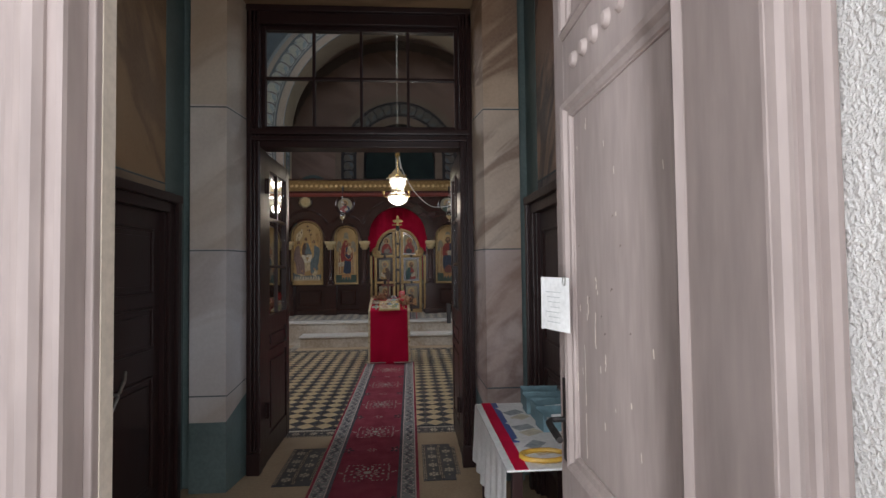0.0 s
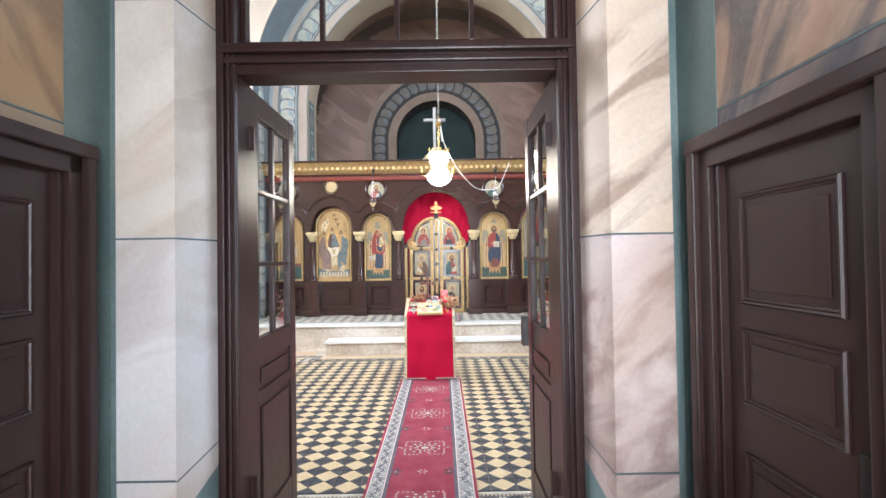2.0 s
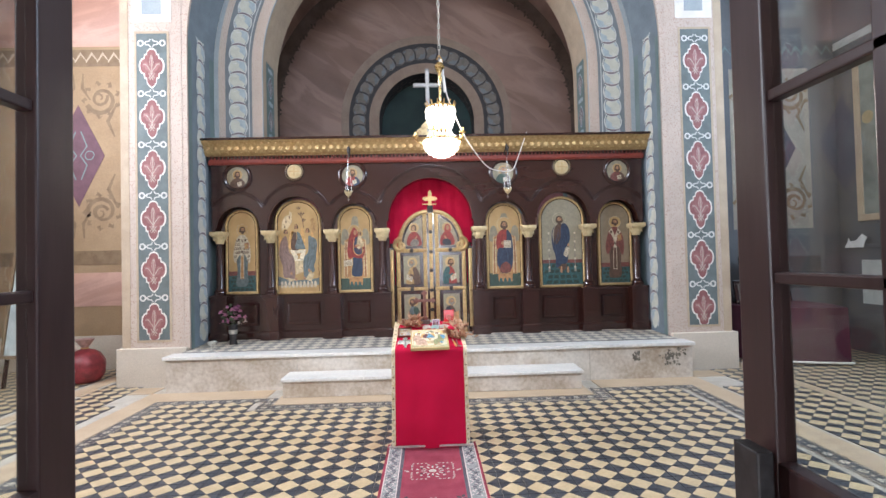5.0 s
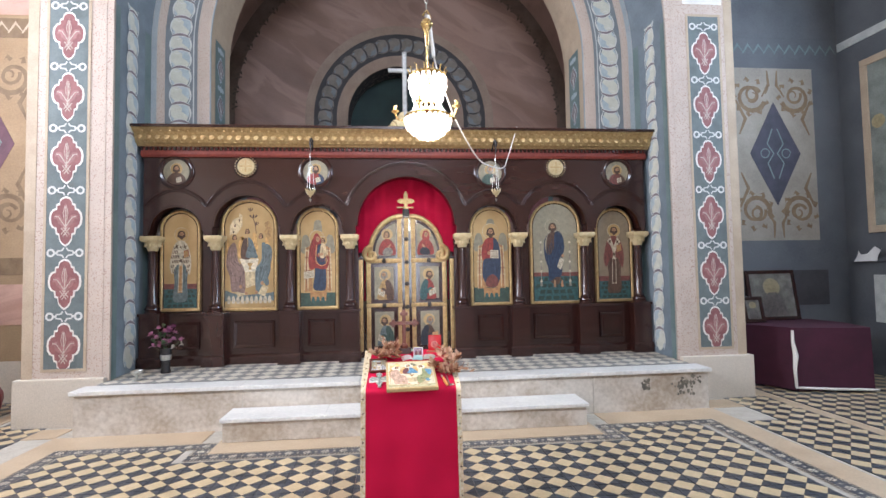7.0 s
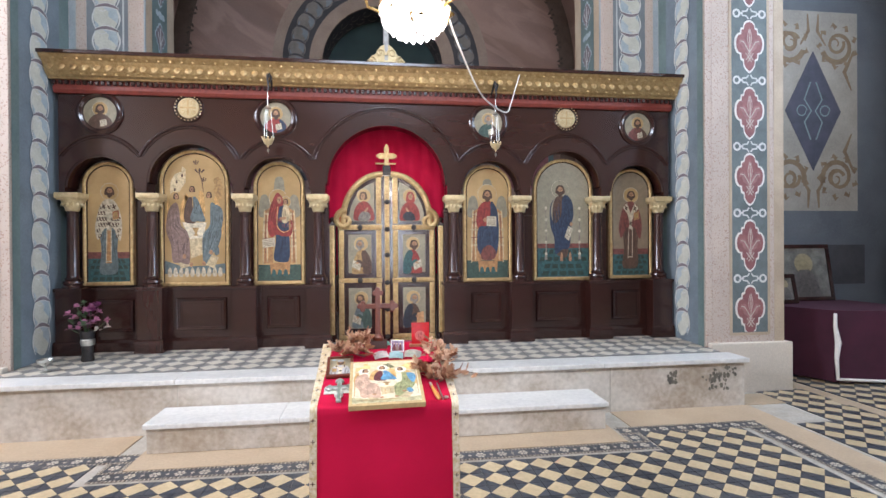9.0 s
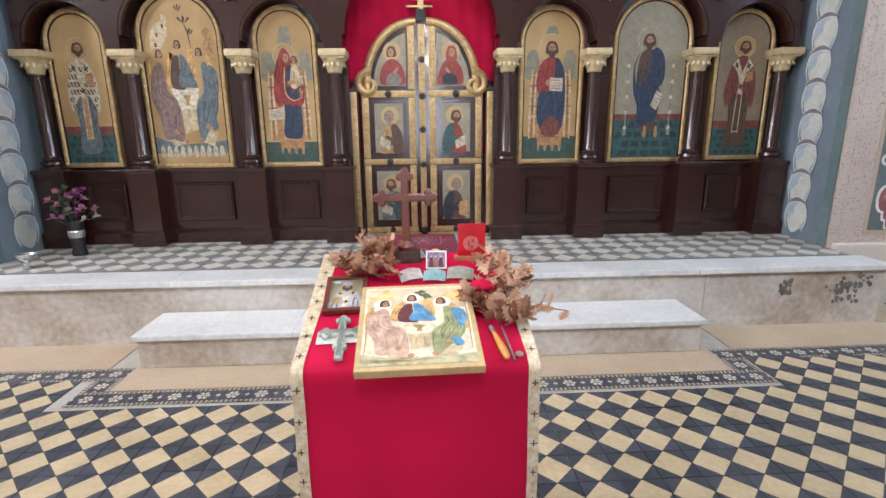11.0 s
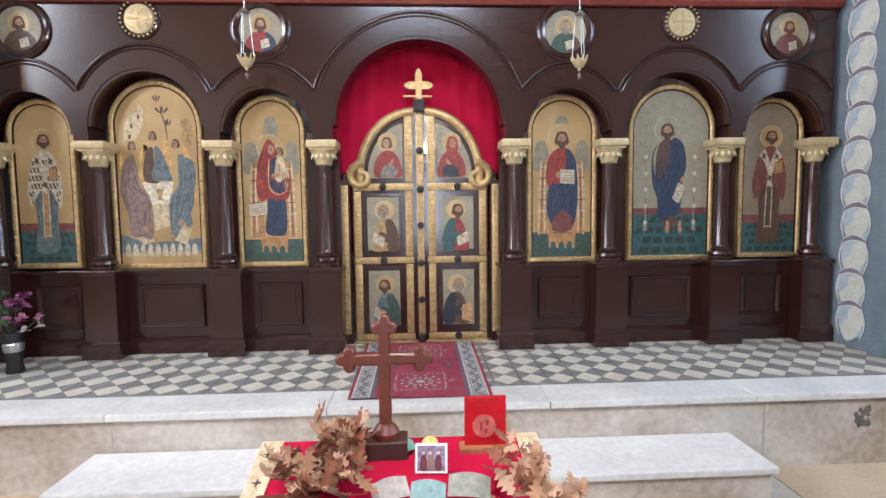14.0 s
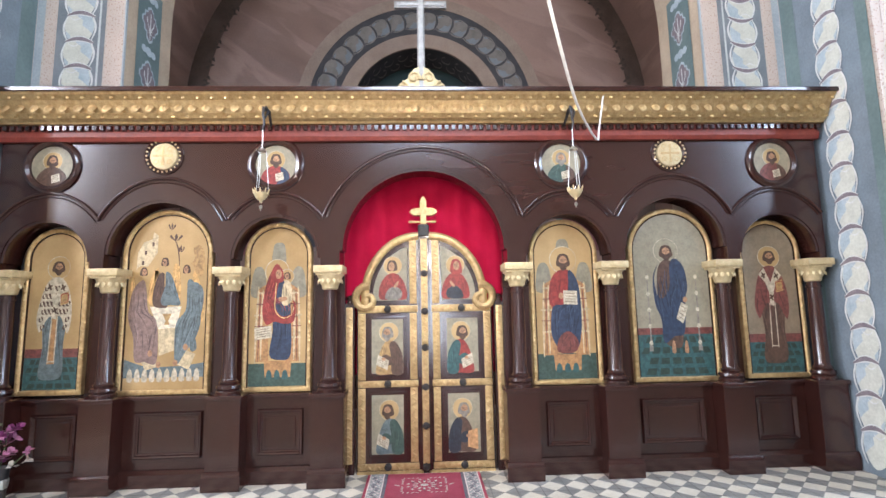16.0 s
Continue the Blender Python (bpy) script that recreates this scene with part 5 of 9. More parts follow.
# dado with sunk panels, pedestals, columns
COLS = (0.715, 1.45, 2.345, 3.08)
add("dado", box(AX - 3.17, AX - 0.62, DY + 0.02, DY + 0.12, SF - 0.03, 2.06), "walnut_h", "walnut back boards")
add("dado", box(AX + 0.62, AX + 3.17, DY + 0.02, DY + 0.12, SF - 0.03, 2.06), "walnut_h", "walnut back boards")
for s in (-1, 1):
    for c0, c1 in zip(COLS, COLS[1:]):
        x0, x1 = sorted((AX + s * (c0 + 0.12), AX + s * (c1 - 0.12)))
        b = box(x0, x1, DY - 0.03, DY + 0.02, SF, 1.09)
        board = add("dado_panel", b, "walnut_h", "sunk panel with raised moulding")
        add("moulding", panel_frame(bmesh.new(), x0 + 0.08, x1 - 0.08, SF + 0.20, 1.00, DY - 0.03, -0.022, 0.034), "walnut", "", board)
        add("raised_field", box(x0 + 0.135, x1 - 0.135, DY - 0.036, DY - 0.028, SF + 0.255, 0.945, 0.004), "walnut_h", "", board)
        add("ledge", box(x0 - 0.01, x1 + 0.01, DY - 0.055, DY + 0.02, 1.085, 1.115, 0.006), "walnut_h")
        b = swept([(DY - 0.03, SF), (DY - 0.075, SF), (DY - 0.075, SF + 0.095), (DY - 0.05, SF + 0.12), (DY - 0.03, SF + 0.12)], x0, x1)
        add("skirting", b, "walnut_h")
    for c in COLS:
        x = AX + s * c
        w = 0.118
        ped = add("pedestal", box(x - w, x + w, SY - 0.03, DY + 0.02, SF + 0.10, 1.095, 0.005), "walnut", "walnut pedestal")
        foot = box(x - w - 0.018, x + w + 0.018, SY - 0.05, DY, SF - 0.02, SF + 0.105, 0.005)
        add("pedestal_foot", foot, "walnut", "", ped)
        add("foot_moulding", swept([(SY - 0.028, SF + 0.105), (SY - 0.048, SF + 0.105), (SY - 0.046, SF + 0.118), (SY - 0.036, SF + 0.132), (SY - 0.028, SF + 0.135)], x - w - 0.014, x + w + 0.014), "walnut", "", ped)
        add("pedestal_cap", box(x - w - 0.012, x + w + 0.012, SY - 0.045, DY + 0.01, 1.09, 1.125, 0.008), "walnut", "", ped)
        cy = SY + 0.055
        prof = [(0.088, 0), (0.088, 0.02), (0.078, 0.03), (0.088, 0.045), (0.084, 0.065), (0.064, 0.075), (0.070, 0.09), (0.058, 0.10), (0.052, 0.115), (0.050, 0.55), (0.046, 0.70), (0.054, 0.705), (0.054, 0.72), (0.046, 0.725), (0.046, 0.755)]
        add("column", lathe(prof, 24, (x, cy, 1.125)), "walnut", "slim polished walnut column", smooth=True)
        b = lathe([(0.048, 0), (0.060, 0.01), (0.062, 0.03), (0.080, 0.07), (0.098, 0.11), (0.100, 0.125)], 24, (x, cy, 1.875))
        box(x - 0.108, x + 0.108, SY - 0.055, SY + 0.165, 2.0, 2.055, 0.008, bm=b)
        box(x - 0.092, x + 0.092, SY - 0.04, SY + 0.15, 1.985, 2.0, bm=b)
        for k in range(12):
            a = 2 * math.pi * k / 12
            q = lathe([(0, 0.012), (0.012, 0.006), (0.018, 0)], 6)
            turned(q, Matrix.Translation((x + 0.082 * math.cos(a), cy + 0.082 * math.sin(a), 1.945)) @ pose(0, 0, 0, 0, 0, math.degrees(a)) @ pose(0, 0, 0, 0, 65, 0) @ Matrix.Diagonal((1.6, 0.9, 1, 1)))
            joined(q, b)
        add("capital", b, "capital", "pale gilt leafy capital", smooth=True)

# painted figures: soft outlines laid in thin layers of paint
def soft(raw, n=4, closed=True):
    """A smooth line through points."""
    P, out, m = [Vector(p) for p in raw], [], len(raw)
    for i in range(m if closed else m - 1):
        a, b_, c, d = (P[(i + k) % m] if closed else P[min(max(i + k, 0), m - 1)] for k in (-1, 0, 1, 2))
        for k in range(n):
            t = k / n
            q = 0.5 * ((2 * b_) + (c - a) * t + (2 * a - 5 * b_ + 4 * c - d) * t * t + (3 * b_ - a - 3 * c + d) * t ** 3)
            out.append((q.x, q.y))
    return out if closed else out + [tuple(P[-1])]


def round_of(x, z, rx, rz, n=20):
    return [(x + rx * math.cos(2 * math.pi * i / n), z + rz * math.sin(2 * math.pi * i / n)) for i in range(n)]


def pleats(raw, count, seed, top=0.94, low=0.06):
    """Lines that run down inside an outline, as folds do."""
    rnd = random.Random(seed)
    line = soft(raw)
    zs = [p[1] for p in line]
    z0, z1 = min(zs), max(zs)
    out = []
    for k in range(count):
        f, drift = (k + rnd.uniform(0.2, 0.8)) / count, rnd.uniform(-0.30, 0.30)
        mid = rnd.uniform(0.30, 0.72)
        a, c = max(low, mid - rnd.uniform(0.12, 0.30)), min(top, mid + rnd.uniform(0.12, 0.30))
        run = []
        for j in range(6):
            z = z0 + (z1 - z0) * (c + (a - c) * j / 5)
            xs = sorted(p[0] + (q[0] - p[0]) * (z - p[1]) / (q[1] - p[1]) for p, q in zip(line, line[1:] + line[:1]) if (p[1] - z) * (q[1] - z) < 0)
            if len(xs) < 2:
                continue
            g = min(0.94, max(0.06, f + drift * (j / 5 - 0.4)))
            run.append((xs[0] + (xs[-1] - xs[0]) * g, z))
        if len(run) > 2:
            out.append(run)
    return out


TONES = {}
def tone(key, k):
    """A lighter or deeper mix of one of the painter's colours."""
    if (key, k) not in TONES:
        c = COLOURS[key]
        TONES[key, k] = paint("painted_" + key + ("_light" if k > 1 else "_deep" if k < 1 else ""), tuple(min(0.8, x * k + (0.02 if k > 1 else 0)) for x in c), 0.34, 0.5, scale=38)
    return TONES[key, k]


COLOURS = {"red": (0.235, 0.030, 0.024), "blue": (0.024, 0.038, 0.072), "umber": (0.085, 0.046, 0.03), "green": (0.040, 0.070, 0.055), "teal": (0.032, 0.085, 0.085), "ochre": (0.36, 0.22, 0.085), "ivory": (0.47, 0.41, 0.30), "mauve": (0.205, 0.135, 0.115), "orange": (0.36, 0.19, 0.075), "steel": (0.115, 0.145, 0.15), "maroon": (0.15, 0.045, 0.036), "skin": (0.35, 0.19, 0.10), "brown": (0.065, 0.034, 0.019), "grey": (0.20, 0.175, 0.145), "clear_blue": (0.10, 0.26, 0.42), "rose": (0.47, 0.315, 0.235), "olive": (0.27, 0.28, 0.13), "wine": (0.11, 0.026, 0.03), "wing": (0.52, 0.31, 0.11), "cream": (0.50, 0.40, 0.24), "night": (0.020, 0.024, 0.034), "moss": (0.44, 0.41, 0.24)}


class Canvas:
    """A painted panel: put() and lines() take points in the panel's own measure."""
    def __init__(self, parent, fx, y, xf=None, unit=1.0):
        self.parent, self.fx, self.y, self.xf, self.unit = parent, fx, y, xf, unit

    def put(self, name, raw, level, m, smooth=True):
        q = bmesh.new()
        q.faces.new([q.verts.new((x, self.y - 0.0005 * level, z)) for x, z in (self.fx(*p) for p in (soft(raw) if smooth else raw))])
        return part(name, turned(q, self.xf) if self.xf else q, m, self.parent)

    def lines(self, name, runs, width, level, m):
        q = bmesh.new()
        yy = self.y - 0.0005 * level
        for run in runs:
            pts = [self.fx(*p) for p in soft(run, 3, False)]
            n = len(pts)
            stroke(pts, [width * self.unit * (0.25 + 0.75 * math.sin(math.pi * (i + 0.5) / n)) for i in range(n)], yy, yy, q)
        return tagged(part(name, turned(q, self.xf) if self.xf else q, m, self.parent), kind="stuff")

    def garment(self, name, raw, level, key, folds=6, seed=1):
        self.put(name, raw, level, tone(key, 1))
        if folds:
            self.lines("fold_shade", pleats(raw, folds, seed), 0.0075, level + 0.3, tone(key, 0.58))
            self.lines("fold_light", pleats(raw, max(2, folds - 2), seed + 50), 0.0042, level + 0.4, tone(key, 1.35))

    def head(self, x, z, rx, rz, level, hair="brown", beard=True, turn=0.0, veil=None):
        """Hair, face with brow and nose, beard."""
        if veil:
            self.put("veil", [(x - rx * 1.5, z - rz * 1.7), (x - rx * 1.5, z + rz * 0.3), (x - rx * 0.7, z + rz * 1.4), (x + rx * 0.7, z + rz * 1.4), (x + rx * 1.4, z + rz * 0.2), (x + rx * 1.3, z - rz * 1.6)], level, tone(veil, 1))
        else:
            self.put("hair", [(x - rx * 1.2, z - rz * 0.9), (x - rx * 1.3, z + rz * 0.3), (x - rx * 0.7, z + rz * 1.3), (x + rx * 0.7, z + rz * 1.3), (x + rx * 1.3, z + rz * 0.3), (x + rx * 1.2, z - rz * 0.9)], level, tone(hair, 1))
        fx = x + turn * rx * 0.25
        self.put("face", round_of(fx, z, rx * 0.82, rz, 14), level + 0.5, tone("skin", 1))
        if beard:
            self.put("beard", [(fx - rx * 0.85, z - rz * 0.1), (fx - rx * 0.3, z - rz * 0.35), (fx + rx * 0.3, z - rz * 0.35), (fx + rx * 0.85, z - rz * 0.1), (fx + rx * 0.75, z - rz * 1.1), (fx, z - rz * 1.75), (fx - rx * 0.75, z - rz * 1.1)], level + 0.8, tone(hair, 1))
        self.lines("features", [[(fx - rx * 0.55, z + rz * 0.28), (fx - rx * 0.1, z + rz * 0.25)], [(fx + rx * 0.1, z + rz * 0.25), (fx + rx * 0.55, z + rz * 0.28)], [(fx + turn * rx * 0.1, z + rz * 0.2), (fx + turn * rx * 0.2, z - rz * 0.25)]], 0.006, level + 1, tone("brown", 1))

    def halo(self, x, z, rx, rz, level, m="goldleaf", edge="ivory"):
        self.put("halo", round_of(x, z, rx, rz, 26), level, m)
        self.lines("halo_line", [round_of(x, z, rx, rz, 26) + [(x + rx, z)]], 0.006, level + 0.2, tone(edge, 1))

    def page(self, name, raw, level):
        """An open page with faint lines of writing."""
        self.put(name, raw, level, tone("ivory", 1), False)
        (ax, az), (bx, bz), (cx, cz), (dx, dz) = raw
        runs = []
        for k in range(4):
            f = 0.2 + 0.2 * k
            runs.append([(ax + (dx - ax) * f + (bx - ax) * 0.12, az + (dz - az) * f + (bz - az) * 0.12), (bx + (cx - bx) * f - (bx - ax) * 0.12, bz + (cz - bz) * f - (bz - az) * 0.12)])
        self.lines("writing_line", runs, 0.004, level + 0.4, tone("umber", 1))


# medallions of the frieze
def ring_frame(cx, cz, r0, r1, y, depth):
    return turned(lathe([(r1, 0), (r1, depth * 0.4), (r1 - 0.012, depth * 0.8), ((r0 + r1) / 2, depth), (r0 + 0.006, depth * 0.6), (r0, 0)], 36), pose(cx, y, cz, 90))


def bust(b_parent, cx, y, cz, k, robe, hair):
    """A half-length painted saint in a round: halo, robe, head, open book."""
    c = Canvas(b_parent, lambda u, v: (cx + u * k, cz + v * k), y, None, 0.6)
    c.halo(0.0, 0.36, 0.44, 0.44, 1)
    c.garment("robe", [(-0.60, -0.70), (0.0, -0.92), (0.60, -0.70), (0.66, -0.36), (0.40, -0.06), (0.14, 0.06), (-0.14, 0.06), (-0.42, -0.08), (-0.66, -0.40)], 2, robe, 6, int(cx * 50))
    c.garment("mantle", [(0.05, -0.88), (0.58, -0.70), (0.64, -0.36), (0.42, -0.08), (0.22, -0.02), (0.24, -0.40)], 3, "blue" if robe == "red" else "umber", 3, 4)
    c.page("open_book", [(0.02, -0.72), (0.40, -0.60), (0.34, -0.24), (-0.02, -0.34)], 4)
    c.head(0.0, 0.34, 0.19, 0.22, 5, hair, True, 0.3)


PALE = paint("painted_pale_ground", (0.27, 0.24, 0.165))
for u, robe, hair in ((-2.79, "umber", "brown"), (-1.127, "red", "brown"), (1.09, "green", "grey"), (2.80, "maroon", "brown")):
    m = thing("icon_medallion", (AX + u, SY, 2.84), "round painted icon in a dark polished ring", "icon", "round icons of the frieze")
    part("ring", ring_frame(AX + u, 2.838, 0.152, 0.213, SY, 0.032), "walnut", m, "dark polished ring", True)
    part("ground", disc(AX + u, 2.84, 0.153, SY - 0.004, SY, 32), PALE, m)
    bust(m, AX + u, SY - 0.004, 2.82, 0.160, robe, hair)
for u in (-1.97, 1.965):
    m = thing("gilt_rosette", (AX + u, SY, 2.91), "round gilt boss with a beaded dark rim", "boss", "gilt bosses of the frieze")
    part("rim", ring_frame(AX + u, 2.91, 0.104, 0.145, SY, 0.022), "walnut", m, "dark rim", True)
    b = turned(lathe([(0, 0.02), (0.06, 0.018), (0.10, 0.012), (0.107, 0)], 32), pose(AX + u, SY, 2.91, 90))
    part("boss", b, "capital", m, "gilt field", True)
    for k in range(24):
        a = 2 * math.pi * k / 24
        q = turned(lathe([(0, 0.010), (0.007, 0.007), (0.009, 0)], 6), pose(AX + u + 0.125 * math.cos(a), SY - 0.017, 2.91 + 0.125 * math.sin(a), 90))
        part("bead", q, "capital", m)
    b = bmesh.new()
    for c in ((1, 0), (0, 1), (-1, 0), (0, -1)):
        stroke([(AX + u, 2.91), (AX + u + 0.075 * c[0], 2.91 + 0.075 * c[1])], [0.012, 0.02], SY - 0.0225, SY - 0.0225, b)
        stroke(spiral(AX + u + 0.05 * (c[0] - c[1]), 2.91 + 0.05 * (c[0] + c[1]), 0.022, 0.012, 0, 1.0, 10), 0.006, SY - 0.0225, SY - 0.0225, b)
    part("cross_relief", b, "gilt", m)


# the large icons
def tiled_floor(c, top, wall, squares="night"):
    """A painted floor of square slabs that narrow towards the back, and a low wall behind."""
    c.put("painted_floor", [(-1, 0), (1, 0), (1, top), (-1, top)], 1, tone("teal", 1), False)
    for r in range(4):
        f0, f1 = (r + 0.18) / 4, (r + 0.78) / 4
        for k in range(-3, 4):
            k0, k1 = 1 - 0.42 * f0, 1 - 0.42 * f1
            quad = [((k * 0.36 - 0.13) * k0, top * f0), ((k * 0.36 + 0.13) * k0, top * f0), ((k * 0.36 + 0.13) * k1, top * f1), ((k * 0.36 - 0.13) * k1, top * f1)]
            if max(abs(p[0]) for p in quad) < 1:
                c.put("floor_square", quad, 1.6, tone("green", 0.42), False)
    c.put("painted_wall", [(-1, top), (1, top), (1, wall), (-1, wall)], 1.2, tone("maroon", 1), False)


def throne(c):
    """A pale carved seat with side posts and small arched blue openings."""
    for s in (-1, 1):
        c.put("blue_arch", [(s * 0.45, 0.56), (s * 0.95, 0.56), (s * 0.95, 0.66), (s * 0.86, 0.73), (s * 0.70, 0.75), (s * 0.54, 0.73), (s * 0.45, 0.66)], 1.3, paint("faded_blue_on_gold", (0.23, 0.21, 0.15), 0.2))
        c.put("throne_side", [(s * 0.30, 0.15), (s * 0.80, 0.15), (s * 0.74, 0.60), (s * 0.40, 0.64)], 1.8, tone("orange", 1), False)
        c.lines("throne_post", [[(s * 0.78, 0.14), (s * 0.76, 0.36), (s * 0.70, 0.62)], [(s * 0.58, 0.16), (s * 0.58, 0.40), (s * 0.54, 0.60)], [(s * 0.40, 0.44), (s * 0.84, 0.44)], [(s * 0.40, 0.30), (s * 0.82, 0.30)], [(s * 0.40, 0.58), (s * 0.74, 0.58)]], 0.016, 2.4, tone("cream", 1))
        c.lines("throne_line", [[(s * 0.68, 0.15), (s * 0.66, 0.40), (s * 0.62, 0.62)], [(s * 0.42, 0.37), (s * 0.82, 0.37)], [(s * 0.42, 0.51), (s * 0.78, 0.51)]], 0.008, 2.6, tone("maroon", 1))
    c.put("footstool", [(-0.42, 0.055), (0.46, 0.055), (0.50, 0.155), (-0.46, 0.155)], 2.8, tone("orange", 1), False)
    for k in (-1, 0, 1):
        c.put("stool_arch", [(k * 0.28 - 0.09, 0.045), (k * 0.28 + 0.09, 0.045), (k * 0.28 + 0.08, 0.085), (k * 0.28, 0.10), (k * 0.28 - 0.08, 0.085)], 3, tone("teal", 1))
    c.put("painted_niche", [(-0.22, 0.76), (0.22, 0.76), (0.22, 0.86), (0.12, 0.90), (-0.12, 0.90), (-0.22, 0.86)], 1.4, paint("faded_blue_on_gold", (0.23, 0.21, 0.15), 0.2))


VESTMENT = [(-0.52, 0.36), (-0.66, 0.44), (-0.58, 0.55), (-0.40, 0.66), (-0.14, 0.71), (0.16, 0.71), (0.42, 0.66), (0.60, 0.56), (0.64, 0.44), (0.54, 0.35), (0.38, 0.40), (0.22, 0.46), (-0.16, 0.46), (-0.34, 0.42)]


def bishop(ob, cx, h, z0, z1, y, cloth, robe, stole, patterned):
    c = Canvas(ob, lambda u, v: (cx + u * h, z0 + v * (z1 - z0)), y)
    tiled_floor(c, 0.20, 0.255)
    c.halo(0.04, 0.775, 0.42, 0.074, 2)
    c.garment("robe", [(-0.46, 0.09), (-0.10, 0.06), (0.42, 0.09), (0.40, 0.28), (0.46, 0.48), (0.0, 0.55), (-0.42, 0.46), (-0.36, 0.26)], 3, robe, 7, 3)
    c.put("stole", [(-0.16, 0.16), (0.12, 0.16), (0.14, 0.50), (-0.10, 0.50)], 4, tone(stole, 1), False)
    c.lines("stole_edge", [[(-0.14, 0.165), (-0.08, 0.50)], [(0.10, 0.165), (0.12, 0.50)], [(-0.15, 0.175), (0.11, 0.175)]], 0.010, 4.5, tone("ivory", 1))
    c.garment("vestment", VESTMENT, 5, cloth, 0 if patterned else 6, 9)
    if patterned:
        rows = []
        for r in range(6):
            for k in range(-4, 5):
                u, v = k * 0.14 + 0.07 * (r % 2), 0.39 + 0.05 * r
                if abs(u) < 0.56 - 0.30 * max(0, v - 0.55) / 0.15 and (v > 0.44 or abs(u) > 0.36):
                    rows += [[(u - 0.05, v + 0.014), (u - 0.05, v - 0.010), (u + 0.03, v - 0.012)], [(u, v + 0.016), (u + 0.05, v + 0.012), (u + 0.05, v - 0.004)]]
        c.lines("vestment_pattern", rows, 0.012, 5.5, tone("umber", 1))
    c.put("shoulder_band", [(-0.42, 0.655), (-0.20, 0.70), (0.02, 0.60), (0.24, 0.70), (0.46, 0.645), (0.24, 0.60), (0.10, 0.53), (0.08, 0.44), (-0.08, 0.45), (-0.06, 0.53), (-0.18, 0.60)], 6, tone("ivory", 1), False)
    runs = []
    for u, v in ((-0.24, 0.65), (0.26, 0.645), (0.01, 0.50)):
        runs += [[(u - 0.09, v - 0.012), (u + 0.09, v + 0.012)], [(u - 0.05, v + 0.022), (u + 0.05, v - 0.022)]]
    c.lines("band_cross", runs, 0.016, 6.5, tone("brown", 1))
    c.put("book", [(0.20, 0.53), (0.50, 0.545), (0.48, 0.62), (0.18, 0.605)], 7, tone("ochre", 1), False)
    c.lines("book_line", [[(0.22, 0.545), (0.46, 0.555), (0.45, 0.605), (0.21, 0.595), (0.22, 0.545)]], 0.007, 7.4, tone("red", 1))
    c.head(0.04, 0.775, 0.17, 0.030, 7.6, "brown", True, 0.3)


def paint_bishop(ob, cx, h, z0, z1, y):
    bishop(ob, cx, h, z0, z1, y, "ivory", "steel", "orange", True)


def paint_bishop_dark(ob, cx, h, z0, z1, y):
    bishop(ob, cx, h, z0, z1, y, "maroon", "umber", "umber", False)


def paint_teacher(ob, cx, h, z0, z1, y):
    c = Canvas(ob, lambda u, v: (cx + u * h, z0 + v * (z1 - z0)), y)
    c.put("painted_floor", [(-1, 0), (1, 0), (1, 0.16), (-1, 0.16)], 1, tone("green", 1), False)
    throne(c)
    c.halo(0.0, 0.765, 0.46, 0.088, 3)
    c.garment("tunic", [(-0.52, 0.48), (-0.50, 0.60), (-0.34, 0.67), (-0.10, 0.70), (0.14, 0.70), (0.30, 0.64), (0.28, 0.44), (-0.10, 0.40)], 4, "red", 5, 21)
    c.garment("mantle", [(-0.50, 0.28), (-0.30, 0.20), (0.0, 0.16), (0.34, 0.18), (0.52, 0.28), (0.56, 0.44), (0.50, 0.60), (0.32, 0.68), (0.16, 0.69), (0.14, 0.58), (0.0, 0.48), (-0.34, 0.47), (-0.48, 0.42)], 5, "blue", 10, 23)
    c.garment("hem", [(-0.30, 0.17), (0.30, 0.17), (0.40, 0.24), (0.10, 0.30), (-0.24, 0.26)], 5.5, "maroon", 4, 25)
    c.page("open_book", [(-0.04, 0.475), (0.44, 0.470), (0.44, 0.560), (-0.04, 0.565)], 6.4)
    c.put("hand", round_of(-0.12, 0.53, 0.08, 0.022, 10), 7, tone("skin", 1))
    c.head(0.0, 0.755, 0.17, 0.036, 7, "brown", True, 0.1)


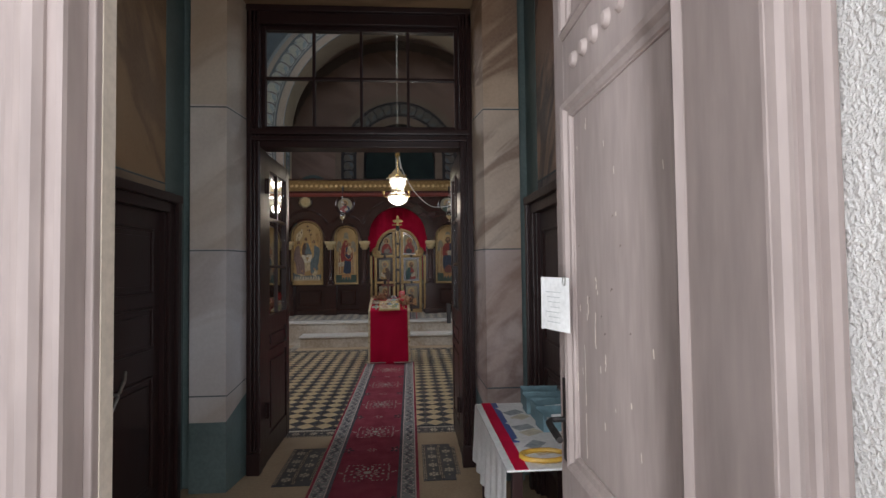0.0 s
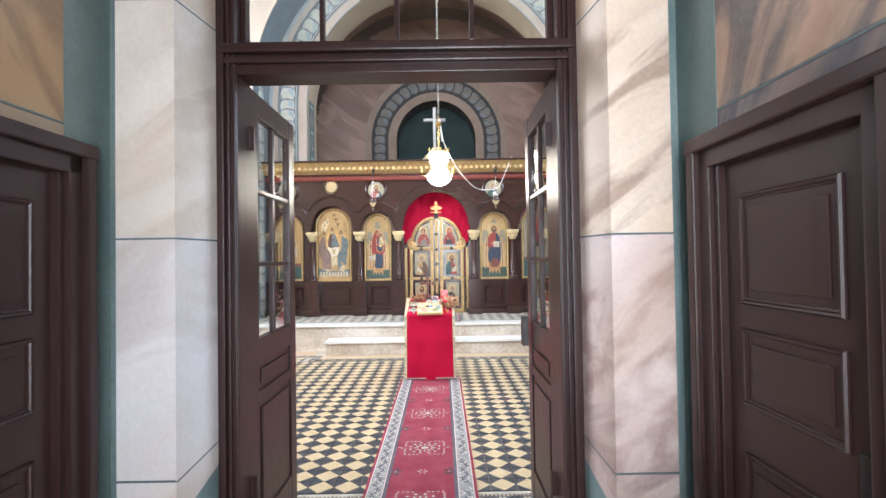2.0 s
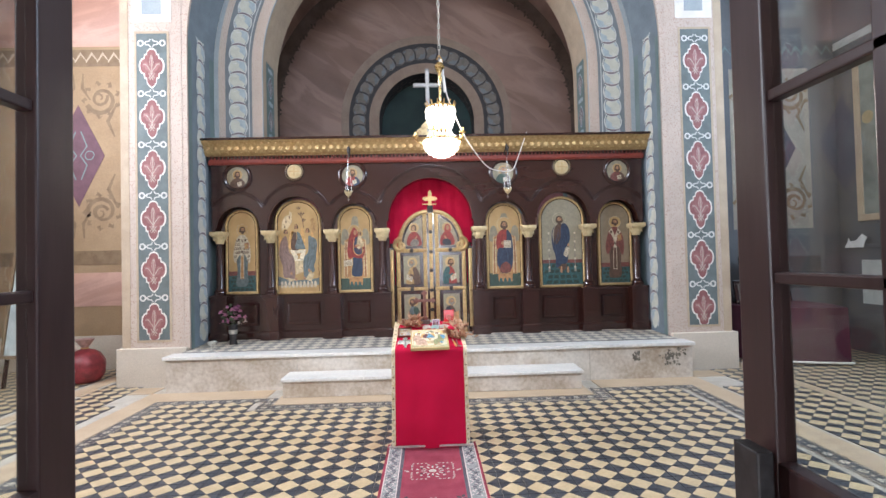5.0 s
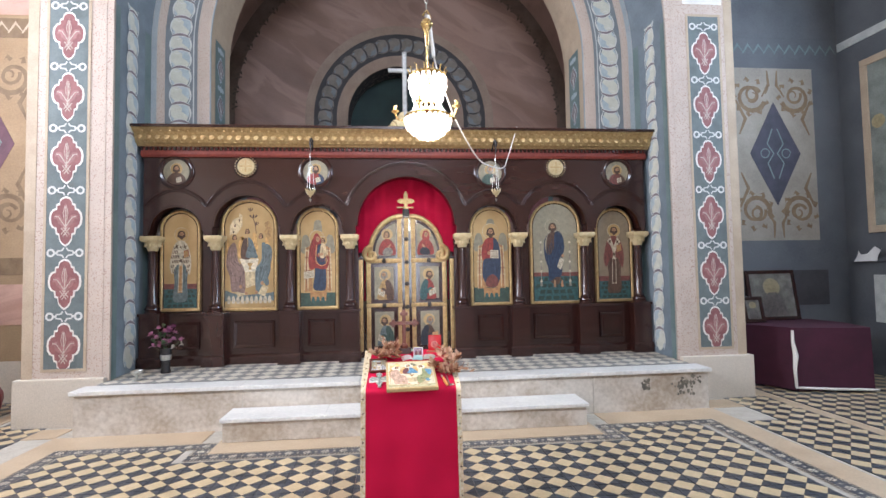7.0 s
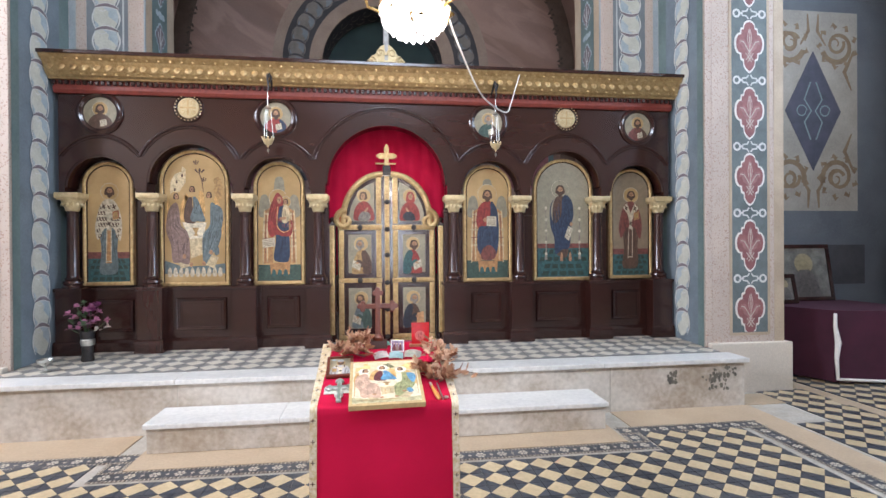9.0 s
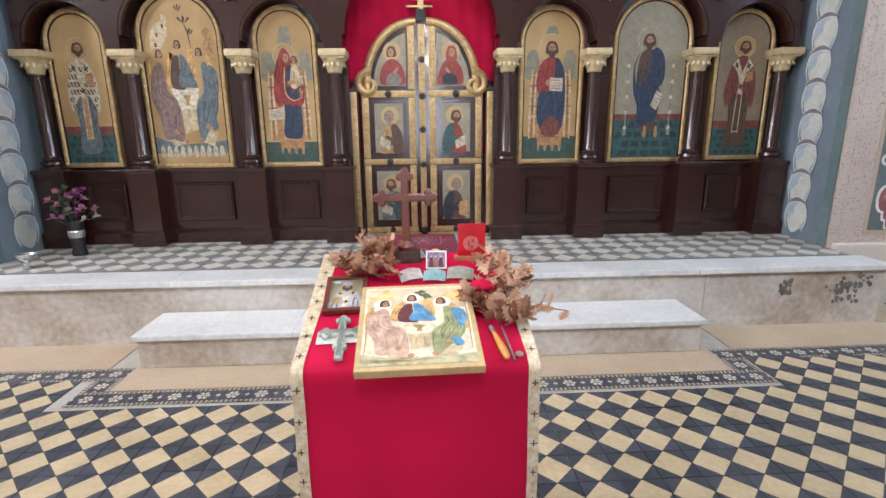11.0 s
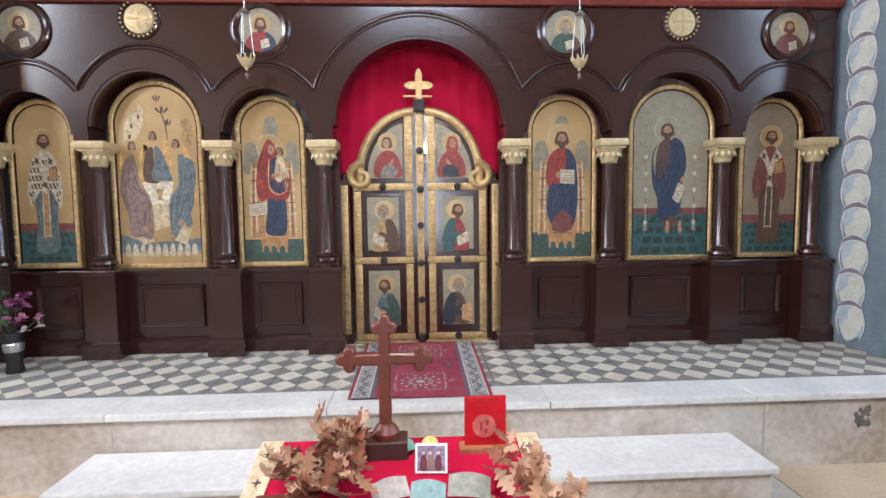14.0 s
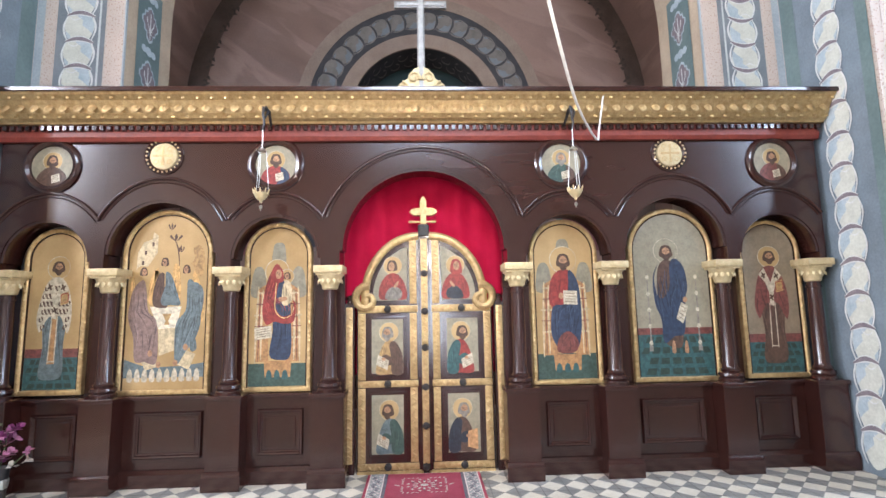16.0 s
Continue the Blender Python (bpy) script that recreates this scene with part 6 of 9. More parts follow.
def paint_mother(ob, cx, h, z0, z1, y):
    c = Canvas(ob, lambda u, v: (cx + u * h, z0 + v * (z1 - z0)), y)
    c.put("painted_floor", [(-1, 0), (1, 0), (1, 0.14), (-1, 0.14)], 1, tone("green", 1), False)
    throne(c)
    c.halo(-0.06, 0.715, 0.42, 0.080, 3)
    c.halo(0.30, 0.685, 0.24, 0.046, 3.2)
    c.garment("robe", [(-0.28, 0.19), (0.10, 0.16), (0.46, 0.19), (0.46, 0.40), (0.36, 0.60), (0.04, 0.66), (-0.20, 0.52), (-0.18, 0.34)], 4, "blue", 8, 31)
    c.garment("mantle", [(-0.56, 0.46), (-0.46, 0.62), (-0.26, 0.72), (-0.10, 0.765), (0.06, 0.74), (0.02, 0.66), (-0.06, 0.58), (-0.08, 0.48), (0.18, 0.43), (0.54, 0.46), (0.52, 0.53), (0.62, 0.50), (0.56, 0.40), (0.20, 0.385), (-0.12, 0.40), (-0.40, 0.38)], 5, "red", 9, 33)
    c.lines("mantle_hem", [[(-0.06, 0.70), (-0.10, 0.58), (-0.10, 0.47), (0.20, 0.42), (0.56, 0.45)]], 0.008, 5.8, tone("ochre", 1.8))
    c.garment("child_robe", [(0.12, 0.52), (0.30, 0.50), (0.50, 0.54), (0.46, 0.62), (0.32, 0.66), (0.16, 0.63)], 6, "cream", 5, 35)
    c.head(0.30, 0.685, 0.09, 0.019, 6.6, "brown", False, -0.4)
    c.head(-0.02, 0.700, 0.13, 0.030, 7, "brown", False, 0.5, "red")
    c.put("hand", [(0.02, 0.55), (0.28, 0.555), (0.30, 0.535), (0.06, 0.525)], 7.5, tone("skin", 1))
    c.page("open_scroll", [(-0.80, 0.285), (-0.20, 0.30), (-0.22, 0.375), (-0.82, 0.36)], 7)


def paint_baptist(ob, cx, h, z0, z1, y):
    c = Canvas(ob, lambda u, v: (cx + u * h, z0 + v * (z1 - z0)), y)
    tiled_floor(c, 0.25, 0.29)
    for s in (-1, 1):
        c.put("painted_candlestick", [(s * 0.60, 0.15), (s * 0.72, 0.15), (s * 0.67, 0.24), (s * 0.67, 0.62), (s * 0.65, 0.62), (s * 0.63, 0.24)], 2.2, tone("grey", 1), False)
        for k in range(5):
            c.put("candlestick_knop", round_of(s * 0.655, 0.20 + 0.10 * k, 0.05, 0.014, 10), 2.6, tone("ivory", 1))
    c.halo(-0.10, 0.765, 0.33, 0.076, 3, PALE)
    c.garment("tunic", [(-0.30, 0.22), (-0.02, 0.17), (0.20, 0.20), (0.22, 0.45), (0.12, 0.66), (-0.10, 0.71), (-0.34, 0.66), (-0.40, 0.50), (-0.28, 0.40)], 4, "umber", 6, 41)
    c.garment("cloak", [(-0.30, 0.20), (0.0, 0.24), (0.26, 0.26), (0.34, 0.46), (0.42, 0.54), (0.36, 0.66), (0.14, 0.715), (-0.02, 0.68), (-0.06, 0.54), (-0.26, 0.47), (-0.42, 0.50), (-0.46, 0.60), (-0.34, 0.68), (-0.50, 0.60), (-0.48, 0.44), (-0.34, 0.34)], 5, "blue", 11, 43)
    for u in (-0.06, 0.28):
        c.put("foot", [(u - 0.05, 0.145), (u + 0.05, 0.14), (u + 0.04, 0.20), (u - 0.02, 0.21)], 5.5, tone("skin", 1))
    c.page("open_scroll", [(0.06, 0.345), (0.24, 0.315), (0.40, 0.42), (0.22, 0.445)], 7)
    c.put("hand", round_of(0.33, 0.46, 0.06, 0.018, 10), 7.4, tone("skin", 1))
    c.head(-0.10, 0.755, 0.13, 0.032, 7, "brown", True, 0.1)


def three_angels(c, k, halo_m, ground, level=1.0):
    """Three winged guests round a table with a cup; k shifts their upright measure into the panel."""
    def V(raw):
        return [(u, k(v)) for u, v in raw]
    L = level
    c.put("painted_ground", V([(-1, -1.0), (1, -1.0), (1, -0.80), (0.5, -0.84), (-0.4, -0.86), (-1, -0.74)]), L, tone(ground, 1), False)
    for raw in ([(-0.88, 0.46), (-0.76, 0.10), (-0.92, -0.12), (-0.98, 0.10)], [(-0.44, 0.40), (-0.26, 0.56), (-0.20, 0.34), (-0.36, 0.04), (-0.50, 0.10)], [(-0.34, 0.52), (-0.20, 0.46), (-0.30, 0.26)], [(0.14, 0.60), (0.28, 0.56), (0.34, 0.20), (0.24, -0.02), (0.12, 0.30)], [(0.62, 0.52), (0.78, 0.40), (0.96, 0.06), (0.90, -0.24), (0.74, 0.10)]):
        c.garment("wing", V(raw), L + 1, "wing", 4, int(raw[0][0] * 90))
    for (u, v), r in (((-0.66, 0.50), 0.17), ((-0.08, 0.66), 0.17), ((0.50, 0.53), 0.17)):
        c.put("halo", [(p, k(v) + (q - v) * (k(1) - k(0)) * c.tall) for p, q in round_of(u, v, r, r, 22)], L + 2, halo_m)
    c.garment("robe", V([(-0.68, 0.38), (-0.88, 0.22), (-0.96, -0.14), (-0.80, -0.44), (-0.74, -0.76), (-0.48, -0.78), (-0.20, -0.80), (-0.18, -0.44), (-0.26, -0.18), (-0.46, -0.06), (-0.52, 0.22), (-0.58, 0.36)]), L + 3, c.robes[0], 9, 61)
    c.garment("mantle", V([(-0.74, 0.34), (-0.88, 0.14), (-0.90, -0.14), (-0.60, -0.34), (-0.34, -0.40), (-0.24, -0.20), (-0.52, -0.08), (-0.60, 0.12)]), L + 4, c.robes[1], 6, 63)
    c.garment("robe", V([(-0.24, 0.46), (-0.36, 0.22), (-0.34, 0.02), (-0.10, -0.02), (0.02, 0.02), (-0.08, 0.30), (-0.10, 0.48)]), L + 3, c.robes[2], 4, 65)
    c.garment("mantle", V([(-0.06, 0.50), (0.10, 0.44), (0.28, 0.16), (0.34, 0.02), (0.10, 0.02), (-0.10, 0.02), (-0.16, 0.10), (-0.06, 0.30)]), L + 4, c.robes[3], 6, 67)
    c.garment("robe", V([(0.52, 0.38), (0.70, 0.32), (0.88, -0.16), (0.76, -0.46), (0.56, -0.62), (0.30, -0.84), (0.24, -0.60), (0.26, -0.24), (0.48, -0.06), (0.50, 0.20)]), L + 3, c.robes[4], 9, 69)
    c.garment("mantle", V([(0.66, 0.34), (0.90, 0.26), (0.92, 0.0), (0.82, -0.18), (0.70, 0.04)]), L + 4, c.robes[3], 4, 71)
    c.garment("mantle", V([(0.60, -0.46), (0.74, -0.44), (0.80, -0.60), (0.66, -0.64)]), L + 4, c.robes[3], 2, 73)
    c.put("table", V([(-0.42, 0.0), (0.38, 0.0), (0.26, -0.30), (-0.18, -0.32)]), L + 2.6, tone("ivory", 1.3), False)
    c.put("table_front", V([(-0.18, -0.32), (0.28, -0.30), (0.24, -0.62), (-0.14, -0.70)]), L + 2.7, tone("cream", 1), False)
    for raw in ([(-0.62, -0.72), (-0.42, -0.66), (-0.12, -0.84), (-0.46, -0.90)], [(0.24, -0.80), (0.52, -0.62), (0.78, -0.68), (0.62, -0.90)]):
        c.put("footboard", V(raw), L + 2.8, tone("cream", 1), False)
    c.put("cup", V([(-0.10, -0.10), (0.14, -0.10), (0.06, -0.20), (0.09, -0.26), (-0.04, -0.26), (-0.01, -0.20)]), L + 5, tone("ochre", 1), False)
    for u, v in ((-0.36, -0.66), (-0.14, -0.82), (0.28, -0.80), (0.52, -0.58)):
        c.put("foot", V(round_of(u, v, 0.06, 0.045, 10)), L + 5, tone("skin", 1))
    for u, v, t in ((-0.62, 0.50, 0.8), (-0.09, 0.64, -0.7), (0.47, 0.53, -0.8)):
        c.head(u, k(v), 0.070, 0.092 * (k(1) - k(0)) * c.tall, L + 5, "brown", False, t)


def three_guests(ob, cx, h, z0, z1, y):
    c = Canvas(ob, lambda u, v: (cx + u * h, z0 + v * (z1 - z0)), y)
    c.robes, c.tall = ("mauve", "mauve", "umber", "steel", "steel"), 0.56
    three_angels(c, lambda v: 0.464 + 0.40 * v, "goldleaf", "steel")
    for k in range(10):
        u = -0.84 + 0.185 * k
        c.put("footboard_arch", [(u - 0.06, 0.045), (u + 0.06, 0.045), (u + 0.06, 0.09), (u, 0.115), (u - 0.06, 0.09)], 4.6, tone("ivory", 1))
    c.put("painted_house", [(-0.82, 0.66), (-0.52, 0.70), (-0.30, 0.78), (-0.30, 0.88), (-0.42, 0.90), (-0.44, 0.86), (-0.66, 0.84), (-0.80, 0.78)], 1.3, tone("cream", 1), False)
    for u, v in ((-0.60, 0.78), (-0.42, 0.83), (-0.66, 0.72)):
        c.put("painted_window", [(u - 0.03, v - 0.014), (u + 0.03, v - 0.012), (u + 0.03, v + 0.012), (u - 0.03, v + 0.010)], 1.7, tone("umber", 1), False)
    c.lines("tree_stem", [[(0.28, 0.70), (0.22, 0.80), (0.12, 0.86)], [(0.24, 0.78), (0.30, 0.82)]], 0.010, 1.5, tone("umber", 1))
    for u, v, r in ((0.16, 0.86, 0.16), (0.04, 0.925, 0.09), (0.30, 0.79, 0.08)):
        for d in (-0.7, 0.0, 0.7):
            c.put("tree_leaf", [(u + d * r * 0.3, v - 0.012), (u + d * r * 1.1 - 0.25 * r, v + 0.010), (u + d * r * 1.2, v + 0.030 - 0.010 * abs(d)), (u + d * r * 1.1 + 0.25 * r, v + 0.010)], 1.8, tone("umber", 1))
    c.put("painted_hill", [(0.50, 0.68), (0.86, 0.64), (0.92, 0.76), (0.78, 0.82), (0.62, 0.80), (0.66, 0.74)], 1.3, tone("ochre", 1))


def tall_icon(u, half, z0, z1, label, painter, gilded=True, ground="goldleaf"):
    cx = AX + u
    ob = thing("icon", (cx, DY, z0), label, "icon", "large icons of the screen")
    y = DY - 0.008
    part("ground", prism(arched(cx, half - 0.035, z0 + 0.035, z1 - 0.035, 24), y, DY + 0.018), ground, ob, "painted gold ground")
    b = ringed(cx, half - 0.036, half, z0, z1 - half, DY - 0.030, DY + 0.018, 24, 0.008)
    box(cx - half + 0.001, cx + half - 0.001, DY - 0.029, DY + 0.018, z0, z0 + 0.036, 0.008, bm=b)
    n = 30
    rnd = random.Random(7)
    for side in (-1, 1):
        for i in range(n):
            zz = z0 + 0.03 + (z1 - half - z0) * i / n
            q = lathe([(0, 0.007), (0.009, 0.004), (0.013, 0)], 6)
            turned(q, pose(cx + side * (half - 0.018), DY - 0.029, zz, 90, 0, 0) @ pose(0, 0, 0, 0, 0, 40 * side * (1 if i % 2 else -1)) @ Matrix.Diagonal((0.8, 1.7, 1, 1)))
            joined(q, b)
    for i in range(22):
        a = math.pi * i / 21
        q = lathe([(0, 0.007), (0.009, 0.004), (0.013, 0)], 6)
        turned(q, pose(cx + (half - 0.018) * math.cos(a), DY - 0.029, z1 - half + (half - 0.018) * math.sin(a), 90) @ pose(0, 0, 0, 0, 0, math.degrees(a) + 40 * (1 if i % 2 else -1)) @ Matrix.Diagonal((0.8, 1.7, 1, 1)))
        joined(q, b)
    part("gilt_frame", b, "gilt", ob, "carved gilt frame", True)
    line = ringed(cx, half - 0.044, half - 0.036, z0 + 0.036, z1 - half, DY - 0.018, DY, 24)
    part("inner_bead", line, "walnut", ob, "dark inner line")
    painter(ob, cx, half - 0.045, z0 + 0.04, z1 - 0.04, y)
    return ob


tall_icon(-2.79, 0.24, 1.135, 2.385, "arched icon of a bishop in a gilt frame", paint_bishop)
tall_icon(-1.965, 0.34, 1.12, 2.52, "arched icon of three guests at table, gilt frame", three_guests)
tall_icon(-1.125, 0.26, 1.12, 2.41, "arched icon of a mother and child, gilt frame", paint_mother)
tall_icon(1.105, 0.275, 1.12, 2.41, "arched icon of a teacher with open book", paint_teacher)
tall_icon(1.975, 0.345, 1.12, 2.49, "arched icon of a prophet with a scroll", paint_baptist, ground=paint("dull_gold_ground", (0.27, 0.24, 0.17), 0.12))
# the screen's unlit end is put into this icon's darker ground and robes
tall_icon(2.785, 0.26, 1.13, 2.39, "arched icon of a bishop, shade in its colours, gilt frame", paint_bishop_dark, ground=paint("shaded_gold_ground", (0.22, 0.17, 0.11), 0.12))

# curtain behind the gate
b = bmesh.new()
cols, rows = 60, 8
grid = [[b.verts.new((AX - 0.66 + 1.32 * i / cols, 11.36 + 0.007 * math.sin(i * 0.95) + 0.008 * math.sin(i * 0.41 + 1), 1.2 + 1.65 * j / rows)) for i in range(cols + 1)] for j in range(rows + 1)]
for j in range(rows):
    for i in range(cols):
        b.faces.new((grid[j][i], grid[j][i + 1], grid[j + 1][i + 1], grid[j + 1][i]))
solo("curtain", b, "velvet", "crimson velvet curtain hung behind the gilt gate", "curtain", smooth=True)
b = box(AX - 0.66, AX + 0.66, 11.32, 11.345, 2.84, 2.87)
box(AX - 0.70, AX - 0.66, 11.2, 11.35, SF - 0.02, 2.87, bm=b)
box(AX + 0.66, AX + 0.70, 11.2, 11.35, SF - 0.02, 2.87, bm=b)
add("gate_surround", b, "walnut", "dark boards behind the gate")

# ---- gilt gate ----
gate = thing("royal_gate", (AX, GY, SF), "closed gilt and dark wood double gate with small painted icons", "gate")


def scrolled(x0, x1, z0, z1, y, parent, upright=True, label="carved gilt strip"):
    """A gilt strip with a carved running scroll."""
    b = box(x0, x1, y - 0.012, y, z0, z1, 0.004)
    length = (z1 - z0) if upright else (x1 - x0)
    wide = (x1 - x0) if upright else (z1 - z0)
    n = max(2, int(length / 0.034))
    for i in range(n):
        t = (i + 0.5) / n
        q = lathe([(0, 0.008), (0.010, 0.005), (0.015, 0)], 7)
        a = 52 if i % 2 else -52
        x, z = ((x0 + x1) / 2 + (0.1 * wide if i % 2 else -0.1 * wide), z0 + length * t) if upright else (x0 + length * t, (z0 + z1) / 2 + (0.1 * wide if i % 2 else -0.1 * wide))
        turned(q, pose(x, y - 0.011, z, 90) @ pose(0, 0, 0, 0, 0, a + (0 if upright else 90)) @ Matrix.Diagonal((0.55, 1.7, 1, 1)))
        joined(q, b)
    return part("gilt_strip", b, "gilt", parent, label, True)


def gate_portrait(c, robe, mantle, hair, page):
    """A seated writer, half length, bent over his book."""
    c.halo(0.10, 0.50, 0.62, 0.35, 1)
    c.garment("robe", [(-0.70, -0.98), (0.20, -1.0), (0.96, -0.98), (0.96, -0.40), (0.60, 0.06), (0.24, 0.20), (-0.10, 0.16), (-0.40, -0.10), (-0.60, -0.50)], 2, robe, 7, 11)
    c.garment("mantle", [(0.30, -0.98), (0.97, -0.98), (0.97, -0.36), (0.66, 0.06), (0.34, 0.18), (0.12, 0.02), (0.24, -0.42)], 3, mantle, 5, 13)
    c.garment("sleeve", [(-0.50, -0.54), (-0.20, -0.30), (0.22, -0.40), (0.34, -0.62), (-0.10, -0.70)], 3.5, mantle, 3, 15)
    if page:
        c.page("open_book", [(-0.72, -0.66), (0.00, -0.86), (0.10, -0.52), (-0.60, -0.30)], 5)
    else:
        c.put("closed_book", [(-0.86, -0.94), (-0.20, -0.84), (-0.24, -0.30), (-0.84, -0.20)], 5, tone("orange", 1.3), False)
    c.put("hand", round_of(-0.24, -0.46, 0.13, 0.06, 10), 6, tone("skin", 1))
    c.head(0.02, 0.46, 0.27, 0.17, 6, hair, True, -0.6)


for s in (-1, 1):
    x = AX + s * 0.59
    part("post", box(x - 0.04, x + 0.04, GY - 0.01, GY + 0.06, SF - 0.02, 1.77, 0.005), "walnut", gate)
    scrolled(x - 0.026, x + 0.026, 0.56, 1.74, GY - 0.010, gate)
    part("post_knob", lathe([(0.0, 0.06), (0.022, 0.05), (0.03, 0.03), (0.022, 0.008), (0.026, 0.0), (0.026, -0.01)], 16, (x, GY + 0.02, 1.78)), "walnut", gate, "dark turned knob", True)
    leaf = part("gate_leaf", box(*sorted((AX + s * 0.008, AX + s * 0.535)), GY + 0.004, GY + 0.04, SF, 1.77, 0.004), "walnut", gate, "gate leaf")
    pts = [(AX + s * 0.008, 1.765)] + [(AX + s * 0.485 * math.cos(a), 1.80 + 0.525 * math.sin(a)) for a in [math.pi / 2 - math.pi / 2 * k / 14 for k in range(15)]] + [(AX + s * 0.485, 1.765)]
    part("leaf_head", prism(pts, GY + 0.004, GY + 0.04), "walnut", leaf)
    curve = [(AX + s * (0.045 + 0.425 * math.sin(a)), 1.815 + 0.49 * math.cos(a)) for a in [radians(100) * k / 18 for k in range(19)]]
    curl = [(AX + s * (0.455 + r * math.cos(a)), 1.80 + r * math.sin(a)) for r, a in [(0.110 - 0.088 * k / 16, radians(100 - 400 * k / 16)) for k in range(17)]]
    arc_b = tube([(x, GY - 0.004, z) for x, z in curve], 0.033, 10)
    bmesh.ops.scale(arc_b, vec=(1, 0.6, 1), space=Matrix.Translation((0, -GY, 0)), verts=arc_b.verts)
    part("gilt_arch", arc_b, "gilt", leaf, "gilt arched border", True)
    arc_b = tube([(x, GY - 0.006, z) for x, z in curl], [0.036 - 0.016 * k / 16 for k in range(17)], 8)
    part("gilt_volute", arc_b, "gilt", leaf, "gilt volute", True)
    for x0, x1 in ((0.062, 0.118), (0.465, 0.522)):
        for z0, z1 in ((0.56, 1.115), (1.175, 1.69)):
            scrolled(*sorted((AX + s * x0, AX + s * x1)), z0, z1, GY + 0.004, leaf)
    scrolled(*sorted((AX + s * 0.062, AX + s * 0.118)), 1.76, 2.27, GY + 0.004, leaf)
    for z0, z1 in ((0.505, 0.555), (1.12, 1.17), (1.695, 1.75)):
        scrolled(*sorted((AX + s * 0.055, AX + s * 0.525)), z0, z1, GY + 0.004, leaf, False)
    part("gilt_foot", box(*sorted((AX + s * 0.02, AX + s * 0.53)), GY - 0.01, GY + 0.01, SF + 0.005, SF + 0.03, 0.003), "gilt", leaf)
    for z in (0.53, 1.145, 1.722):
        q = turned(lathe([(0, 0.03), (0.018, 0.026), (0.026, 0.014), (0.022, 0.004), (0.03, 0)], 14), pose(AX + s * 0.293, GY - 0.008, z, 90))
        part("boss", q, "iron", leaf, "dark turned boss", True)
    for z0, z1, robe, mantle, hair, page in ((0.60, 1.085, "steel" if s < 0 else "umber", "green" if s < 0 else "night", "brown" if s < 0 else "grey", s < 0), (1.205, 1.665, "ochre" if s < 0 else "red", "umber" if s < 0 else "teal", "grey" if s < 0 else "brown", True)):
        x0, x1 = sorted((AX + s * 0.150, AX + s * 0.440))
        part("panel_rim", box(x0, x1, GY - 0.004, GY + 0.006, z0, z1, 0.004), "walnut", leaf)
        g = part("icon_panel", box(x0 + 0.022, x1 - 0.022, GY - 0.006, GY, z0 + 0.022, z1 - 0.022), PALE, leaf, "small painted icon panel")
        c = Canvas(leaf, lambda u, v, cx=(x0 + x1) / 2, cz=(z0 + z1) / 2: (cx + u * 0.121 * -s, cz + v * 0.215), GY - 0.006, None, 0.55)
        gate_portrait(c, robe, mantle, hair, page)
    pts = [(AX + s * 0.140, 1.79), (AX + s * 0.40, 1.79)] + [(AX + s * (0.045 + 0.365 * math.cos(a)), 1.80 + 0.43 * math.sin(a)) for a in [radians(8 + 68 * k / 10) for k in range(11)]]
    part("icon_panel", prism(pts, GY - 0.004, GY + 0.006), PALE, leaf, "quarter-round painted icon panel")
    c = Canvas(leaf, lambda u, v: (AX + s * 0.25 - s * u * 0.115, 1.98 + v * 0.18), GY - 0.004, None, 0.55)
    c.halo(0.0, 0.48, 0.64, 0.41, 1)
    c.garment("robe", [(-0.90, -0.98), (0.0, -1.0), (0.92, -0.98), (0.86, -0.40), (0.50, 0.0), (0.15, 0.14), (-0.15, 0.14), (-0.55, -0.02), (-0.90, -0.45)], 2, "red", 7, 5 + s)
    c.garment("mantle", [(-0.5, -0.98), (0.5, -0.98), (0.62, -0.66), (0.20, -0.46), (-0.30, -0.56)], 3, "night" if s > 0 else "grey", 4, 6)
    c.put("hand", [(0.10, -0.50), (0.34, -0.40), (0.40, -0.22), (0.26, -0.26), (0.06, -0.42)], 4, tone("skin", 1))
    c.head(-0.04, 0.44, 0.26, 0.20, 5, "brown", False, -0.6, "red" if s > 0 else None)
scrolled(AX - 0.026, AX + 0.026, 0.55, 2.28, GY - 0.012, gate, True, "gilt meeting strip")
part("meeting_bar", box(AX - 0.040, AX + 0.040, GY - 0.010, GY + 0.01, SF, 2.33, 0.004), "walnut", gate)
for z in (0.53, 0.83, 1.12, 1.42, 1.70, 2.0):
    q = turned(lathe([(0, 0.034), (0.018, 0.03), (0.028, 0.016), (0.022, 0.004), (0.03, 0)], 14), pose(AX, GY - 0.018, z, 90))
    part("boss", q, "iron", gate, "dark turned boss", True)
b = box(AX - 0.045, AX + 0.045, GY - 0.02, GY + 0.03, 2.30, 2.40, 0.012)
part("finial_block", b, "iron", gate, "dark finial block")
cross = [(-0.025, 0), (0.025, 0), (0.025, 0.085), (0.075, 0.085), (0.10, 0.10), (0.115, 0.118), (0.10, 0.136), (0.075, 0.15), (0.028, 0.15), (0.028, 0.205), (0.012, 0.24), (0, 0.25), (-0.012, 0.24), (-0.028, 0.205), (-0.028, 0.15), (-0.075, 0.15), (-0.10, 0.136), (-0.115, 0.118), (-0.10, 0.10), (-0.075, 0.085), (-0.025, 0.085)]
b = prism([(AX + x, 2.385 + z) for x, z in cross], GY - 0.012, GY + 0.012, 0.004)
box(AX - 0.12, AX + 0.10, GY - 0.010, GY + 0.008, 2.412, 2.428, 0.002, bm=b)
part("gilt_cross", b, "gilt", gate, "carved gilt cross")

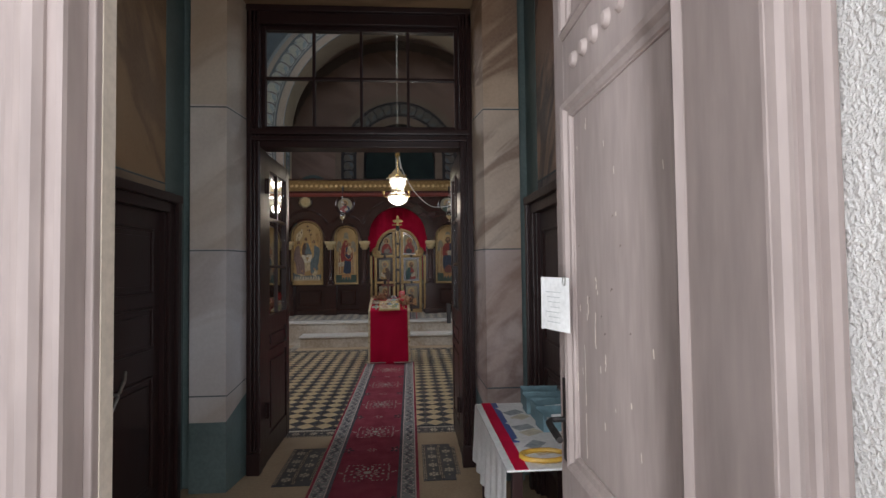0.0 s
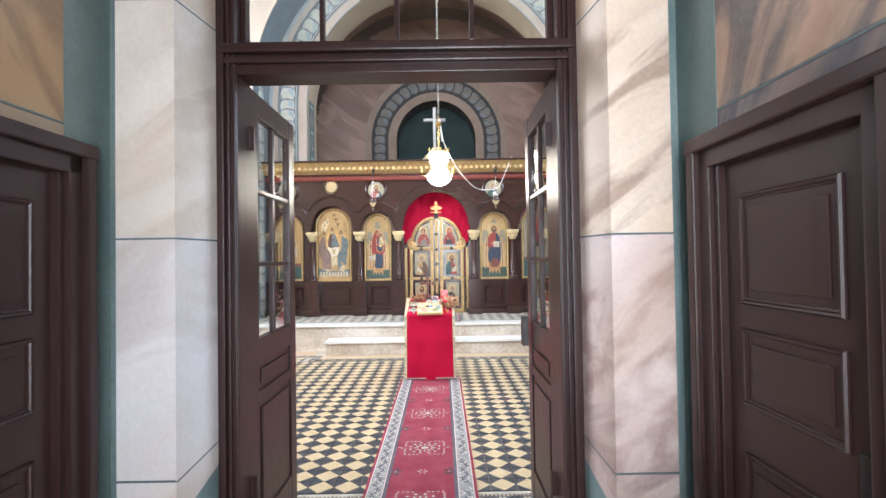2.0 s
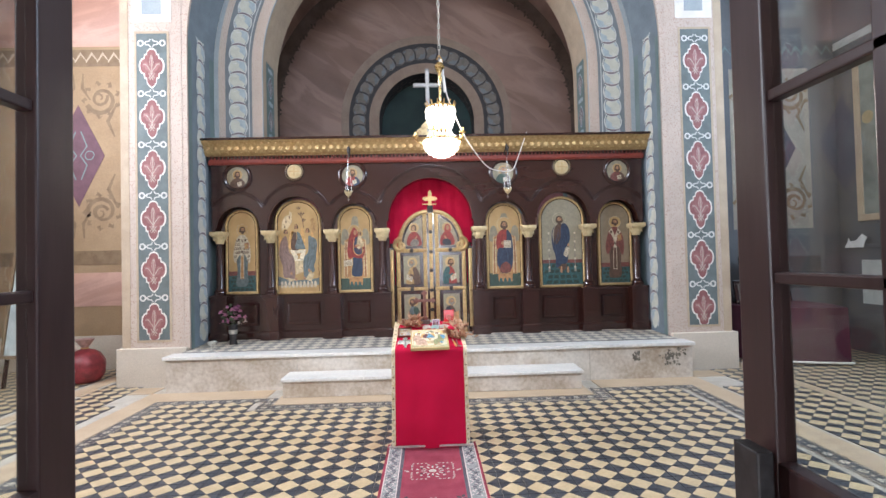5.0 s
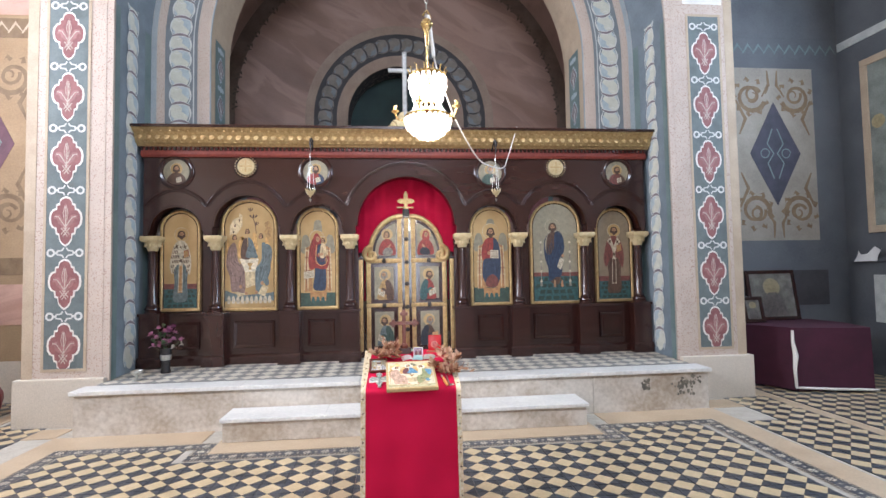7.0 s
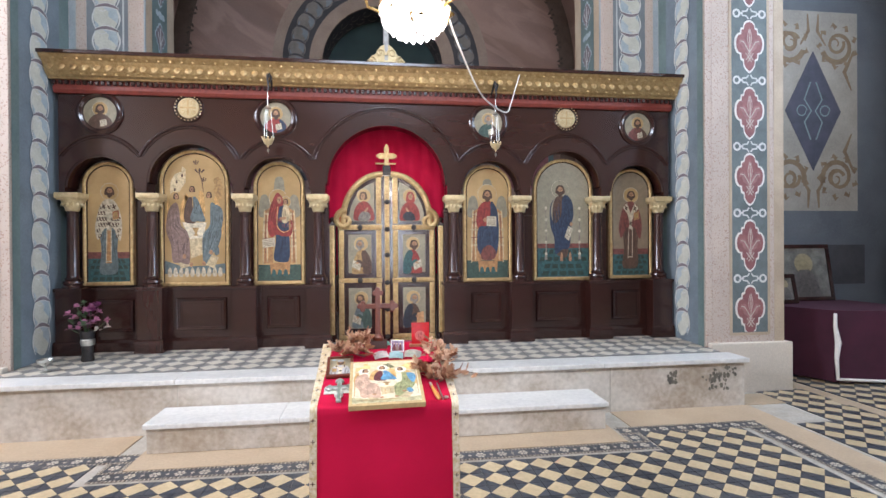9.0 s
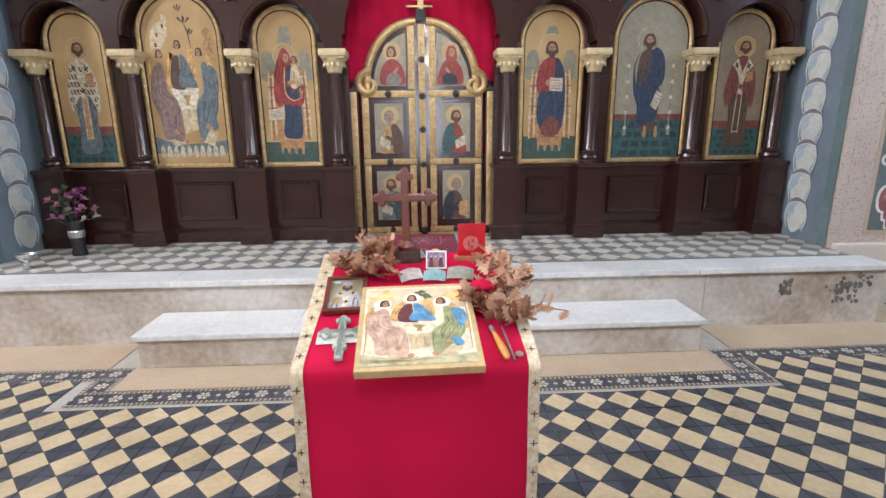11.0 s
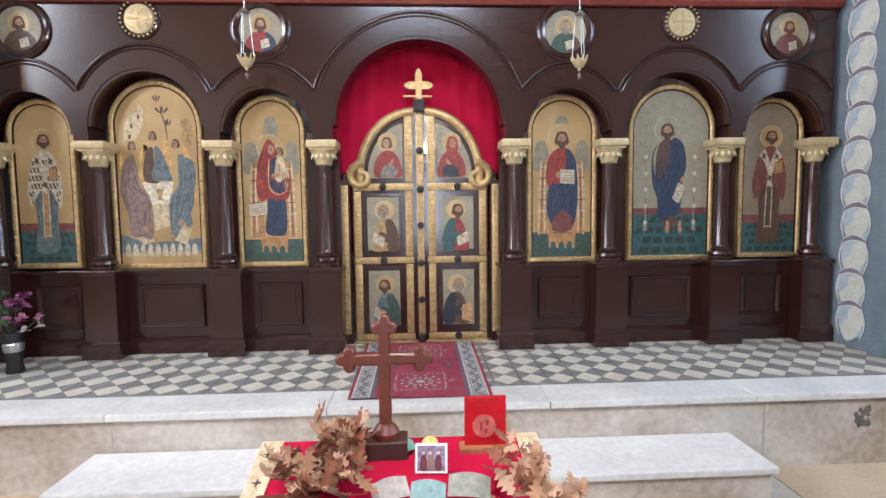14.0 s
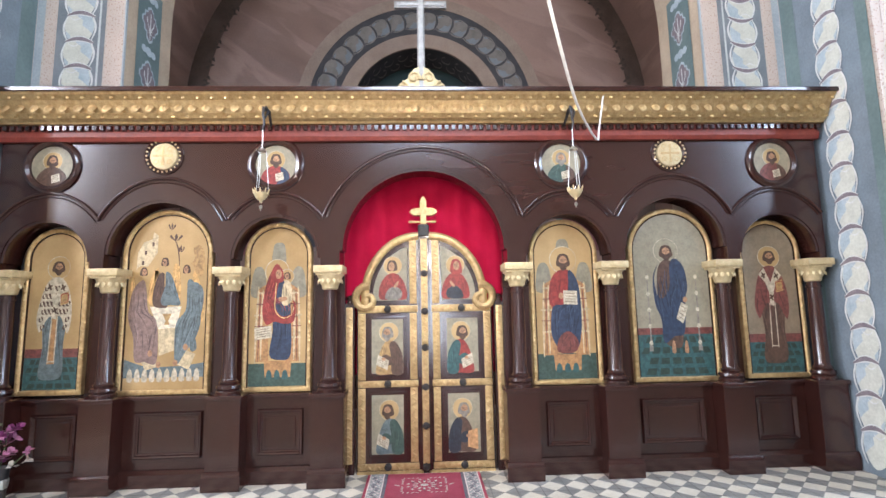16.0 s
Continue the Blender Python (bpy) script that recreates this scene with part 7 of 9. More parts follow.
# crest with a tall cross on the cornice
crest = thing("crest_cross", (AX, SY - 0.03, 3.365), "pale gilt scrolled crest bearing a tall silvery cross", "cross")
out = [(-0.24, 0), (0.24, 0), (0.235, 0.05), (0.19, 0.07), (0.17, 0.11), (0.11, 0.15), (0.06, 0.23), (0.0, 0.26), (-0.06, 0.23), (-0.11, 0.15), (-0.17, 0.11), (-0.19, 0.07), (-0.235, 0.05)]
b = prism([(AX + x, 3.365 + z) for x, z in out], SY - 0.055, SY - 0.015, 0.006)
for s in (-1, 1):
    tube([(x, SY - 0.06, z) for x, z in spiral(AX + s * 0.15, 3.425, 0.06, 0.015, 90, s * 1.3, 24)], 0.014, 8, bm=b)
    tube([(x, SY - 0.06, z) for x, z in spiral(AX + s * 0.06, 3.52, 0.05, 0.012, 200 if s > 0 else -20, -s * 1.1, 20)], 0.012, 8, bm=b)
part("scrolled_foot", b, "capital", crest, "pale gilt scrolled foot", True)
b = box(AX - 0.030, AX + 0.030, SY - 0.05, SY - 0.02, 3.42, 4.39, 0.006)
box(AX - 0.21, AX + 0.21, SY - 0.049, SY - 0.021, 4.115, 4.175, 0.006, bm=b)
part("shaft", b, paint("grey_metal_paint", (0.20, 0.19, 0.18), 0.2, 0.4), crest, "grey painted cross")
b = box(AX - 0.018, AX + 0.018, SY - 0.056, SY - 0.05, 3.45, 4.36, 0.002)
box(AX - 0.19, AX + 0.19, SY - 0.0555, SY - 0.049, 4.133, 4.157, 0.002, bm=b)
part("silver_inlay", b, paint("dull_grey_inlay", (0.30, 0.29, 0.27), 0.2, 0.35), crest, "dull grey inlay")

# hanging oil lamps
for u in (-1.15, 1.11):
    x, y = AX + u, SY - 0.26
    lamp = thing("oil_lamp", (x, y, 3.2), "small hanging silver-gilt oil lamp on chains", "oil lamp", "hanging oil lamps")
    b = tube([(x, SY - 0.07, 3.12), (x + 0.01, SY - 0.16, 3.20), (x, SY - 0.25, 3.19), (x, y, 3.14), (x + 0.01, y, 3.07), (x, y, 3.02)], [0.009, 0.012, 0.014, 0.012, 0.008, 0.006], 8)
    tube([(x + 0.004, SY - 0.21, 3.22), (x + 0.03, SY - 0.24, 3.17), (x + 0.015, y, 3.11)], [0.007, 0.010, 0.006], 8, bm=b)
    part("bracket", b, "iron", lamp, "dark wrought bracket", True)
    part("canopy", lathe([(0.0, 0.03), (0.012, 0.025), (0.026, 0.008), (0.032, 0.0)], 14, (x, y, 2.86)), "silver", lamp, "", True)
    part("hanger", tube([(x, y, 3.02), (x, y, 2.885)], 0.003, 6), "silver", lamp)
    for k in range(3):
        a = 2 * math.pi * k / 3 + 0.5
        part("chain", tube([(x + 0.028 * math.cos(a), y + 0.028 * math.sin(a), 2.86), (x + 0.05 * math.cos(a), y + 0.05 * math.sin(a), 2.58)], 0.0022, 5), "silver", lamp)
    part("bowl", lathe([(0.0, -0.050), (0.008, -0.046), (0.012, -0.030), (0.030, -0.018), (0.044, 0.004), (0.048, 0.024), (0.043, 0.026), (0.038, 0.006), (0.012, -0.016), (0.0, -0.018)], 18, (x, y, 2.53)), "capital", lamp, "pierced gilt bowl", True)
    part("glass_cup", lathe([(0.026, 0.0), (0.034, 0.03), (0.038, 0.062), (0.036, 0.062), (0.030, 0.028), (0.0, 0.006)], 16, (x, y, 2.525)), "glass", lamp, "small oil glass", True)
    for k in range(9):
        a = 2 * math.pi * k / 9
        ca, sa = math.cos(a), math.sin(a)
        part("gilt_leaf", tube([(x + 0.046 * ca, y + 0.046 * sa, 2.550), (x + 0.052 * ca, y + 0.052 * sa, 2.568), (x + 0.058 * ca, y + 0.058 * sa, 2.584)], [0.008, 0.006, 0.002], 5), "capital", lamp)
    part("drop", lathe([(0, -0.02), (0.010, 0), (0.014, 0.012), (0.0, 0.026)], 8, (x, y, 2.445)), "silver", lamp)

# ---- lectern with its runner, and what lies on it ----
LX0, LX1 = -0.735, -0.112
def top_z(y):
    return 0.838 + 0.30 * (y - 7.855)


SLOPE = math.degrees(math.atan(0.30))
lectern = thing("lectern", (-0.42, 8.1, 0), "low lectern draped with a crimson runner with ivory borders", "lectern")
b = bmesh.new()
f = [(7.93, 0.02), (7.90, 0.80), (8.38, 0.965), (8.38, 0.02)]
ends = [[b.verts.new((x, y, z)) for y, z in f] for x in (LX0 + 0.06, LX1 - 0.06)]
for i in range(4):
    b.faces.new((ends[0][i], ends[0][(i + 1) % 4], ends[1][(i + 1) % 4], ends[1][i]))
b.faces.new(ends[0])
b.faces.new(ends[1])
part("stand", b, "crimson", lectern, "stand covered with crimson cloth")


def narrowing(y):
    """The borders show narrower towards the front edge."""
    return 0.60 + 0.40 * min(1.0, max(0.0, (y - 7.86) / 0.5))


def runner(u0, u1, lift, rows_top=10, hem=None):
    """A strip of the runner: over the slope, round the front edge and down to the floor; u from 0 to 1 across."""
    b = bmesh.new()
    cols = 24
    profile = [(8.43, 0.25), (8.425, 0.70), (8.41, 0.96), (8.385, 0.995)]
    profile += [(8.37 - (8.37 - 7.875) * k / rows_top, top_z(8.37 - (8.37 - 7.875) * k / rows_top)) for k in range(rows_top + 1)]
    profile += [(7.858, 0.834), (7.850, 0.822), (7.848, 0.80)]
    profile += [(7.848 + 0.004 * math.sin(k), 0.80 - 0.78 * k / 14) for k in range(1, 15)]
    grid = []
    for j, (y, z) in enumerate(profile):
        row = []
        hang = max(0.0, (0.80 - z) / 0.80) if y < 8.0 else 0.0
        for i in range(cols + 1):
            u = u0 + (u1 - u0) * i / cols
            if hem is not None:
                u = hem + (u - hem) * narrowing(y)
            x = LX0 + (LX1 - LX0) * u + (u - 0.5) * 0.025 * hang
            fold = hang * (0.016 * math.sin(7.2 * u + 0.6) + 0.007 * math.sin(17 * u + 3 * hang))
            edge = 0.018 * hang * abs(2 * u - 1) ** 6
            row.append(b.verts.new((x, y + fold + edge - lift * (1 if y < 7.87 else 0), z + lift * (1 if 7.87 <= y <= 8.40 else 0.3))))
        grid.append(row)
    for j in range(len(grid) - 1):
        for i in range(cols):
            b.faces.new((grid[j][i], grid[j][i + 1], grid[j + 1][i + 1], grid[j + 1][i]))
    return b


part("runner", runner(0.0, 1.0, 0.0), "crimson", lectern, "crimson cloth runner", True)
M["brocade"] = plain("ivory_gold_brocade", (0.50, 0.37, 0.17), (0.72, 0.64, 0.50), 55, 0.5, 0.15, bump=0.5, fine=160, dist=0.002)
for u0, u1 in ((-0.005, 0.075), (0.925, 1.005)):
    part("border", runner(u0, u1, 0.0035, hem=round(u0)), "brocade", lectern, "ivory and gold brocade border", True)
crosses = bmesh.new()
def flat_cross(bm, x, y, z, k, m):
    q = bmesh.new()
    for w, h in ((0.20, 1.0), (1.0, 0.20)):
        pts = [(-w * k, -h * k), (w * k, -h * k), (w * k, h * k), (-w * k, h * k)]
        q.faces.new([q.verts.new((p, r, 0.0004 if w > h else 0)) for p, r in pts])
    turned(q, Matrix.Translation((x, y, z)) @ m)
    joined(q, bm)


for side in (0.035, 0.965):
    for k in range(7):
        y = 7.89 + 0.075 * k
        x = LX0 + (LX1 - LX0) * (round(side) + (side - round(side)) * narrowing(y))
        flat_cross(crosses, x, y, top_z(y) + 0.0055, 0.0095, pose(0, 0, 0, SLOPE))
    x = LX0 + (LX1 - LX0) * (round(side) + (side - round(side)) * narrowing(7.85))
    for k in range(9):
        z = 0.785 - 0.088 * k
        hang = (0.80 - z) / 0.80
        flat_cross(crosses, x + (side - 0.5) * 0.025 * hang, 7.8375 + 0.018 * hang * 0.6, z, 0.0090, pose(0, 0, 0, 90))
tagged(part("border_crosses", crosses, paint("dark_brown_thread", (0.07, 0.03, 0.025)), lectern, "small dark embroidered crosses"), kind="stuff")
b = bmesh.new()
for k in range(40):
    u = k / 39
    box(LX0 + (LX1 - LX0) * u - 0.012 + (u - 0.5) * 0.05, LX0 + (LX1 - LX0) * u + 0.012 + (u - 0.5) * 0.05, 7.84, 7.846, 0.03, 0.045, bm=b)
part("hem", b, "carpet_w", lectern, "pale hem")


def laid(x, y, lift=0.0, turn=0.0):
    """A pose lying on the lectern's slope: its own x across, y up the slope, z out of it."""
    return Matrix.Translation((x, y, top_z(y) + 0.004 + lift)) @ pose(0, 0, 0, SLOPE) @ pose(0, 0, 0, 0, 0, turn)


def drawn(m):
    """Turns shapes drawn in x and z (facing -y) so that they lie on the slope."""
    return m @ pose(0, 0, 0, -90)


# the main icon
at = laid(-0.420, 7.982, 0.0, 1.5)
main_icon = thing("icon_board", at, "painted icon board of three guests lying on the lectern", "icon")
part("board", turned(box(-0.160, 0.160, -0.180, 0.180, 0, 0.024, 0.003), at), paint("pale_worn_board", (0.50, 0.36, 0.17), 0.14), main_icon, "thick pale wooden board")
flat = drawn(at @ Matrix.Translation((0, 0, 0.0245)))
part("ground", turned(box(-0.146, 0.146, -0.0005, 0.0, -0.164, 0.164), flat), paint("ivory_gold_ground", (0.68, 0.61, 0.46), 0.14, scale=30), main_icon, "ivory gold painted ground")


c = Canvas(main_icon, lambda u, v: (u * 0.146, v * 0.164), -0.0006, flat, 0.32)
c.robes, c.tall = ("rose", "rose", "wine", "clear_blue", "olive"), 0.88
c.put("painted_sky", [(-0.96, 0.40), (0.96, 0.36), (0.96, 0.97), (-0.96, 0.97)], 0.3, paint("worn_ivory_sky", (0.56, 0.47, 0.31), 0.22, scale=16), False)
c.put("painted_house", [(-0.92, 0.50), (-0.70, 0.62), (-0.46, 0.66), (-0.46, 0.84), (-0.54, 0.84), (-0.54, 0.95), (-0.66, 0.95), (-0.68, 0.76), (-0.92, 0.72)], 0.7, tone("ochre", 1.3), False)
c.put("painted_hill", [(0.44, 0.62), (0.60, 0.80), (0.92, 0.90), (0.96, 0.52), (0.72, 0.56)], 0.7, tone("ochre", 1.3))
c.lines("tree_stem", [[(0.20, 0.56), (0.16, 0.70), (0.06, 0.78)]], 0.02, 0.9, tone("umber", 1))
for u, v in ((0.02, 0.82), (0.12, 0.86), (0.20, 0.76), (0.08, 0.76), (0.24, 0.70)):
    c.put("tree_leaf", [(u - 0.08, v), (u - 0.02, v + 0.05), (u + 0.05, v + 0.02), (u + 0.08, v - 0.02), (u, v - 0.05)], 1.1, tone("olive", 0.42))
three_angels(c, lambda v: v, paint("chalk_white_halo", (0.78, 0.74, 0.64), 0.08), "moss", 1.0)
c.lines("worn_scratch", [[(-0.9, -0.9), (-0.3, -0.93), (0.4, -0.90)], [(-0.95, 0.2), (-0.93, -0.4), (-0.95, -0.8)], [(0.94, 0.5), (0.95, 0.0), (0.93, -0.7)], [(0.1, -0.4), (0.12, -0.6)], [(-0.04, -0.42), (-0.05, -0.6)]], 0.012, 8, tone("ochre", 1))

# small icon in a brown frame
at = laid(-0.634, 8.140, 0.0, 3)
small = thing("framed_icon", at, "small bishop icon with silver cover in a brown frame", "icon")
b = bmesh.new()
for x0, x1, y0, y1 in ((-0.062, 0.062, -0.090, -0.076), (-0.062, 0.062, 0.076, 0.090), (-0.062, -0.048, -0.076, 0.076), (0.048, 0.062, -0.076, 0.076)):
    box(x0, x1, y0, y1, 0, 0.016, 0.003, bm=b)
part("frame", turned(b, at), "redwood", small, "brown wooden frame")
part("plate", turned(box(-0.048, 0.048, -0.076, 0.076, 0, 0.008), at), paint("dull_gold_plate", (0.34, 0.30, 0.20), 0.2, 0.35, 0.4), small)
flat2 = drawn(at @ Matrix.Translation((0, 0, 0.0085)))
c = Canvas(small, lambda u, v: (u * 0.047, v * 0.075), 0.0, flat2, 0.20)
c.halo(0.06, 0.42, 0.46, 0.29, 1)
SILVERY = paint("silvery_cover", (0.40, 0.40, 0.42), 0.3, 0.4, 0.2, scale=90)
c.put("silver_vestment", [(-0.92, -0.98), (0.92, -0.98), (0.90, -0.30), (0.62, 0.06), (0.20, 0.16), (-0.12, 0.16), (-0.60, 0.02), (-0.92, -0.44)], 2, SILVERY)
c.put("shoulder_band", [(-0.62, 0.02), (-0.30, 0.14), (0.04, -0.16), (0.40, 0.14), (0.68, 0.02), (0.22, -0.30), (0.22, -0.98), (-0.16, -0.98), (-0.14, -0.30)], 3, tone("ivory", 1.3), False)
runs = []
for u, v in ((-0.36, 0.0), (0.44, 0.0), (0.04, -0.55)):
    runs += [[(u - 0.16, v), (u + 0.16, v)], [(u, v - 0.11), (u, v + 0.11)]]
c.lines("band_cross", runs, 0.030, 3.6, tone("brown", 1))
c.lines("vestment_line", [[(-0.80, -0.9), (-0.70, -0.5), (-0.50, -0.2)], [(-0.50, -0.95), (-0.44, -0.5)], [(0.50, -0.95), (0.52, -0.5), (0.62, -0.2)], [(0.78, -0.9), (0.80, -0.5)]], 0.020, 2.6, tone("grey", 0.58))
c.put("book", [(-0.80, -0.62), (-0.34, -0.66), (-0.32, -0.26), (-0.76, -0.22)], 4, tone("ochre", 1), False)
c.head(0.06, 0.40, 0.22, 0.15, 5, "brown", True, 0.0)
c.put("crown", [(-0.20, 0.52), (0.32, 0.52), (0.36, 0.70), (0.06, 0.80), (-0.24, 0.70)], 7, SILVERY)
c.put("medal", round_of(-0.60, 0.78, 0.24, 0.10, 16), 7, paint("pale_blue_enamel", (0.42, 0.56, 0.62), 0.15, 0.3))

# silver hand cross on a banknote
def trefoil_cross(k, arm, foot, top, lobe):
    """The outline of a cross with rounded three-lobed ends, drawn in x and z."""
    w = k
    def end(cx, cz, a):
        out = []
        for d in (-95, 0, 95):
            mx, mz = cx + lobe * 0.95 * math.cos(radians(a + d)), cz + lobe * 0.95 * math.sin(radians(a + d))
            out += [(mx + lobe * 0.8 * math.cos(radians(a + d + e)), mz + lobe * 0.8 * math.sin(radians(a + d + e))) for e in (-100, -75, -50, -25, 0, 25, 50, 75, 100)]
        return out
    return [(w, w)] + end(0, top, 90)[::1] + [(-w, w)] + end(-arm, 0, 180) + [(-w, -w), (-w, -foot), (w, -foot), (w, -w)] + end(arm, 0, 0)


at = laid(-0.624, 7.955, 0.0, 2)
solo("banknote", turned(box(-0.058, 0.056, -0.022, 0.022, 0, 0.0012), laid(-0.632, 7.955, 0.0, 2)), paint("pale_banknote", (0.58, 0.58, 0.52), 0.15, 0.8, scale=80), "pale paper banknote lying under a cross", "banknote")
hand_cross = thing("hand_cross", at, "tarnished silver hand cross with rounded ends", "cross")
flat3 = drawn(at @ Matrix.Translation((0, 0.012, 0.003)))
b = prism(trefoil_cross(0.0105, 0.043, 0.105, 0.052, 0.0115), -0.012, 0.0, 0.003)
part("cross_body", turned(b, flat3), paint("pale_pewter", (0.46, 0.47, 0.42), 0.25, 0.35, 0.35, scale=60), hand_cross, "", True)
b = prism(trefoil_cross(0.0065, 0.040, 0.095, 0.048, 0.008), -0.0145, -0.012, 0.001)
part("raised_inner_cross", turned(b, flat3), paint("green_tarnish", (0.30, 0.36, 0.31), 0.25, 0.4, 0.6), hand_cross, "greenish worn relief")
b = prism([(-0.013, -0.068), (0.013, -0.068), (0.019, -0.058), (0.013, -0.048), (-0.013, -0.048), (-0.019, -0.058)], -0.014, 0.0, 0.002)
part("knop", turned(b, flat3), M["pale_pewter"], hand_cross)

# standing wooden cross
wood = thing("wooden_cross", (-0.455, 8.345, 0.98), "red-stained wooden cross with lobed ends on a block", "cross")
b = prism([(-0.455 + x, 1.195 + z) for x, z in trefoil_cross(0.0135, 0.078, 0.165, 0.070, 0.0165)], 8.335, 8.357, 0.004)
part("cross_body", b, "redwood", wood, "lobed cross", True)
part("collar", lathe([(0.016, 0), (0.028, 0.008), (0.030, 0.022), (0.022, 0.034), (0.016, 0.040)], 16, (-0.455, 8.346, 1.01)), "redwood", wood, "", True)
part("block", turned(box(-0.052, 0.048, -0.028, 0.032, -0.03, 0.028, 0.004), Matrix.Translation((-0.455, 8.345, 0.99))), paint("dark_wood_block", (0.06, 0.025, 0.018), 0.2, 0.35), wood, "dark wooden block")

# red plexiglass plate in a slotted wooden foot
plate = thing("red_plate", (-0.232, 8.345, 0.975), "red translucent plate with a round emblem in a wooden foot", "plaque")
part("foot", box(-0.292, -0.182, 8.328, 8.368, 0.965, 0.992, 0.003), paint("orange_wood", (0.34, 0.13, 0.055), 0.2, 0.4), plate, "slotted wooden foot")
part("plate", box(-0.280, -0.186, 8.344, 8.350, 0.985, 1.104, 0.002), paint("red_gloss", (0.50, 0.012, 0.02), 0.1, 0.12), plate, "glossy red plate")
b = disc(-0.236, 1.036, 0.026, 8.3422, 8.344, 24)
part("emblem", b, paint("pale_red", (0.55, 0.14, 0.12), 0.1, 0.25), plate, "faint round emblem")
b = bmesh.new()
for x0, x1, z0, z1 in ((-0.246, -0.240, 1.026, 1.046), (-0.236, -0.229, 1.020, 1.030), (-0.233, -0.226, 1.038, 1.050)):
    box(x0, x1, 8.3412, 8.3422, z0, z1, bm=b)
part("emblem_marks", b, paint("dull_red_marks", (0.30, 0.03, 0.03)), plate)

# small card, egg and folded notes
lean = pose(-0.357, 8.275, top_z(8.275) + 0.004, -14, 0, -4)
card = thing("picture_card", lean, "small purple-grey printed picture card propped upright", "card")
part("card", turned(box(-0.034, 0.034, -0.001, 0.001, 0, 0.060), lean), "paper", card)
part("print", turned(box(-0.029, 0.029, -0.0016, -0.001, 0.005, 0.055), lean), paint("mauve_print", (0.26, 0.19, 0.28), 0.5, scale=120), card, "mauve print")
c = Canvas(card, lambda u, v: (u * 0.027, 0.030 + v * 0.024), -0.0018, lean, 0.15)
for u, key in ((-0.60, "wine"), (-0.05, "mauve"), (0.55, "wine")):
    c.put("printed_robe", [(u - 0.26, -0.95), (u + 0.26, -0.95), (u + 0.24, -0.1), (u + 0.10, 0.30), (u - 0.10, 0.30), (u - 0.24, -0.1)], 0.4, tone(key, 1))
    c.put("printed_face", round_of(u, 0.46, 0.13, 0.15, 10), 0.6, tone("rose", 1.35))
solo("egg", turned(lathe([(0, -0.024), (0.010, -0.021), (0.017, -0.012), (0.0195, 0.0), (0.018, 0.010), (0.012, 0.020), (0.006, 0.025), (0, 0.0265)], 20), pose(-0.358, 8.325, 1.005, 70, 20, 0)), paint("yellow_egg", (0.62, 0.56, 0.16), 0.1, 0.4), "pale yellow painted egg behind the card", "egg", smooth=True)


def folded_note(x, y, turn, wide, deep, c, label, lift):
    m = laid(x, y, lift, turn)
    b = bmesh.new()
    n = 8
    rows = [[b.verts.new((wide * (i / n - 0.5), deep * (j - 0.5), 0.010 * math.sin(math.pi * i / n) * (0.4 + 0.6 * j) + 0.012 * j)) for i in range(n + 1)] for j in (0, 1)]
    for i in range(n):
        b.faces.new((rows[0][i], rows[0][i + 1], rows[1][i + 1], rows[1][i]))
    bmesh.ops.solidify(b, geom=b.faces[:], thickness=0.0012)
    solo("banknote", turned(b, m), paint(label.split()[0] + "_note", c, 0.18, 0.8, scale=70), label, "banknote", "folded banknotes")


folded_note(-0.440, 8.225, 18, 0.075, 0.040, (0.66, 0.65, 0.60), "white folded banknote lying above the icon", 0.004)
folded_note(-0.365, 8.215, -6, 0.070, 0.038, (0.40, 0.62, 0.60), "teal folded banknote lying above the icon", 0.006)
folded_note(-0.282, 8.228, -8, 0.085, 0.045, (0.50, 0.54, 0.46), "grey-green banknote lying above the icon", 0.004)
folded_note(-0.408, 8.335, 30, 0.035, 0.02, (0.30, 0.60, 0.50), "green scrap of paper beside the cross", 0.006)

# small tools and a coin
m = laid(-0.205, 7.90, 0.004, 12)
tool = thing("brush", m, "small brush with an orange wooden handle", "brush")
b = lathe([(0.004, -0.055), (0.0095, -0.045), (0.0105, -0.02), (0.008, 0.02), (0.006, 0.045), (0.005, 0.05)], 12)
part("handle", turned(turned(b, pose(0, 0, 0.006, -90)), m), paint("orange_handle", (0.50, 0.22, 0.05), 0.15, 0.3), tool, "orange handle", True)
part("ferrule", turned(turned(lathe([(0.006, 0.05), (0.0065, 0.075)], 10), pose(0, 0, 0.006, -90)), m), "silver", tool)
m = laid(-0.183, 7.905, 0.004, 6)
solo("rod", turned(turned(lathe([(0.003, -0.06), (0.0032, 0.06), (0.0028, 0.07)], 8), pose(0, 0, 0.004, -90)), m), "silver", "thin grey metal rod beside the brush", "rod")
solo("coin", turned(lathe([(0.0, 0.002), (0.0095, 0.002), (0.0105, 0.0015), (0.0105, 0.0), (0.0, 0.0)], 20), laid(-0.160, 7.875, 0.0)), paint("dull_coin", (0.36, 0.33, 0.26), 0.2, 0.4, 0.7), "dull silver coin on the crimson cloth", "coin")

# dried oak leaves
LEAFS = [plain("dry_oak_leaf_" + n, a, c, 30, 0.7, bump=0.3, fine=150) for n, a, c in (("tan", (0.32, 0.155, 0.08), (0.44, 0.24, 0.13)), ("rust", (0.17, 0.055, 0.025), (0.27, 0.095, 0.045)), ("pale", (0.44, 0.26, 0.16), (0.58, 0.38, 0.25)))]


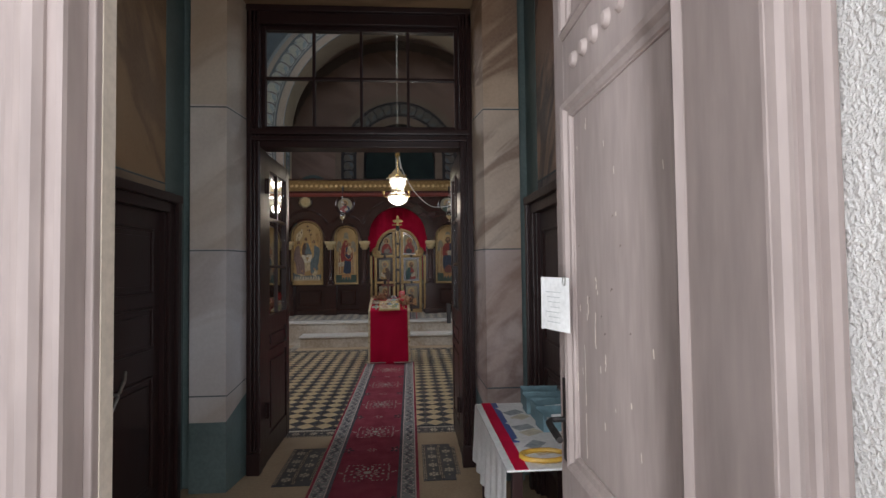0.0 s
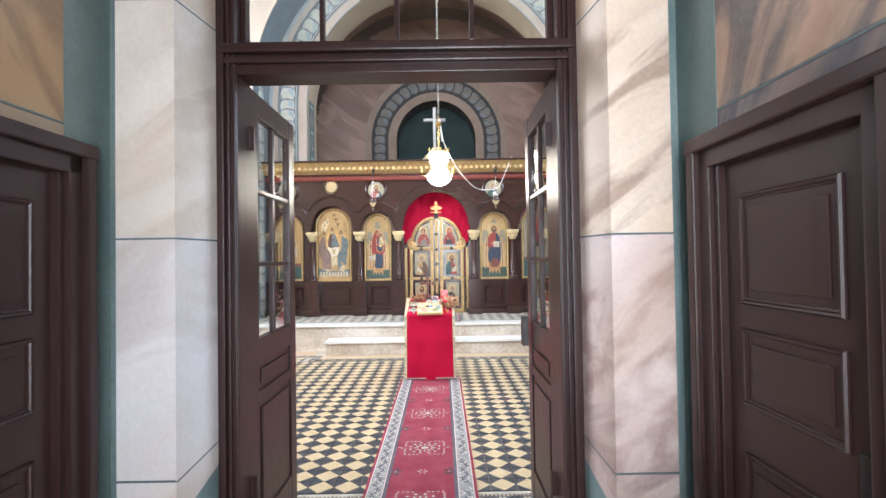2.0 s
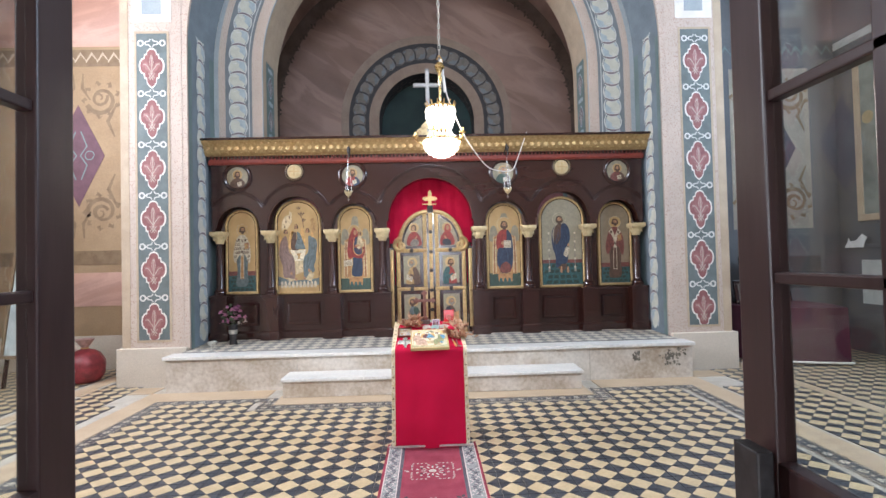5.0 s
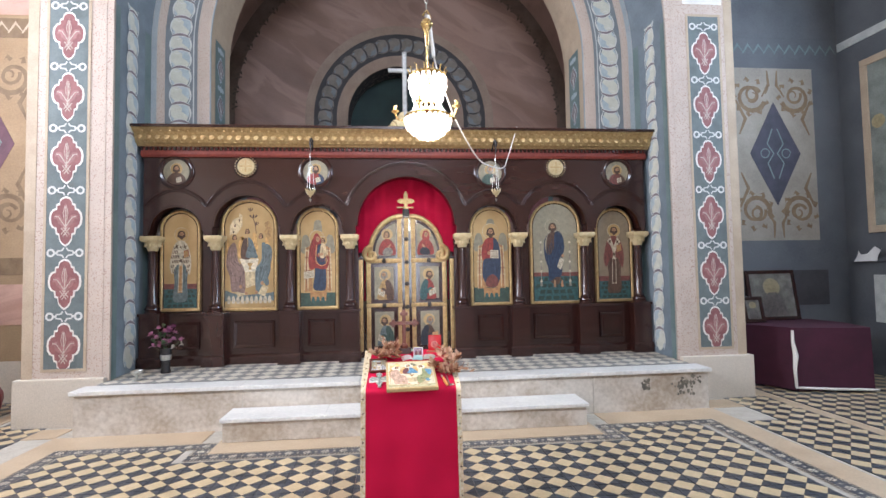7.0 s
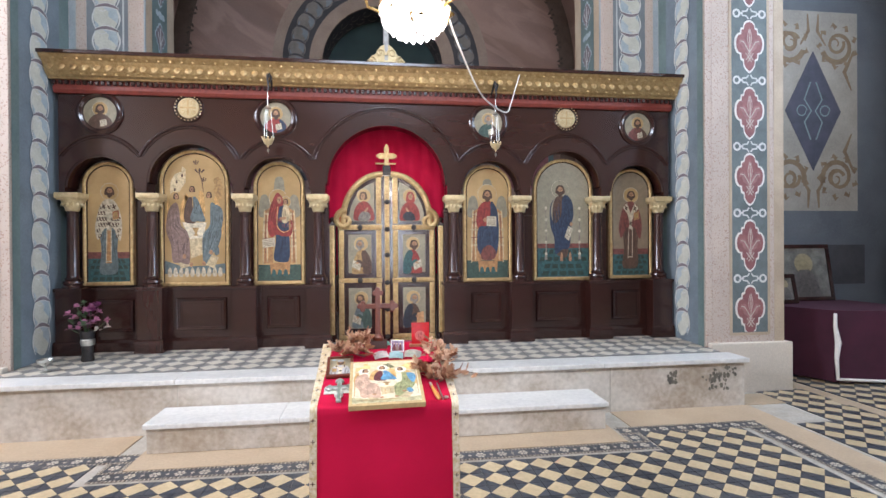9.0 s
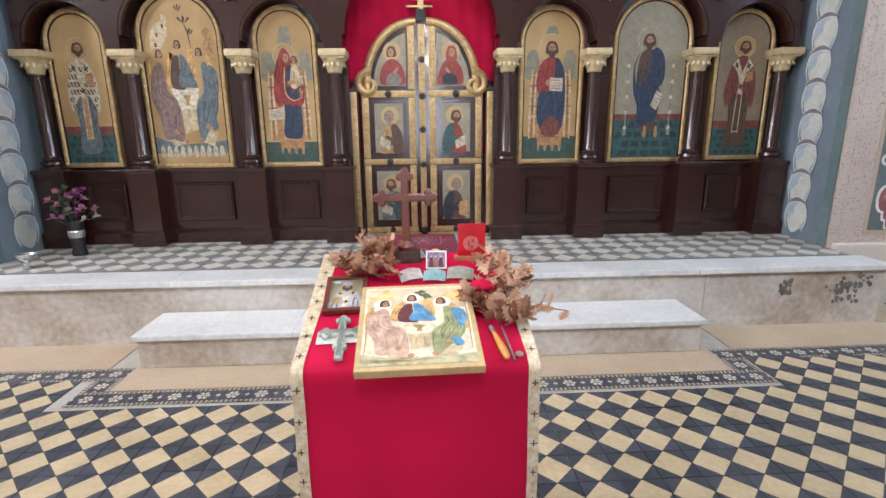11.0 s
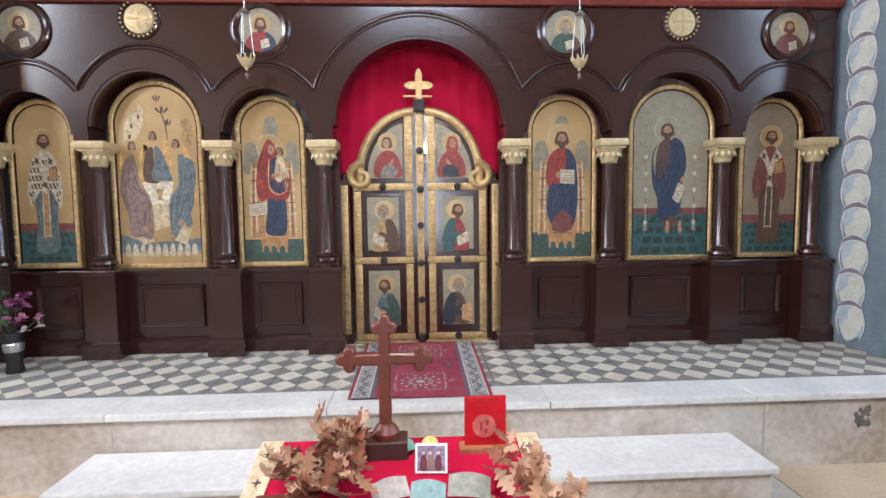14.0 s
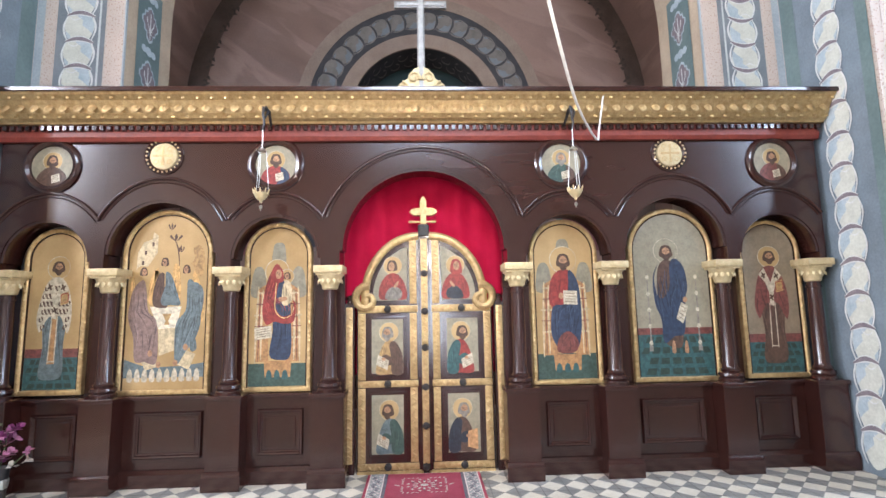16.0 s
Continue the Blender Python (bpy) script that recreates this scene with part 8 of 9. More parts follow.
def oak_leaf_mesh(seed, material):
    rnd = random.Random(seed)
    b = bmesh.new()
    n = 11
    left, mid, right = [], [], []
    curl = rnd.uniform(0.25, 0.6)
    for i in range(n):
        t = i / (n - 1)
        w = 0.36 * math.sin(math.pi * min(1, 0.06 + t * 0.94)) ** 0.8 * (1.0 if i % 2 else 0.38)
        z = curl * (t - 0.3) ** 2 * rnd.uniform(0.6, 1.2)
        dz = curl * 0.55 * w * rnd.uniform(0.3, 1.3)
        left.append(b.verts.new((-w, t + rnd.uniform(-0.03, 0.03), z + dz)))
        mid.append(b.verts.new((0, t, z)))
        right.append(b.verts.new((w, t + rnd.uniform(-0.03, 0.03), z + dz * rnd.uniform(0.3, 1.2))))
    for i in range(n - 1):
        b.faces.new((left[i], mid[i], mid[i + 1], left[i + 1]))
        b.faces.new((mid[i], right[i], right[i + 1], mid[i + 1]))
    me = bpy.data.meshes.new("leaf")
    b.to_mesh(me)
    b.free()
    me.materials.append(material)
    return me


OAK = [oak_leaf_mesh(k, LEAFS[k % 3]) for k in range(9)]


def oak_bunch(label, stems, count, seed, size=0.062, mats=None):
    rnd = random.Random(seed)
    ob = thing("oak_twigs", stems[0][0], label, "dried leaves")
    for st in stems:
        part("twig", tube(st, [0.0030 - 0.0018 * i / (len(st) - 1) for i in range(len(st))], 6), paint("twig_bark", (0.13, 0.085, 0.06)), ob, "thin bare twig")
    for k in range(count):
        st = stems[k % len(stems)]
        t = rnd.uniform(0.12, 1.0) * (len(st) - 1)
        i = min(int(t), len(st) - 2)
        p = Vector(st[i]).lerp(Vector(st[i + 1]), t - i)
        leaf = new("leaf", OAK[rnd.randrange(len(OAK))])
        s = size * rnd.uniform(0.7, 1.25)
        leaf.matrix_world = Matrix.Translation(p) @ pose(0, 0, 0, rnd.uniform(-25, 70), rnd.uniform(-60, 60), rnd.uniform(0, 360)) @ Matrix.Scale(s, 4)
        leaf.parent = ob
        leaf.matrix_parent_inverse = ob.matrix_world.inverted()
    return ob


oak_bunch("bunch of dried brown oak leaves on the lectern's slope", [
    [(-0.50, 8.23, 0.975), (-0.58, 8.27, 0.995), (-0.68, 8.29, 1.00)],
    [(-0.50, 8.23, 0.975), (-0.56, 8.31, 1.02), (-0.62, 8.35, 1.05)],
    [(-0.50, 8.23, 0.975), (-0.53, 8.29, 1.01), (-0.52, 8.33, 1.05)],
    [(-0.52, 8.20, 0.965), (-0.60, 8.22, 0.985), (-0.66, 8.24, 0.985)]], 104, 3, 0.055)
oak_bunch("bunch of dried rust-coloured oak leaves beside the icon", [
    [(-0.19, 7.98, 0.895), (-0.21, 8.08, 0.94), (-0.20, 8.20, 0.985), (-0.19, 8.30, 1.02)],
    [(-0.19, 7.98, 0.895), (-0.15, 8.05, 0.93), (-0.11, 8.12, 0.96), (-0.08, 8.15, 0.985)],
    [(-0.19, 7.98, 0.895), (-0.25, 8.04, 0.925), (-0.27, 8.10, 0.95)],
    [(-0.18, 7.97, 0.89), (-0.13, 7.98, 0.91), (-0.09, 8.0, 0.915)],
    [(-0.20, 8.05, 0.925), (-0.16, 8.16, 0.97), (-0.13, 8.25, 1.0)]], 132, 5, 0.054)
oak_bunch("single leafy oak twig over the lectern's edge", [[(-0.10, 8.0, 0.915), (-0.05, 8.01, 0.92), (0.0, 8.0, 0.915)]], 5, 8, 0.055)
b = bmesh.new()
for k in range(5):
    a = 2 * math.pi * k / 5
    q = lathe([(0, 0), (0.022, 0.012), (0.030, 0.03), (0.022, 0.042)], 12)
    turned(q, pose(0.016 * math.cos(a), 0.016 * math.sin(a), 0, 20 * math.sin(a), 20 * math.cos(a)))
    joined(q, b)
solo("silk_rose", turned(b, pose(-0.232, 8.095, 0.950, 25) @ Matrix.Scale(0.66, 4)), "crimson", "crimson silk rose among the dried leaves", "flower", smooth=True)

# ---- chandelier ----
CX, CY = -0.275, 8.06
lustre = thing("chandelier", (CX, CY, TOP), "lit crystal chandelier with brass arms on a long chain", "chandelier")
b = bmesh.new()
z = 3.02
i = 0
while z < TOP:
    pts = [(CX + (0.011 * math.cos(a) if i % 2 else 0), CY + (0 if i % 2 else 0.011 * math.cos(a)), z + 0.030 * math.sin(a)) for a in [2 * math.pi * k / 8 for k in range(9)]]
    tube(pts, 0.0035, 5, bm=b)
    z += 0.048
    i += 1
tagged(part("chain", b, paint("dull_chain_metal", (0.36, 0.33, 0.28), 0.2, 0.45, 0.5), lustre, "dull metal chain"), kind="stuff")
part("hook", tube([(CX, CY, 3.28), (CX + 0.03, CY, 3.33), (CX, CY, 3.38), (CX - 0.025, CY, 3.34)], 0.008, 8), "brass", lustre)
part("crown_cup", lathe([(0.012, 0.10), (0.03, 0.09), (0.045, 0.06), (0.03, 0.02), (0.016, 0.0), (0.012, -0.1)], 18, (CX, CY, 3.22)), "brass", lustre, "brass cup", True)
part("stem", lathe([(0.010, 0.55), (0.014, 0.40), (0.028, 0.36), (0.012, 0.30), (0.012, 0.0)], 14, (CX, CY, 2.58)), "brass", lustre, "", True)
for r, zz in ((0.124, 2.912), (0.086, 2.705), (0.158, 2.625)):
    b = turned(lathe([(r, -0.008), (r + 0.007, 0.0), (r, 0.008), (r - 0.006, 0.0), (r, -0.008)], 36), Matrix.Translation((CX, CY, zz)))
    part("ring", b, "brass", lustre, "brass ring", True)
drop = lathe([(0, -0.5), (0.16, -0.32), (0.26, -0.1), (0.18, 0.2), (0.0, 0.5)], 6)
drop_mesh = bpy.data.meshes.new("crystal_drop")
drop.to_mesh(drop_mesh)
drop.free()
drop_mesh.materials.append(M["crystal"])


def crystal(p, k, tilt=0.0, turn=0.0):
    o = new("crystal_drop", drop_mesh)
    o.matrix_world = Matrix.Translation(p) @ pose(0, 0, 0, 0, tilt, turn) @ Matrix.Scale(k, 4)
    o.parent = lustre
    o.matrix_parent_inverse = lustre.matrix_world.inverted()
    return o


for k in range(14):
    a = 2 * math.pi * k / 14
    c, s = math.cos(a), math.sin(a)
    b = tube([(CX + 0.120 * c, CY + 0.120 * s, 2.900), (CX + 0.126 * c, CY + 0.126 * s, 2.935), (CX + 0.135 * c, CY + 0.135 * s, 2.958), (CX + 0.140 * c, CY + 0.140 * s, 2.952)], 0.005, 6)
    part("prong", b, "brass", lustre, "curved brass prong")
for row, (n, r, zz, k) in enumerate(((20, 0.122, 2.885, 0.06), (20, 0.120, 2.842, 0.06), (18, 0.110, 2.80, 0.058), (16, 0.096, 2.757, 0.055), (14, 0.084, 2.713, 0.055), (16, 0.098, 2.670, 0.055), (20, 0.126, 2.636, 0.055), (26, 0.152, 2.603, 0.06), (24, 0.140, 2.562, 0.06), (18, 0.110, 2.528, 0.055), (12, 0.070, 2.505, 0.055), (5, 0.025, 2.490, 0.05))):
    for i in range(n):
        a = 2 * math.pi * (i + 0.5 * (row % 2)) / n
        crystal((CX + r * math.cos(a), CY + r * math.sin(a), zz), k, 0, math.degrees(a))
for k, a in enumerate((180, 252, 324, 36, 108)):
    c, s = math.cos(radians(a)), math.sin(radians(a))
    b = tube([(CX + 0.10 * c, CY + 0.10 * s, 2.62), (CX + 0.16 * c, CY + 0.16 * s, 2.595), (CX + 0.215 * c, CY + 0.215 * s, 2.615), (CX + 0.225 * c, CY + 0.225 * s, 2.65)], 0.007, 8)
    arm = part("arm", b, "brass", lustre, "curved brass arm", True)
    part("drip_pan", lathe([(0.008, 0.0), (0.026, 0.008), (0.030, 0.014), (0.010, 0.012), (0.011, 0.05), (0.0, 0.05)], 14, (CX + 0.225 * c, CY + 0.225 * s, 2.65)), "brass", arm, "", True)
for i, (r, zz, n) in enumerate(((0.07, 2.82, 5), (0.085, 2.60, 7))):
    for k in range(n):
        a = 2 * math.pi * (k + 0.3) / n
        part("bulb", lathe([(0.0, -0.045), (0.018, -0.03), (0.026, -0.008), (0.022, 0.015), (0.012, 0.032), (0.012, 0.05)], 12, (CX + r * math.cos(a), CY + r * math.sin(a), zz)), "bulb", lustre, "glowing bulb", True)
for nm, zz, w in (("chandelier_light_upper", 2.79, 10), ("chandelier_light_lower", 2.42, 22)):
    lp = new(nm, bpy.data.lights.new(nm, "POINT"))
    lp.data.energy, lp.data.color, lp.data.shadow_soft_size = w, (1.0, 0.87, 0.70), 0.06
    lp.location = (CX, CY, zz)


def sag(pts, n=10):
    """A smooth line through points."""
    out = []
    P = [Vector(p) for p in pts]
    for i in range(len(P) - 1):
        a, b_, c, d = P[max(i - 1, 0)], P[i], P[i + 1], P[min(i + 2, len(P) - 1)]
        for k in range(n):
            t = k / n
            out.append(0.5 * ((2 * b_) + (c - a) * t + (2 * a - 5 * b_ + 4 * c - d) * t * t + (3 * b_ - a - 3 * c + d) * t ** 3))
    out.append(P[-1])
    return out


line = sag([(CX + 0.012, CY, 3.34), (CX + 0.022, CY - 0.01, 3.27), (CX + 0.030, CY + 0.01, 3.20), (CX + 0.042, CY + 0.02, 3.12), (CX + 0.046, CY + 0.02, 3.06)])
solo("white_cable", tube(line, 0.0125, 8), "white", "thick white cable end tied above the chandelier", "cable", smooth=True)
line = sag([(CX + 0.012, CY, 3.30), (-0.205, 8.21, 3.07), (-0.08, 8.47, 2.862), (0.04, 8.72, 2.735), (0.245, 9.15, 2.612), (0.42, 9.52, 2.615), (0.70, 10.10, 2.715), (0.83, 10.40, 2.90), (1.08, 10.90, 3.42)])
solo("white_flex", tube(line, 0.0062, 8), "white", "white flex sagging from chandelier to the screen", "cable", smooth=True)

# ---- flowers, goblet and rug on the platform ----
vx, vy, vz = -3.14, 10.72, 0.462
vase = thing("flower_vase", (vx, vy, vz), "dark vase of purple and white flowers on the platform", "flower vase")
part("vase", lathe([(0.0, 0.0), (0.05, 0.0), (0.055, 0.02), (0.045, 0.06), (0.05, 0.16), (0.06, 0.27), (0.058, 0.28), (0.05, 0.27), (0.04, 0.15)], 20, (vx, vy, vz)), "iron", vase, "dark glazed vase", True)
part("ribbon", lathe([(0.053, 0.15), (0.058, 0.17), (0.060, 0.20), (0.055, 0.21)], 16, (vx, vy, vz)), "silver", vase)
rnd = random.Random(11)
PETALS = [paint("purple_petal", (0.18, 0.03, 0.12), 0.3), paint("pink_petal", (0.36, 0.14, 0.24), 0.3), paint("white_petal", (0.52, 0.48, 0.42), 0.2), paint("leaf_green", (0.05, 0.09, 0.035), 0.3)]
for k in range(34):
    a, r = rnd.uniform(0, 6.28), rnd.uniform(0.02, 0.17)
    px, py, pz = vx + r * math.cos(a), vy + 0.6 * r * math.sin(a), vz + 0.36 + rnd.uniform(-0.06, 0.20) - 0.3 * r
    b = bmesh.new()
    for j in range(9):
        q = bmesh.new()
        s = rnd.uniform(0.022, 0.04)
        q.faces.new([q.verts.new(v) for v in ((0, 0, 0), (0.5 * s, 0.6 * s, 0.15 * s), (0.3 * s, 1.1 * s, 0.3 * s), (-0.3 * s, 1.1 * s, 0.3 * s), (-0.5 * s, 0.6 * s, 0.15 * s))])
        turned(q, pose(px, py, pz, rnd.uniform(-40, 80), rnd.uniform(-30, 30), 40 * j))
        joined(q, b)
    m = PETALS[2] if px > vx + 0.05 and pz < vz + 0.36 else PETALS[3] if k % 6 == 0 else PETALS[k % 2]
    part("blossom", b, m, vase)
    if k % 3 == 0:
        part("stalk", tube([(vx, vy, vz + 0.22), (px, py, pz)], 0.003, 5), PETALS[3], vase)
solo("goblet", lathe([(0.0, 0.0), (0.040, 0.0), (0.042, 0.008), (0.014, 0.018), (0.010, 0.045), (0.014, 0.055), (0.045, 0.075), (0.060, 0.10), (0.062, 0.115), (0.056, 0.112), (0.035, 0.075), (0.0, 0.065)], 20, (-3.28, 10.36, 0.452)), "silver", "small dark metal goblet on the marble edge", "goblet", smooth=True)


# ---- carpets ----
def carpet(name, x0, x1, y0, y1, zf, label, first, pitch):
    """A machine-woven runner: a red field with pale medallions between floral borders; zf gives its height along y."""
    ob = thing(name, ((x0 + x1) / 2, (y0 + y1) / 2, zf(y0)), label, "carpet")
    w = x1 - x0
    def sheet(nm, a0, a1, lift, m, lab=""):
        b = bmesh.new()
        n = max(2, int((y1 - y0) / 0.25))
        rows = [[b.verts.new((x, y0 + (y1 - y0) * j / n + 0.0, zf(y0 + (y1 - y0) * j / n) + lift + (0.002 * math.sin(3.1 * j + 7 * x)))) for x in (a0, a1)] for j in range(n + 1)]
        for j in range(n):
            b.faces.new((rows[j][0], rows[j][1], rows[j + 1][1], rows[j + 1][0]))
        if lift < 0.0085:
            bmesh.ops.solidify(b, geom=b.faces[:], thickness=0.006)
        return part(nm, b, m, ob, lab)
    sheet("woven_field", x0, x1, 0.008, "carpet", "madder red pile")
    for a0, a1 in ((x0 + 0.028, x0 + 0.118), (x1 - 0.118, x1 - 0.028)):
        sheet("border_band", a0, a1, 0.0100, "carpet_g", "grey floral border")
    for a0, a1 in ((x0 + 0.020, x0 + 0.028), (x0 + 0.118, x0 + 0.126), (x1 - 0.126, x1 - 0.118), (x1 - 0.028, x1 - 0.020)):
        sheet("border_line", a0, a1, 0.0105, "carpet_w")
    for a0, a1 in ((x0 + 0.126, x0 + 0.150), (x1 - 0.150, x1 - 0.126)):
        sheet("inner_band", a0, a1, 0.0100, "carpet_b")
    white, dark = bmesh.new(), bmesh.new()
    def blot(bm, x, y, rx, ry, a=0.0, n=7, lift=0.0115):
        ca, sa = math.cos(a), math.sin(a)
        bm.faces.new([bm.verts.new((x + rx * math.cos(t) * ca - ry * math.sin(t) * sa, y + rx * math.cos(t) * sa + ry * math.sin(t) * ca, zf(y) + lift)) for t in [2 * math.pi * k / n for k in range(n)]])
    y = y0 + 0.03
    k = 0
    while y < y1 - 0.03:
        for mid, s in ((x0 + 0.073, 1), (x1 - 0.073, -1)):
            wob = 0.018 * math.sin(k * 1.2)
            blot(dark, mid + s * wob, y, 0.017, 0.011, 0.6 * math.sin(k), 6, 0.0112)
            blot(white, mid - s * wob * 1.4, y + 0.012, 0.014, 0.006, 0.9 * (1 if k % 2 else -1), 6)
            blot(white, mid + s * (0.034 if k % 2 else -0.034), y, 0.008, 0.007, 0, 5)
        y += 0.028
        k += 1
    cx = (x0 + x1) / 2
    y = first
    while y < y1 + 0.3:
        for yy, big in ((y, True), (y + pitch / 2, False)):
            if not y0 + 0.12 < yy < y1 - 0.12:
                continue
            if big:
                blot(white, cx, yy, 0.030, 0.026, 0, 10)
                for j in range(12):
                    a = 2 * math.pi * j / 12
                    blot(white, cx + 0.068 * math.cos(a), yy + 0.066 * math.sin(a), 0.022, 0.008, a, 6)
                    blot(white, cx + 0.118 * math.cos(a + 0.26), yy + 0.106 * math.sin(a + 0.26), 0.014, 0.010, a + 1.2, 6)
                    if j % 2:
                        blot(dark, cx + 0.095 * math.cos(a), yy + 0.088 * math.sin(a), 0.012, 0.008, a, 6)
                for sx in (-1, 1):
                    for sy in (-1, 1):
                        for q in range(4):
                            blot(white, cx + sx * (0.05 + 0.032 * q), yy + sy * 0.135, 0.013, 0.006, 0.4 * q, 5)
                            blot(white, cx + sx * 0.155, yy + sy * (0.03 + 0.026 * q), 0.008, 0.010, 0.5 * q, 5)
                    blot(white, cx + sx * 0.185, yy, 0.016, 0.008, 0.5 * sx, 6)
                    blot(white, cx + sx * 0.205, yy + 0.012, 0.008, 0.008, 0, 6)
            else:
                for j in range(6):
                    a = 2 * math.pi * j / 6
                    blot(white, cx + 0.028 * math.cos(a), yy + 0.024 * math.sin(a), 0.013, 0.006, a, 6)
                for sx in (-1, 1):
                    for q in range(5):
                        a = 2 * math.pi * q / 5
                        blot(dark, cx + sx * 0.19 + 0.028 * math.cos(a), yy + 0.040 * math.sin(a), 0.020, 0.013, a, 6)
                    blot(white, cx + sx * 0.19, yy, 0.008, 0.008, 0, 6, 0.012)
        y += pitch
    tagged(part("pale_weave", white, "carpet_w", ob, "ivory woven flowers"), kind="stuff")
    tagged(part("dark_weave", dark, "carpet_b", ob, "slate woven leaves"), kind="stuff")
    return ob


carpet("carpet_runner", -0.79, -0.045, 1.2, 7.98, lambda y: 0.002, "long madder red carpet runner with grey floral borders", 7.42 - 0.887 * 8, 0.887)
carpet("carpet_rug", -0.80, 0.04, 10.06, 11.16, lambda y: 0.447 + 0.027 * (y - 10.0), "madder red rug before the gilt gate", 10.30, 0.62)

# ---- side table with icons, south aisle ----
tab = thing("draped_table", (4.9, 10.95, 0), "table draped in plum cloth with white trim", "table")
b = bmesh.new()
cols = 40
corner = [(5.30, 10.30), (4.42, 10.50), (3.98, 11.40), (4.02, 11.42), (5.5, 11.42), (5.52, 10.9)]
ring_top, ring_low = [], []
n = 0
for (xa, ya), (xb, yb) in zip(corner, corner[1:] + corner[:1]):
    for k in range(10):
        t = k / 10
        x, y = xa + (xb - xa) * t, ya + (yb - ya) * t
        ring_top.append(b.verts.new((x, y, 0.79)))
        w = 0.03 * math.sin(n * 0.9) + 0.02
        ring_low.append(b.verts.new((x + w * (x - 4.8), y + w * (y - 10.9), 0.02)))
        n += 1
b.faces.new(ring_top)
for i in range(n):
    j = (i + 1) % n
    b.faces.new((ring_top[i], ring_top[j], ring_low[j], ring_low[i]))
part("cloth", b, paint("plum_cloth", (0.050, 0.008, 0.022), 0.2, 0.85, scale=4), tab, "plum cloth", True)
trim = [(4.43, 10.485), (4.86, 10.385), (5.31, 10.285)]
part("hem_trim", tube([(x + 0.02, y - 0.025, 0.045 + 0.01 * math.sin(9 * x)) for x, y in trim], 0.016, 6), "white", tab, "white trim along the hem")
part("edge_trim", tube([(4.415, 10.48, 0.76), (4.405, 10.47, 0.62), (4.43, 10.46, 0.45), (4.41, 10.46, 0.28), (4.415, 10.45, 0.05)], [0.016, 0.018, 0.03, 0.02, 0.014], 8), "white", tab, "white gathered trim at the corner")
for x, y, w, h, lean_, nm, c in ((4.93, 11.36, 0.76, 0.72, -9, "glazed_icon", (0.16, 0.15, 0.13)), (4.42, 11.12, 0.30, 0.36, -12, "glazed_icon", (0.10, 0.07, 0.06))):
    m = pose(x, y, 0.792, lean_)
    ic = thing(nm, m, "dim framed picture leaning on the plum table", "picture", "pictures on the side table")
    b = bmesh.new()
    for a0, a1, c0, c1 in ((-w / 2, w / 2, 0, 0.05), (-w / 2, w / 2, h - 0.05, h), (-w / 2, -w / 2 + 0.05, 0.05, h - 0.05), (w / 2 - 0.05, w / 2, 0.05, h - 0.05)):
        box(a0, a1, -0.02, 0.02, c0, c1, 0.005, bm=b)
    part("frame", turned(b, m), "walnut", ic, "dark frame")
    part("picture", turned(box(-w / 2 + 0.05, w / 2 - 0.05, -0.008, 0.0, 0.05, h - 0.05), m), paint("dim_picture", c, 0.4, 0.2, scale=7), ic, "dim picture under glass")
    part("halo", turned(disc(0, h * 0.66, w * 0.17, -0.0095, -0.008, 24), m), paint("dim_gilt", (0.26, 0.21, 0.12), 0.2, 0.35), ic)
    part("robe", turned(prism([(-w * 0.26, 0.06), (w * 0.26, 0.06), (w * 0.22, h * 0.4), (w * 0.08, h * 0.55), (-w * 0.08, h * 0.55), (-w * 0.22, h * 0.4)], -0.0105, -0.008), m), paint("dim_robe", (0.10, 0.085, 0.075), 0.3, 0.3), ic)

# framed painting and dado on the south wall
pic = thing("wall_painting", (NR, 10.7, 2.1), "large pale-framed painting on the south wall", "painting")
b = bmesh.new()
for y0, y1, z0, z1 in ((9.55, 11.22, 2.02, 2.12), (9.55, 11.22, 4.45, 4.55), (11.12, 11.22, 2.12, 4.45), (9.55, 9.65, 2.12, 4.45)):
    box(NR - 0.035, NR, y0, y1, z0, z1, 0.008, bm=b)
part("frame", b, "buffpaint", pic, "pale painted frame")
part("canvas", box(NR - 0.012, NR, 9.65, 11.12, 2.12, 4.45), paint("dim_wall_picture", (0.20, 0.22, 0.20), 0.4, 0.6, scale=2.5), pic, "dim painted scene")
for y, z, r in ((11.0, 3.6, 0.10), (10.6, 3.75, 0.12)):
    q = lathe([(0, 0.004), (r, 0.0)], 20)
    part("halo", turned(q, pose(NR - 0.013, y, z, 0, -90)), paint("painted_dull_halo", (0.36, 0.29, 0.16), 0.2), pic)
b = box(NR - 0.10, NR, 8.0, 11.45, 1.60, 1.66, 0.01)
box(NR - 0.06, NR, 8.0, 11.45, 0.0, 1.60, bm=b)
structure("wainscot_south", b, "greyblue", "grey painted wainscot with a ledge")
structure("trim_wainscot_panel", box(NR - 0.065, NR - 0.06, 10.4, 11.15, 0.75, 1.42), "leafgrey", "pale panel on the wainscot")
b = box(NR - 0.02, NR, 8.0, 11.58, 4.85, 4.97, 0.004)
structure("trim_string_south", b, "leafgrey", "pale string course on the south wall")
vest = bmesh.new()
rows = [[vest.verts.new((NR - 0.14 - 0.02 * math.sin(2 * i + j), 10.95 + 0.07 * i + 0.02 * j, 1.662 + 0.06 * math.sin(1.3 * i) * (1 - j / 3) - 0.05 * j + 0.10)) for i in range(6)] for j in range(4)]
for j in range(3):
    for i in range(5):
        vest.faces.new((rows[j][i], rows[j][i + 1], rows[j + 1][i + 1], rows[j + 1][i]))
solo("white_cloth", vest, "paper", "white cloth lying on the wainscot's ledge", "cloth", smooth=True)

